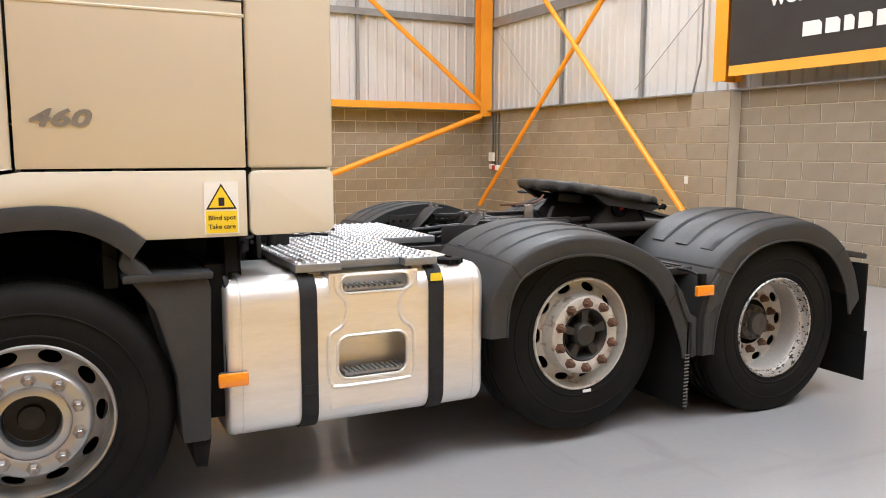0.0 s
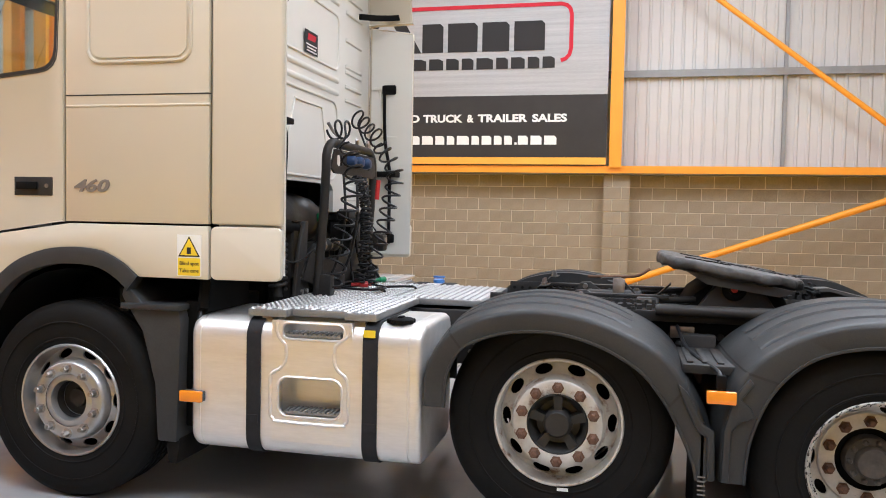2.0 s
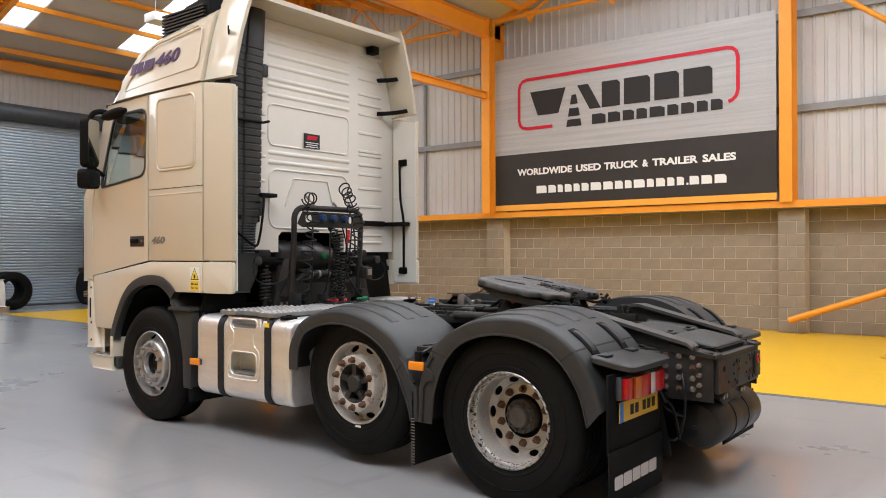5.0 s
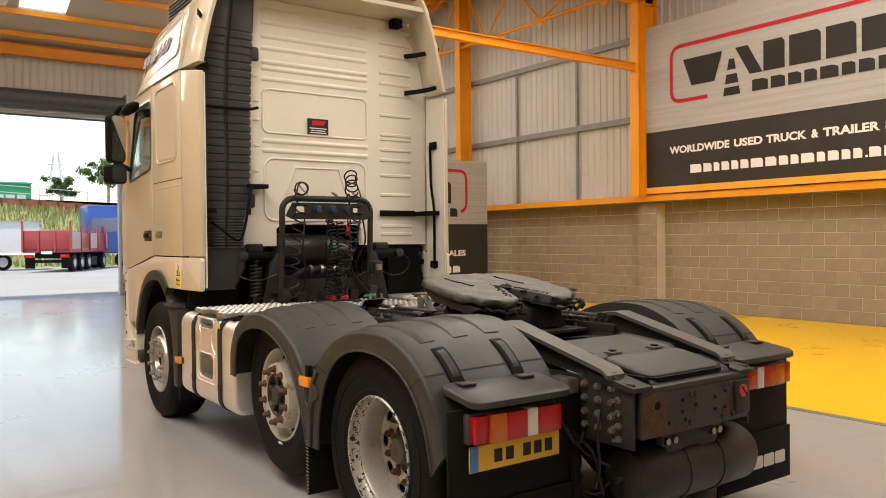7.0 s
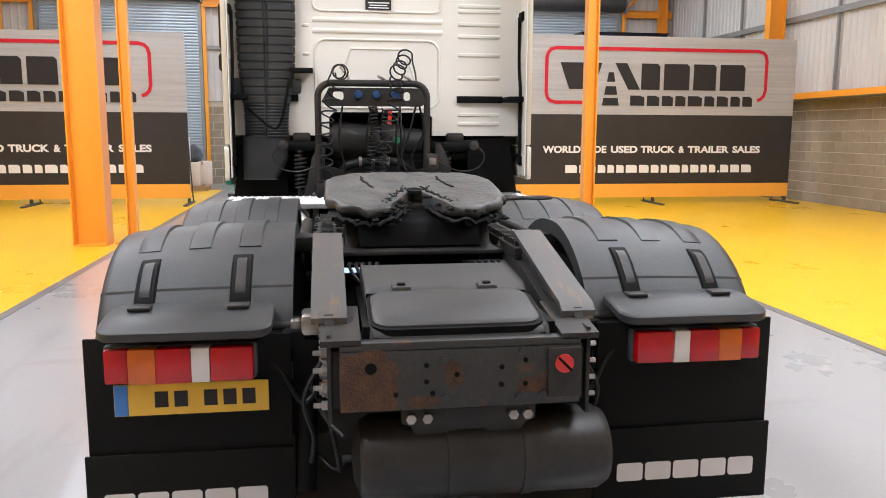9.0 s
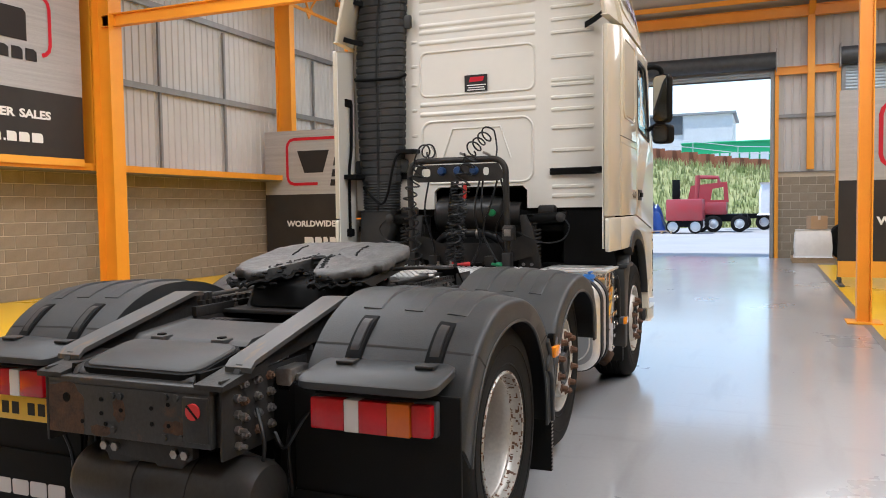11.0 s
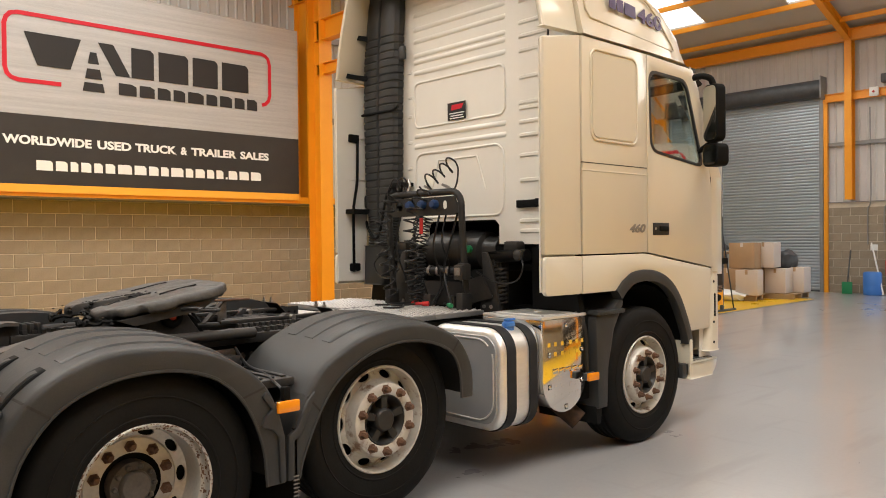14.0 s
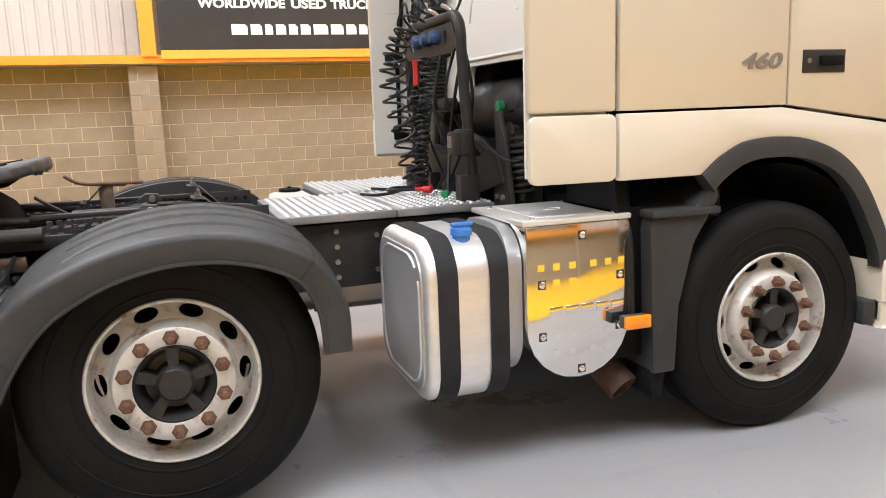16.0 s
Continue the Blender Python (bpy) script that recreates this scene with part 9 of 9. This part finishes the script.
for i in range(5):
    part("side_panel", bx(0.05 + i * 1.5, 1.45 + i * 1.5, -2.55, -2.5, 1.25, 2.15), M_sheet if i % 2 == 0 else M_redpaint, tr, bev=0.015)
    part("side_post", bx(1.45 + i * 1.5, 1.55 + i * 1.5, -2.6, -2.5, 1.1, 2.55), M_redpaint, tr, smooth=0)
part("far_side", bx(0.0, 7.5, -0.05, 0.0, 1.25, 2.2), M_redpaint, tr, smooth=0)
part("under_frame", bx(0.1, 7.2, -1.9, -0.6, 0.75, 1.05), M_under, tr, smooth=0)
part("rear_guard", bx(-0.05, 0.05, -2.4, -0.15, 0.5, 0.66), M_under, tr, smooth=0)
for y in (-2.2, -0.35):
    part("rear_lamp", bx(-0.14, -0.05, y - 0.22, y + 0.22, 0.78, 0.95), M_redlens, tr, bev=0.01)
    part("mud_flap", bx(0.1, 0.13, y - 0.25, y + 0.25, 0.2, 0.8), M_flap, tr, smooth=0)
part("white_plate", bx(-0.13, -0.06, -1.55, -1.0, 0.98, 1.12), M_stickerw, tr, smooth=0)
for i in range(4):
    part("tyre", lathe(B(), [(0.0, -0.3), (0.43, -0.3), (0.48, -0.26), (0.48, -0.04), (0.42, 0.0), (0.28, -0.01), (0.26, -0.05), (0.12, 0.0), (0.0, 0.0)], 28, (0.75 + i * 1.25 + (1.6 if i == 3 else 0), -2.45, 0.48), "y", -1), M_tyre, tr)
    part("rim", lathe(B(), [(0.28, -0.008), (0.25, -0.05), (0.12, 0.004), (0.0, 0.004)], 20, (0.75 + i * 1.25 + (1.6 if i == 3 else 0), -2.45, 0.48), "y", -1), M_fence, tr)
wc = thing("white_lorry_cab", "white lorry cab standing behind the trailer", "lorry")
part("cab", loft(B(), [[(-46.5, y0, z), (-44.5, y0, z), (-44.5, y1, z), (-46.5, y1, z)] for z, y0, y1 in ((0.9, 2.0, 4.4), (2.3, 2.0, 4.4), (2.9, 2.15, 4.25))]), M_film, wc, bev=0.12)
wheel_set(wc, -44.5, (1.1, 2.3))
part("chassis", bx(-46, -44.8, -0.2, 2.0, 0.7, 1.0), M_under, wc, smooth=0)
bl = thing("blue_lorry", "blue lorry cab behind the trailer", "lorry")
part("cab", bx(-47, -44.5, 6.9, 9.4, 0.9, 3.9), M_bluepaint, bl, bev=0.15)
part("glass", bx(-44.49, -44.45, 7.1, 9.2, 2.2, 3.1), M_glass, bl, smooth=0)
wheel_set(bl, -44.6, (7.3, 9.0))
# red crane lorry
cr = thing("red_crane_lorry", "red lorry with a folded loading crane", "lorry")
part("body", bx(-42.5, -40.2, -1.9, 0.3, 1.0, 1.7), M_redpaint, cr, bev=0.05)
part("frame_side", holed(B(), [(-1.9, 1.7), (0.4, 1.7), (0.3, 2.9), (-1.7, 2.7)], [[(-0.6, 1.85), (0.15, 1.85), (0.1, 2.6), (-0.5, 2.5)]], "x", -41.2, -40.9), M_redpaint, cr, smooth=0)
part("crane_post", cyl(B(), (-41, -1.4, 1.6), (-41, -1.3, 3.3), 0.16, 10), M_redpaint, cr)
part("crane_arm", tube(B(), [(-41, -1.3, 3.2), (-41, -0.2, 3.15), (-41, -0.1, 2.7)], 0.12, 8), M_redpaint, cr)
part("under_frame", bx(-42.3, -40.4, -1.8, 1.4, 0.6, 1.0), M_under, cr, smooth=0)
wheel_set(cr, -40.2, (-1.1, -0.4, 1.0))
# heap under a tarpaulin, pallets, red machine
def tarp(name, x, y, sx, sy, h, m, label, seed, z0=0.0):
    """A sheet thrown over a heap: peaks, folds and a ragged hem."""
    n = 26
    bm = B()
    g = []
    for i in range(n + 1):
        row = []
        for j in range(n + 1):
            u, v = i / n * 2 - 1, j / n * 2 - 1
            d = max(abs(u), abs(v)) ** 2.2
            z = h * (1 - d) * (0.75 + 0.5 * noise.noise(Vector((u * 1.6 + seed, v * 1.6, 0)))) + 0.12 * abs(noise.noise(Vector((u * 5, v * 5, seed))))
            row.append(bm.verts.new((x + u * sx * (1 + 0.12 * noise.noise(Vector((v * 3, seed, 0)))), y + v * sy * (1 + 0.12 * noise.noise(Vector((u * 3, seed, 4)))), z0 + max(z, 0.0))))
        g.append(row)
    for p, q in zip(g, g[1:]):
        for j in range(n):
            bm.faces.new((p[j], p[j + 1], q[j + 1], q[j]))
    bmesh.ops.solidify(bm, geom=bm.faces[:], thickness=0.02)
    return tagged(part(name, bm, m, smooth=25), label, "tarpaulin")


tarp("tarpaulin", -41.0, -4.4, 1.3, 1.25, 2.5, mat("grey_tarpaulin", (0.10, 0.11, 0.125), 0.5, 0, (0.16, 0.17, 0.18), 2), "grey tarpaulin thrown over a stack", 8)
tarp("tarpaulin", -40.0, -3.9, 0.9, 0.95, 2.1, M_bluepaint, "blue tarpaulin hanging over the stack", 3)
for i in range(3):
    o = pallet(-38.2, -5.2 + i * 1.1, 90)
    o["label"] = "blue-grey pallet standing in the yard"
rm_ = thing("red_machine", "red yard machine with a black mast", "machine")
part("body", bx(-39.6, -37.6, -2.75, -0.8, 0.7, 1.9), M_redpaint, rm_, bev=0.08)
part("mast", bx(-38.8, -38.4, -2.5, -2.1, 1.9, 3.0), M_under, rm_, bev=0.05)
part("chassis", bx(-39.4, -37.8, -2.65, -0.9, 0.35, 0.7), M_under, rm_, smooth=0)
wheel_set(rm_, -37.7, (-2.4, -1.2), 0.38, 0.38)
rp = thing("red_ramp", "red steel ramp lying by the fence", "ramp")
part("deck", prism(B(), [(-9.5, 0.0), (-5.3, 0.0), (-5.3, 0.45), (-9.5, 1.3)], "x", -41.5, -40.5), M_redpaint, rp, smooth=0)
tk = thing("white_tank", "white plastic tank by the fence", "tank")
part("body", bx(-43.5, -42.3, -7.1, -5.9, 0.15, 1.9), M_film, tk, bev=0.08)
part("base", bx(-43.5, -42.3, -7.1, -5.9, 0.0, 0.14), M_wood, tk, smooth=0)


def tree(x, y, z0, h, seed):
    o = thing("tree", "broadleaf tree beyond the bank", "tree", "far trees")
    r = random.Random(seed)
    bm = tube(B(), [(x, y, z0 - 0.3), (x + 0.1, y, z0 + h * 0.25), (x, y + 0.15, z0 + h * 0.55)], 0.16, 8)
    for i in range(5):
        a = r.uniform(0, 6.3)
        tube(bm, [(x, y, z0 + h * 0.3), (x + math.cos(a) * h * 0.22, y + math.sin(a) * h * 0.22, z0 + h * (0.5 + 0.08 * i))], 0.06, 6)
    part("trunk", bm, M_wood, o)
    V, F = [], []
    cl = [(x + r.gauss(0, h * 0.19), y + r.gauss(0, h * 0.19), z0 + h * r.uniform(0.38, 0.95)) for _ in range(24)]
    for c in cl:
        for k in range(110):
            d = Vector((r.gauss(0, 1), r.gauss(0, 1), r.gauss(0, 0.8))) * h * 0.055
            a = Vector((r.gauss(0, 1), r.gauss(0, 1), r.gauss(0, 1))).normalized() * 0.16
            b = a.cross(Vector((0.3, 0.5, 0.8))).normalized() * 0.12
            p = Vector(c) + d
            n = len(V)
            V += [tuple(p - a), tuple(p + b), tuple(p + a), tuple(p - b)]
            F.append((n, n + 1, n + 2, n + 3))
    me = bpy.data.meshes.new("crown")
    me.from_pydata(V, [], F)
    me.materials.append(M_leaf)
    c = new("crown", me)
    c.parent = o
    return o


for i, (x, y, h) in enumerate(((-76, 15, 4.0), (-80, 18.5, 4.6), (-78, 22, 5.0), (-75, -24, 4.5), (-90, 13, 3.2))):
    tree(x, y, 5.9, h, 20 + i)
pyl = thing("pylon", "pale lattice pylon on the skyline", "pylon")
for dx, dy in ((-1, -1), (1, -1), (1, 1), (-1, 1)):
    part("leg", cyl(B(), (-130 + dx * 1.6, 19 + dy * 1.6, 5.9), (-130 + dx * 0.3, 19 + dy * 0.3, 16), 0.09, 6), M_fence, pyl)
for z, w in ((9, 1.3), (12, 0.9), (14, 0.6)):
    part("arm", bx(-130.1, -129.9, 19 - w * 2.2, 19 + w * 2.2, z, z + 0.15), M_fence, pyl, smooth=0)

# ---- pilasters, fittings on the block walls ----
def pilaster(nm, x0, x1, y0, y1):
    o = tagged(part(nm, bx(x0, x1, y0, y1, 0, BLOCK_H - 0.004), M_mortar, smooth=0), "projecting concrete block pilaster", "pilaster", "pilasters", "structure")
    return o


PIL = []
for x in (2.70, XM - 0.05, -10.45):
    PIL.append((pilaster("pilaster_north", x - 0.235, x + 0.235, YN - 0.30, YN), x - 0.245, x + 0.245, YN - 0.31, "n"))
for x in (2.78, -10.4):
    PIL.append((pilaster("pilaster_south", x - 0.215, x + 0.215, YS, YS + 0.50), x - 0.225, x + 0.225, YS + 0.51, "s"))
PIL.append((pilaster("pilaster_east", XE - 0.20, XE, 3.37, 4.07), 3.36, 4.08, XE - 0.21, "e"))
so = thing("socket_box", "white metal-clad socket at the end of a conduit", "socket")
part("case", bx(XE - 0.07, XE - 0.002, 4.16, 4.30, 1.03, 1.14), M_stickerw, so, bev=0.01)
part("conduit", tube(B(), [(XE - 0.03, 4.23, 1.14), (XE - 0.03, 4.23, 2.25), (XE - 0.06, 4.20, 2.35), (XE - 0.06, 4.08, 2.75), (XE - 0.06, 4.06, 6.0)], 0.014, 8), M_purlin, so)
for y, z, m, sz in ((9.93, 1.36, M_stickerw, 0.09), (9.95, 1.16, M_stickerw, 0.05), (9.83, 1.14, M_redplastic, 0.05), (9.70, 1.14, M_stickerw, 0.055)):
    e = thing("switch_box", "small electrical box in the corner", "switch box", "corner switches")
    part("case", bx(XE - 0.09, XE - 0.002, y - sz, y + sz, z - sz, z + sz), m, e, bev=0.01)
    part("conduit", cyl(B(), (XE - 0.03, y, z + sz), (XE - 0.03, y, 2.25), 0.012, 8), M_dark, e)

# ---- blocks, each its own piece ----
BLK_L, BLK_H, JT = 0.44, 0.2295, 0.012
_blk = {}


def block_mesh(l, h, d):
    key = (round(l, 3), round(h, 3), round(d, 3))
    if key not in _blk:
        bm = bx(0, l, 0, d, 0, h)
        bmesh.ops.bevel(bm, geom=[e for e in bm.edges if abs(e.verts[0].co.y) < 1e-6 and abs(e.verts[1].co.y) < 1e-6], offset=0.004, segments=1, affect="EDGES")
        bmesh.ops.recalc_face_normals(bm, faces=bm.faces)
        me = bpy.data.meshes.new("block")
        bm.to_mesh(me)
        bm.free()
        me.materials.append(M_block)
        _blk[key] = me
    return _blk[key]


def lay(parent, to_world, u0, u1, near, skips=(), d=0.012, unit=BLK_L, shift=0.0):
    """Courses of blocks from u0 to u1; near: the stretch whose blocks are objects of their own. to_world(u, z) gives a pose."""
    V, F = [], []
    made = 0
    rows = round(BLOCK_H / BLK_H)
    for c in range(rows):
        u = u0 - (unit / 2 if c % 2 else 0) + shift
        while u < u1 - 0.02:
            a, b = max(u, u0), min(u + unit, u1)
            u += unit
            for s0, s1 in skips:
                if a < s1 and b > s0:
                    a, b = (a, s0) if s0 - a > b - s1 else (s1, b)
            if b - a < 0.04:
                continue
            l, z = b - a - JT, c * BLK_H + JT / 2
            M = to_world(a + JT / 2, z)
            if near[0] <= a <= near[1] and made < 300:
                o = new("block", block_mesh(l, BLK_H - JT, d))
                o.parent = parent
                o.matrix_world = M
                made += 1
            else:
                n = len(V)
                V += [tuple(M @ Vector(p)) for p in ((0, d, 0), (l, d, 0), (l, d, BLK_H - JT), (0, d, BLK_H - JT), (0.004, 0, 0.004), (l - 0.004, 0, 0.004), (l - 0.004, 0, BLK_H - JT - 0.004), (0.004, 0, BLK_H - JT - 0.004))]
                F += [(n + 4, n + 5, n + 6, n + 7), (n, n + 1, n + 5, n + 4), (n + 1, n + 2, n + 6, n + 5), (n + 2, n + 3, n + 7, n + 6), (n + 3, n, n + 4, n + 7)]
    if F:
        me = bpy.data.meshes.new("far_blocks")
        me.from_pydata(V, [], F)
        me.materials.append(M_block)
        o = new("far_blocks", me)
        o.parent = parent
        tagged(o, kind="stuff")


def rot(m3, o):
    return Matrix.Translation(o) @ m3.to_4x4()


R_n = Matrix(((1, 0, 0), (0, 1, 0), (0, 0, 1)))
R_s = Matrix(((-1, 0, 0), (0, -1, 0), (0, 0, 1)))
R_e = Matrix(((0, 1, 0), (-1, 0, 0), (0, 0, 1)))
R_w = Matrix(((0, -1, 0), (1, 0, 0), (0, 0, 1)))
lay(walls_block[0], lambda u, z: rot(R_n, (u, YN - 0.008, z)), XW + 0.05, XE, (-7.5, 8.0), [(p[1] + 0.02, p[2] - 0.02) for p in PIL if p[4] == "n"])
lay(walls_block[1], lambda u, z: rot(R_s, (-u, YS + 0.008, z)), -XE, -XW - 0.05, (-3.2, 11.0), [(-p[2] + 0.02, -p[1] - 0.02) for p in PIL if p[4] == "s"])
lay(walls_block[2], lambda u, z: rot(R_e, (XE - 0.008, -u, z)), -YN, -YS, (-10.4, 0.5), [(-p[2] + 0.02, -p[1] - 0.02) for p in PIL if p[4] == "e"])
for ob, a, b, w, side in PIL:
    if side == "n":
        lay(ob, lambda u, z: rot(R_n, (u, w, z)), a, b, (a - 1, b + 1), unit=0.33)
    elif side == "s":
        lay(ob, lambda u, z: rot(R_s, (-u, w, z)), -b, -a, (-b - 1, -a + 1), unit=0.30)
    else:
        lay(ob, lambda u, z: rot(R_e, (w, -u, z)), -b, -a, (-b - 1, -a + 1), unit=0.48)
for y0, y1 in west:
    if y1 - y0 > 0.6 and y0 > YS and y1 < YN:
        o = tagged(part("wall_west_block", bx(XW - 0.11, XW - 0.01, y0 + 0.1, y1 - 0.1, 0, BLOCK_H + 0.13), M_mortar, smooth=0), "concrete block wall between the doors", "wall", kind="structure")
        lay(o, lambda u, z: rot(R_w, (XW - 0.004, u, z)), y0 + 0.1, y1 - 0.1, (y0, y1))
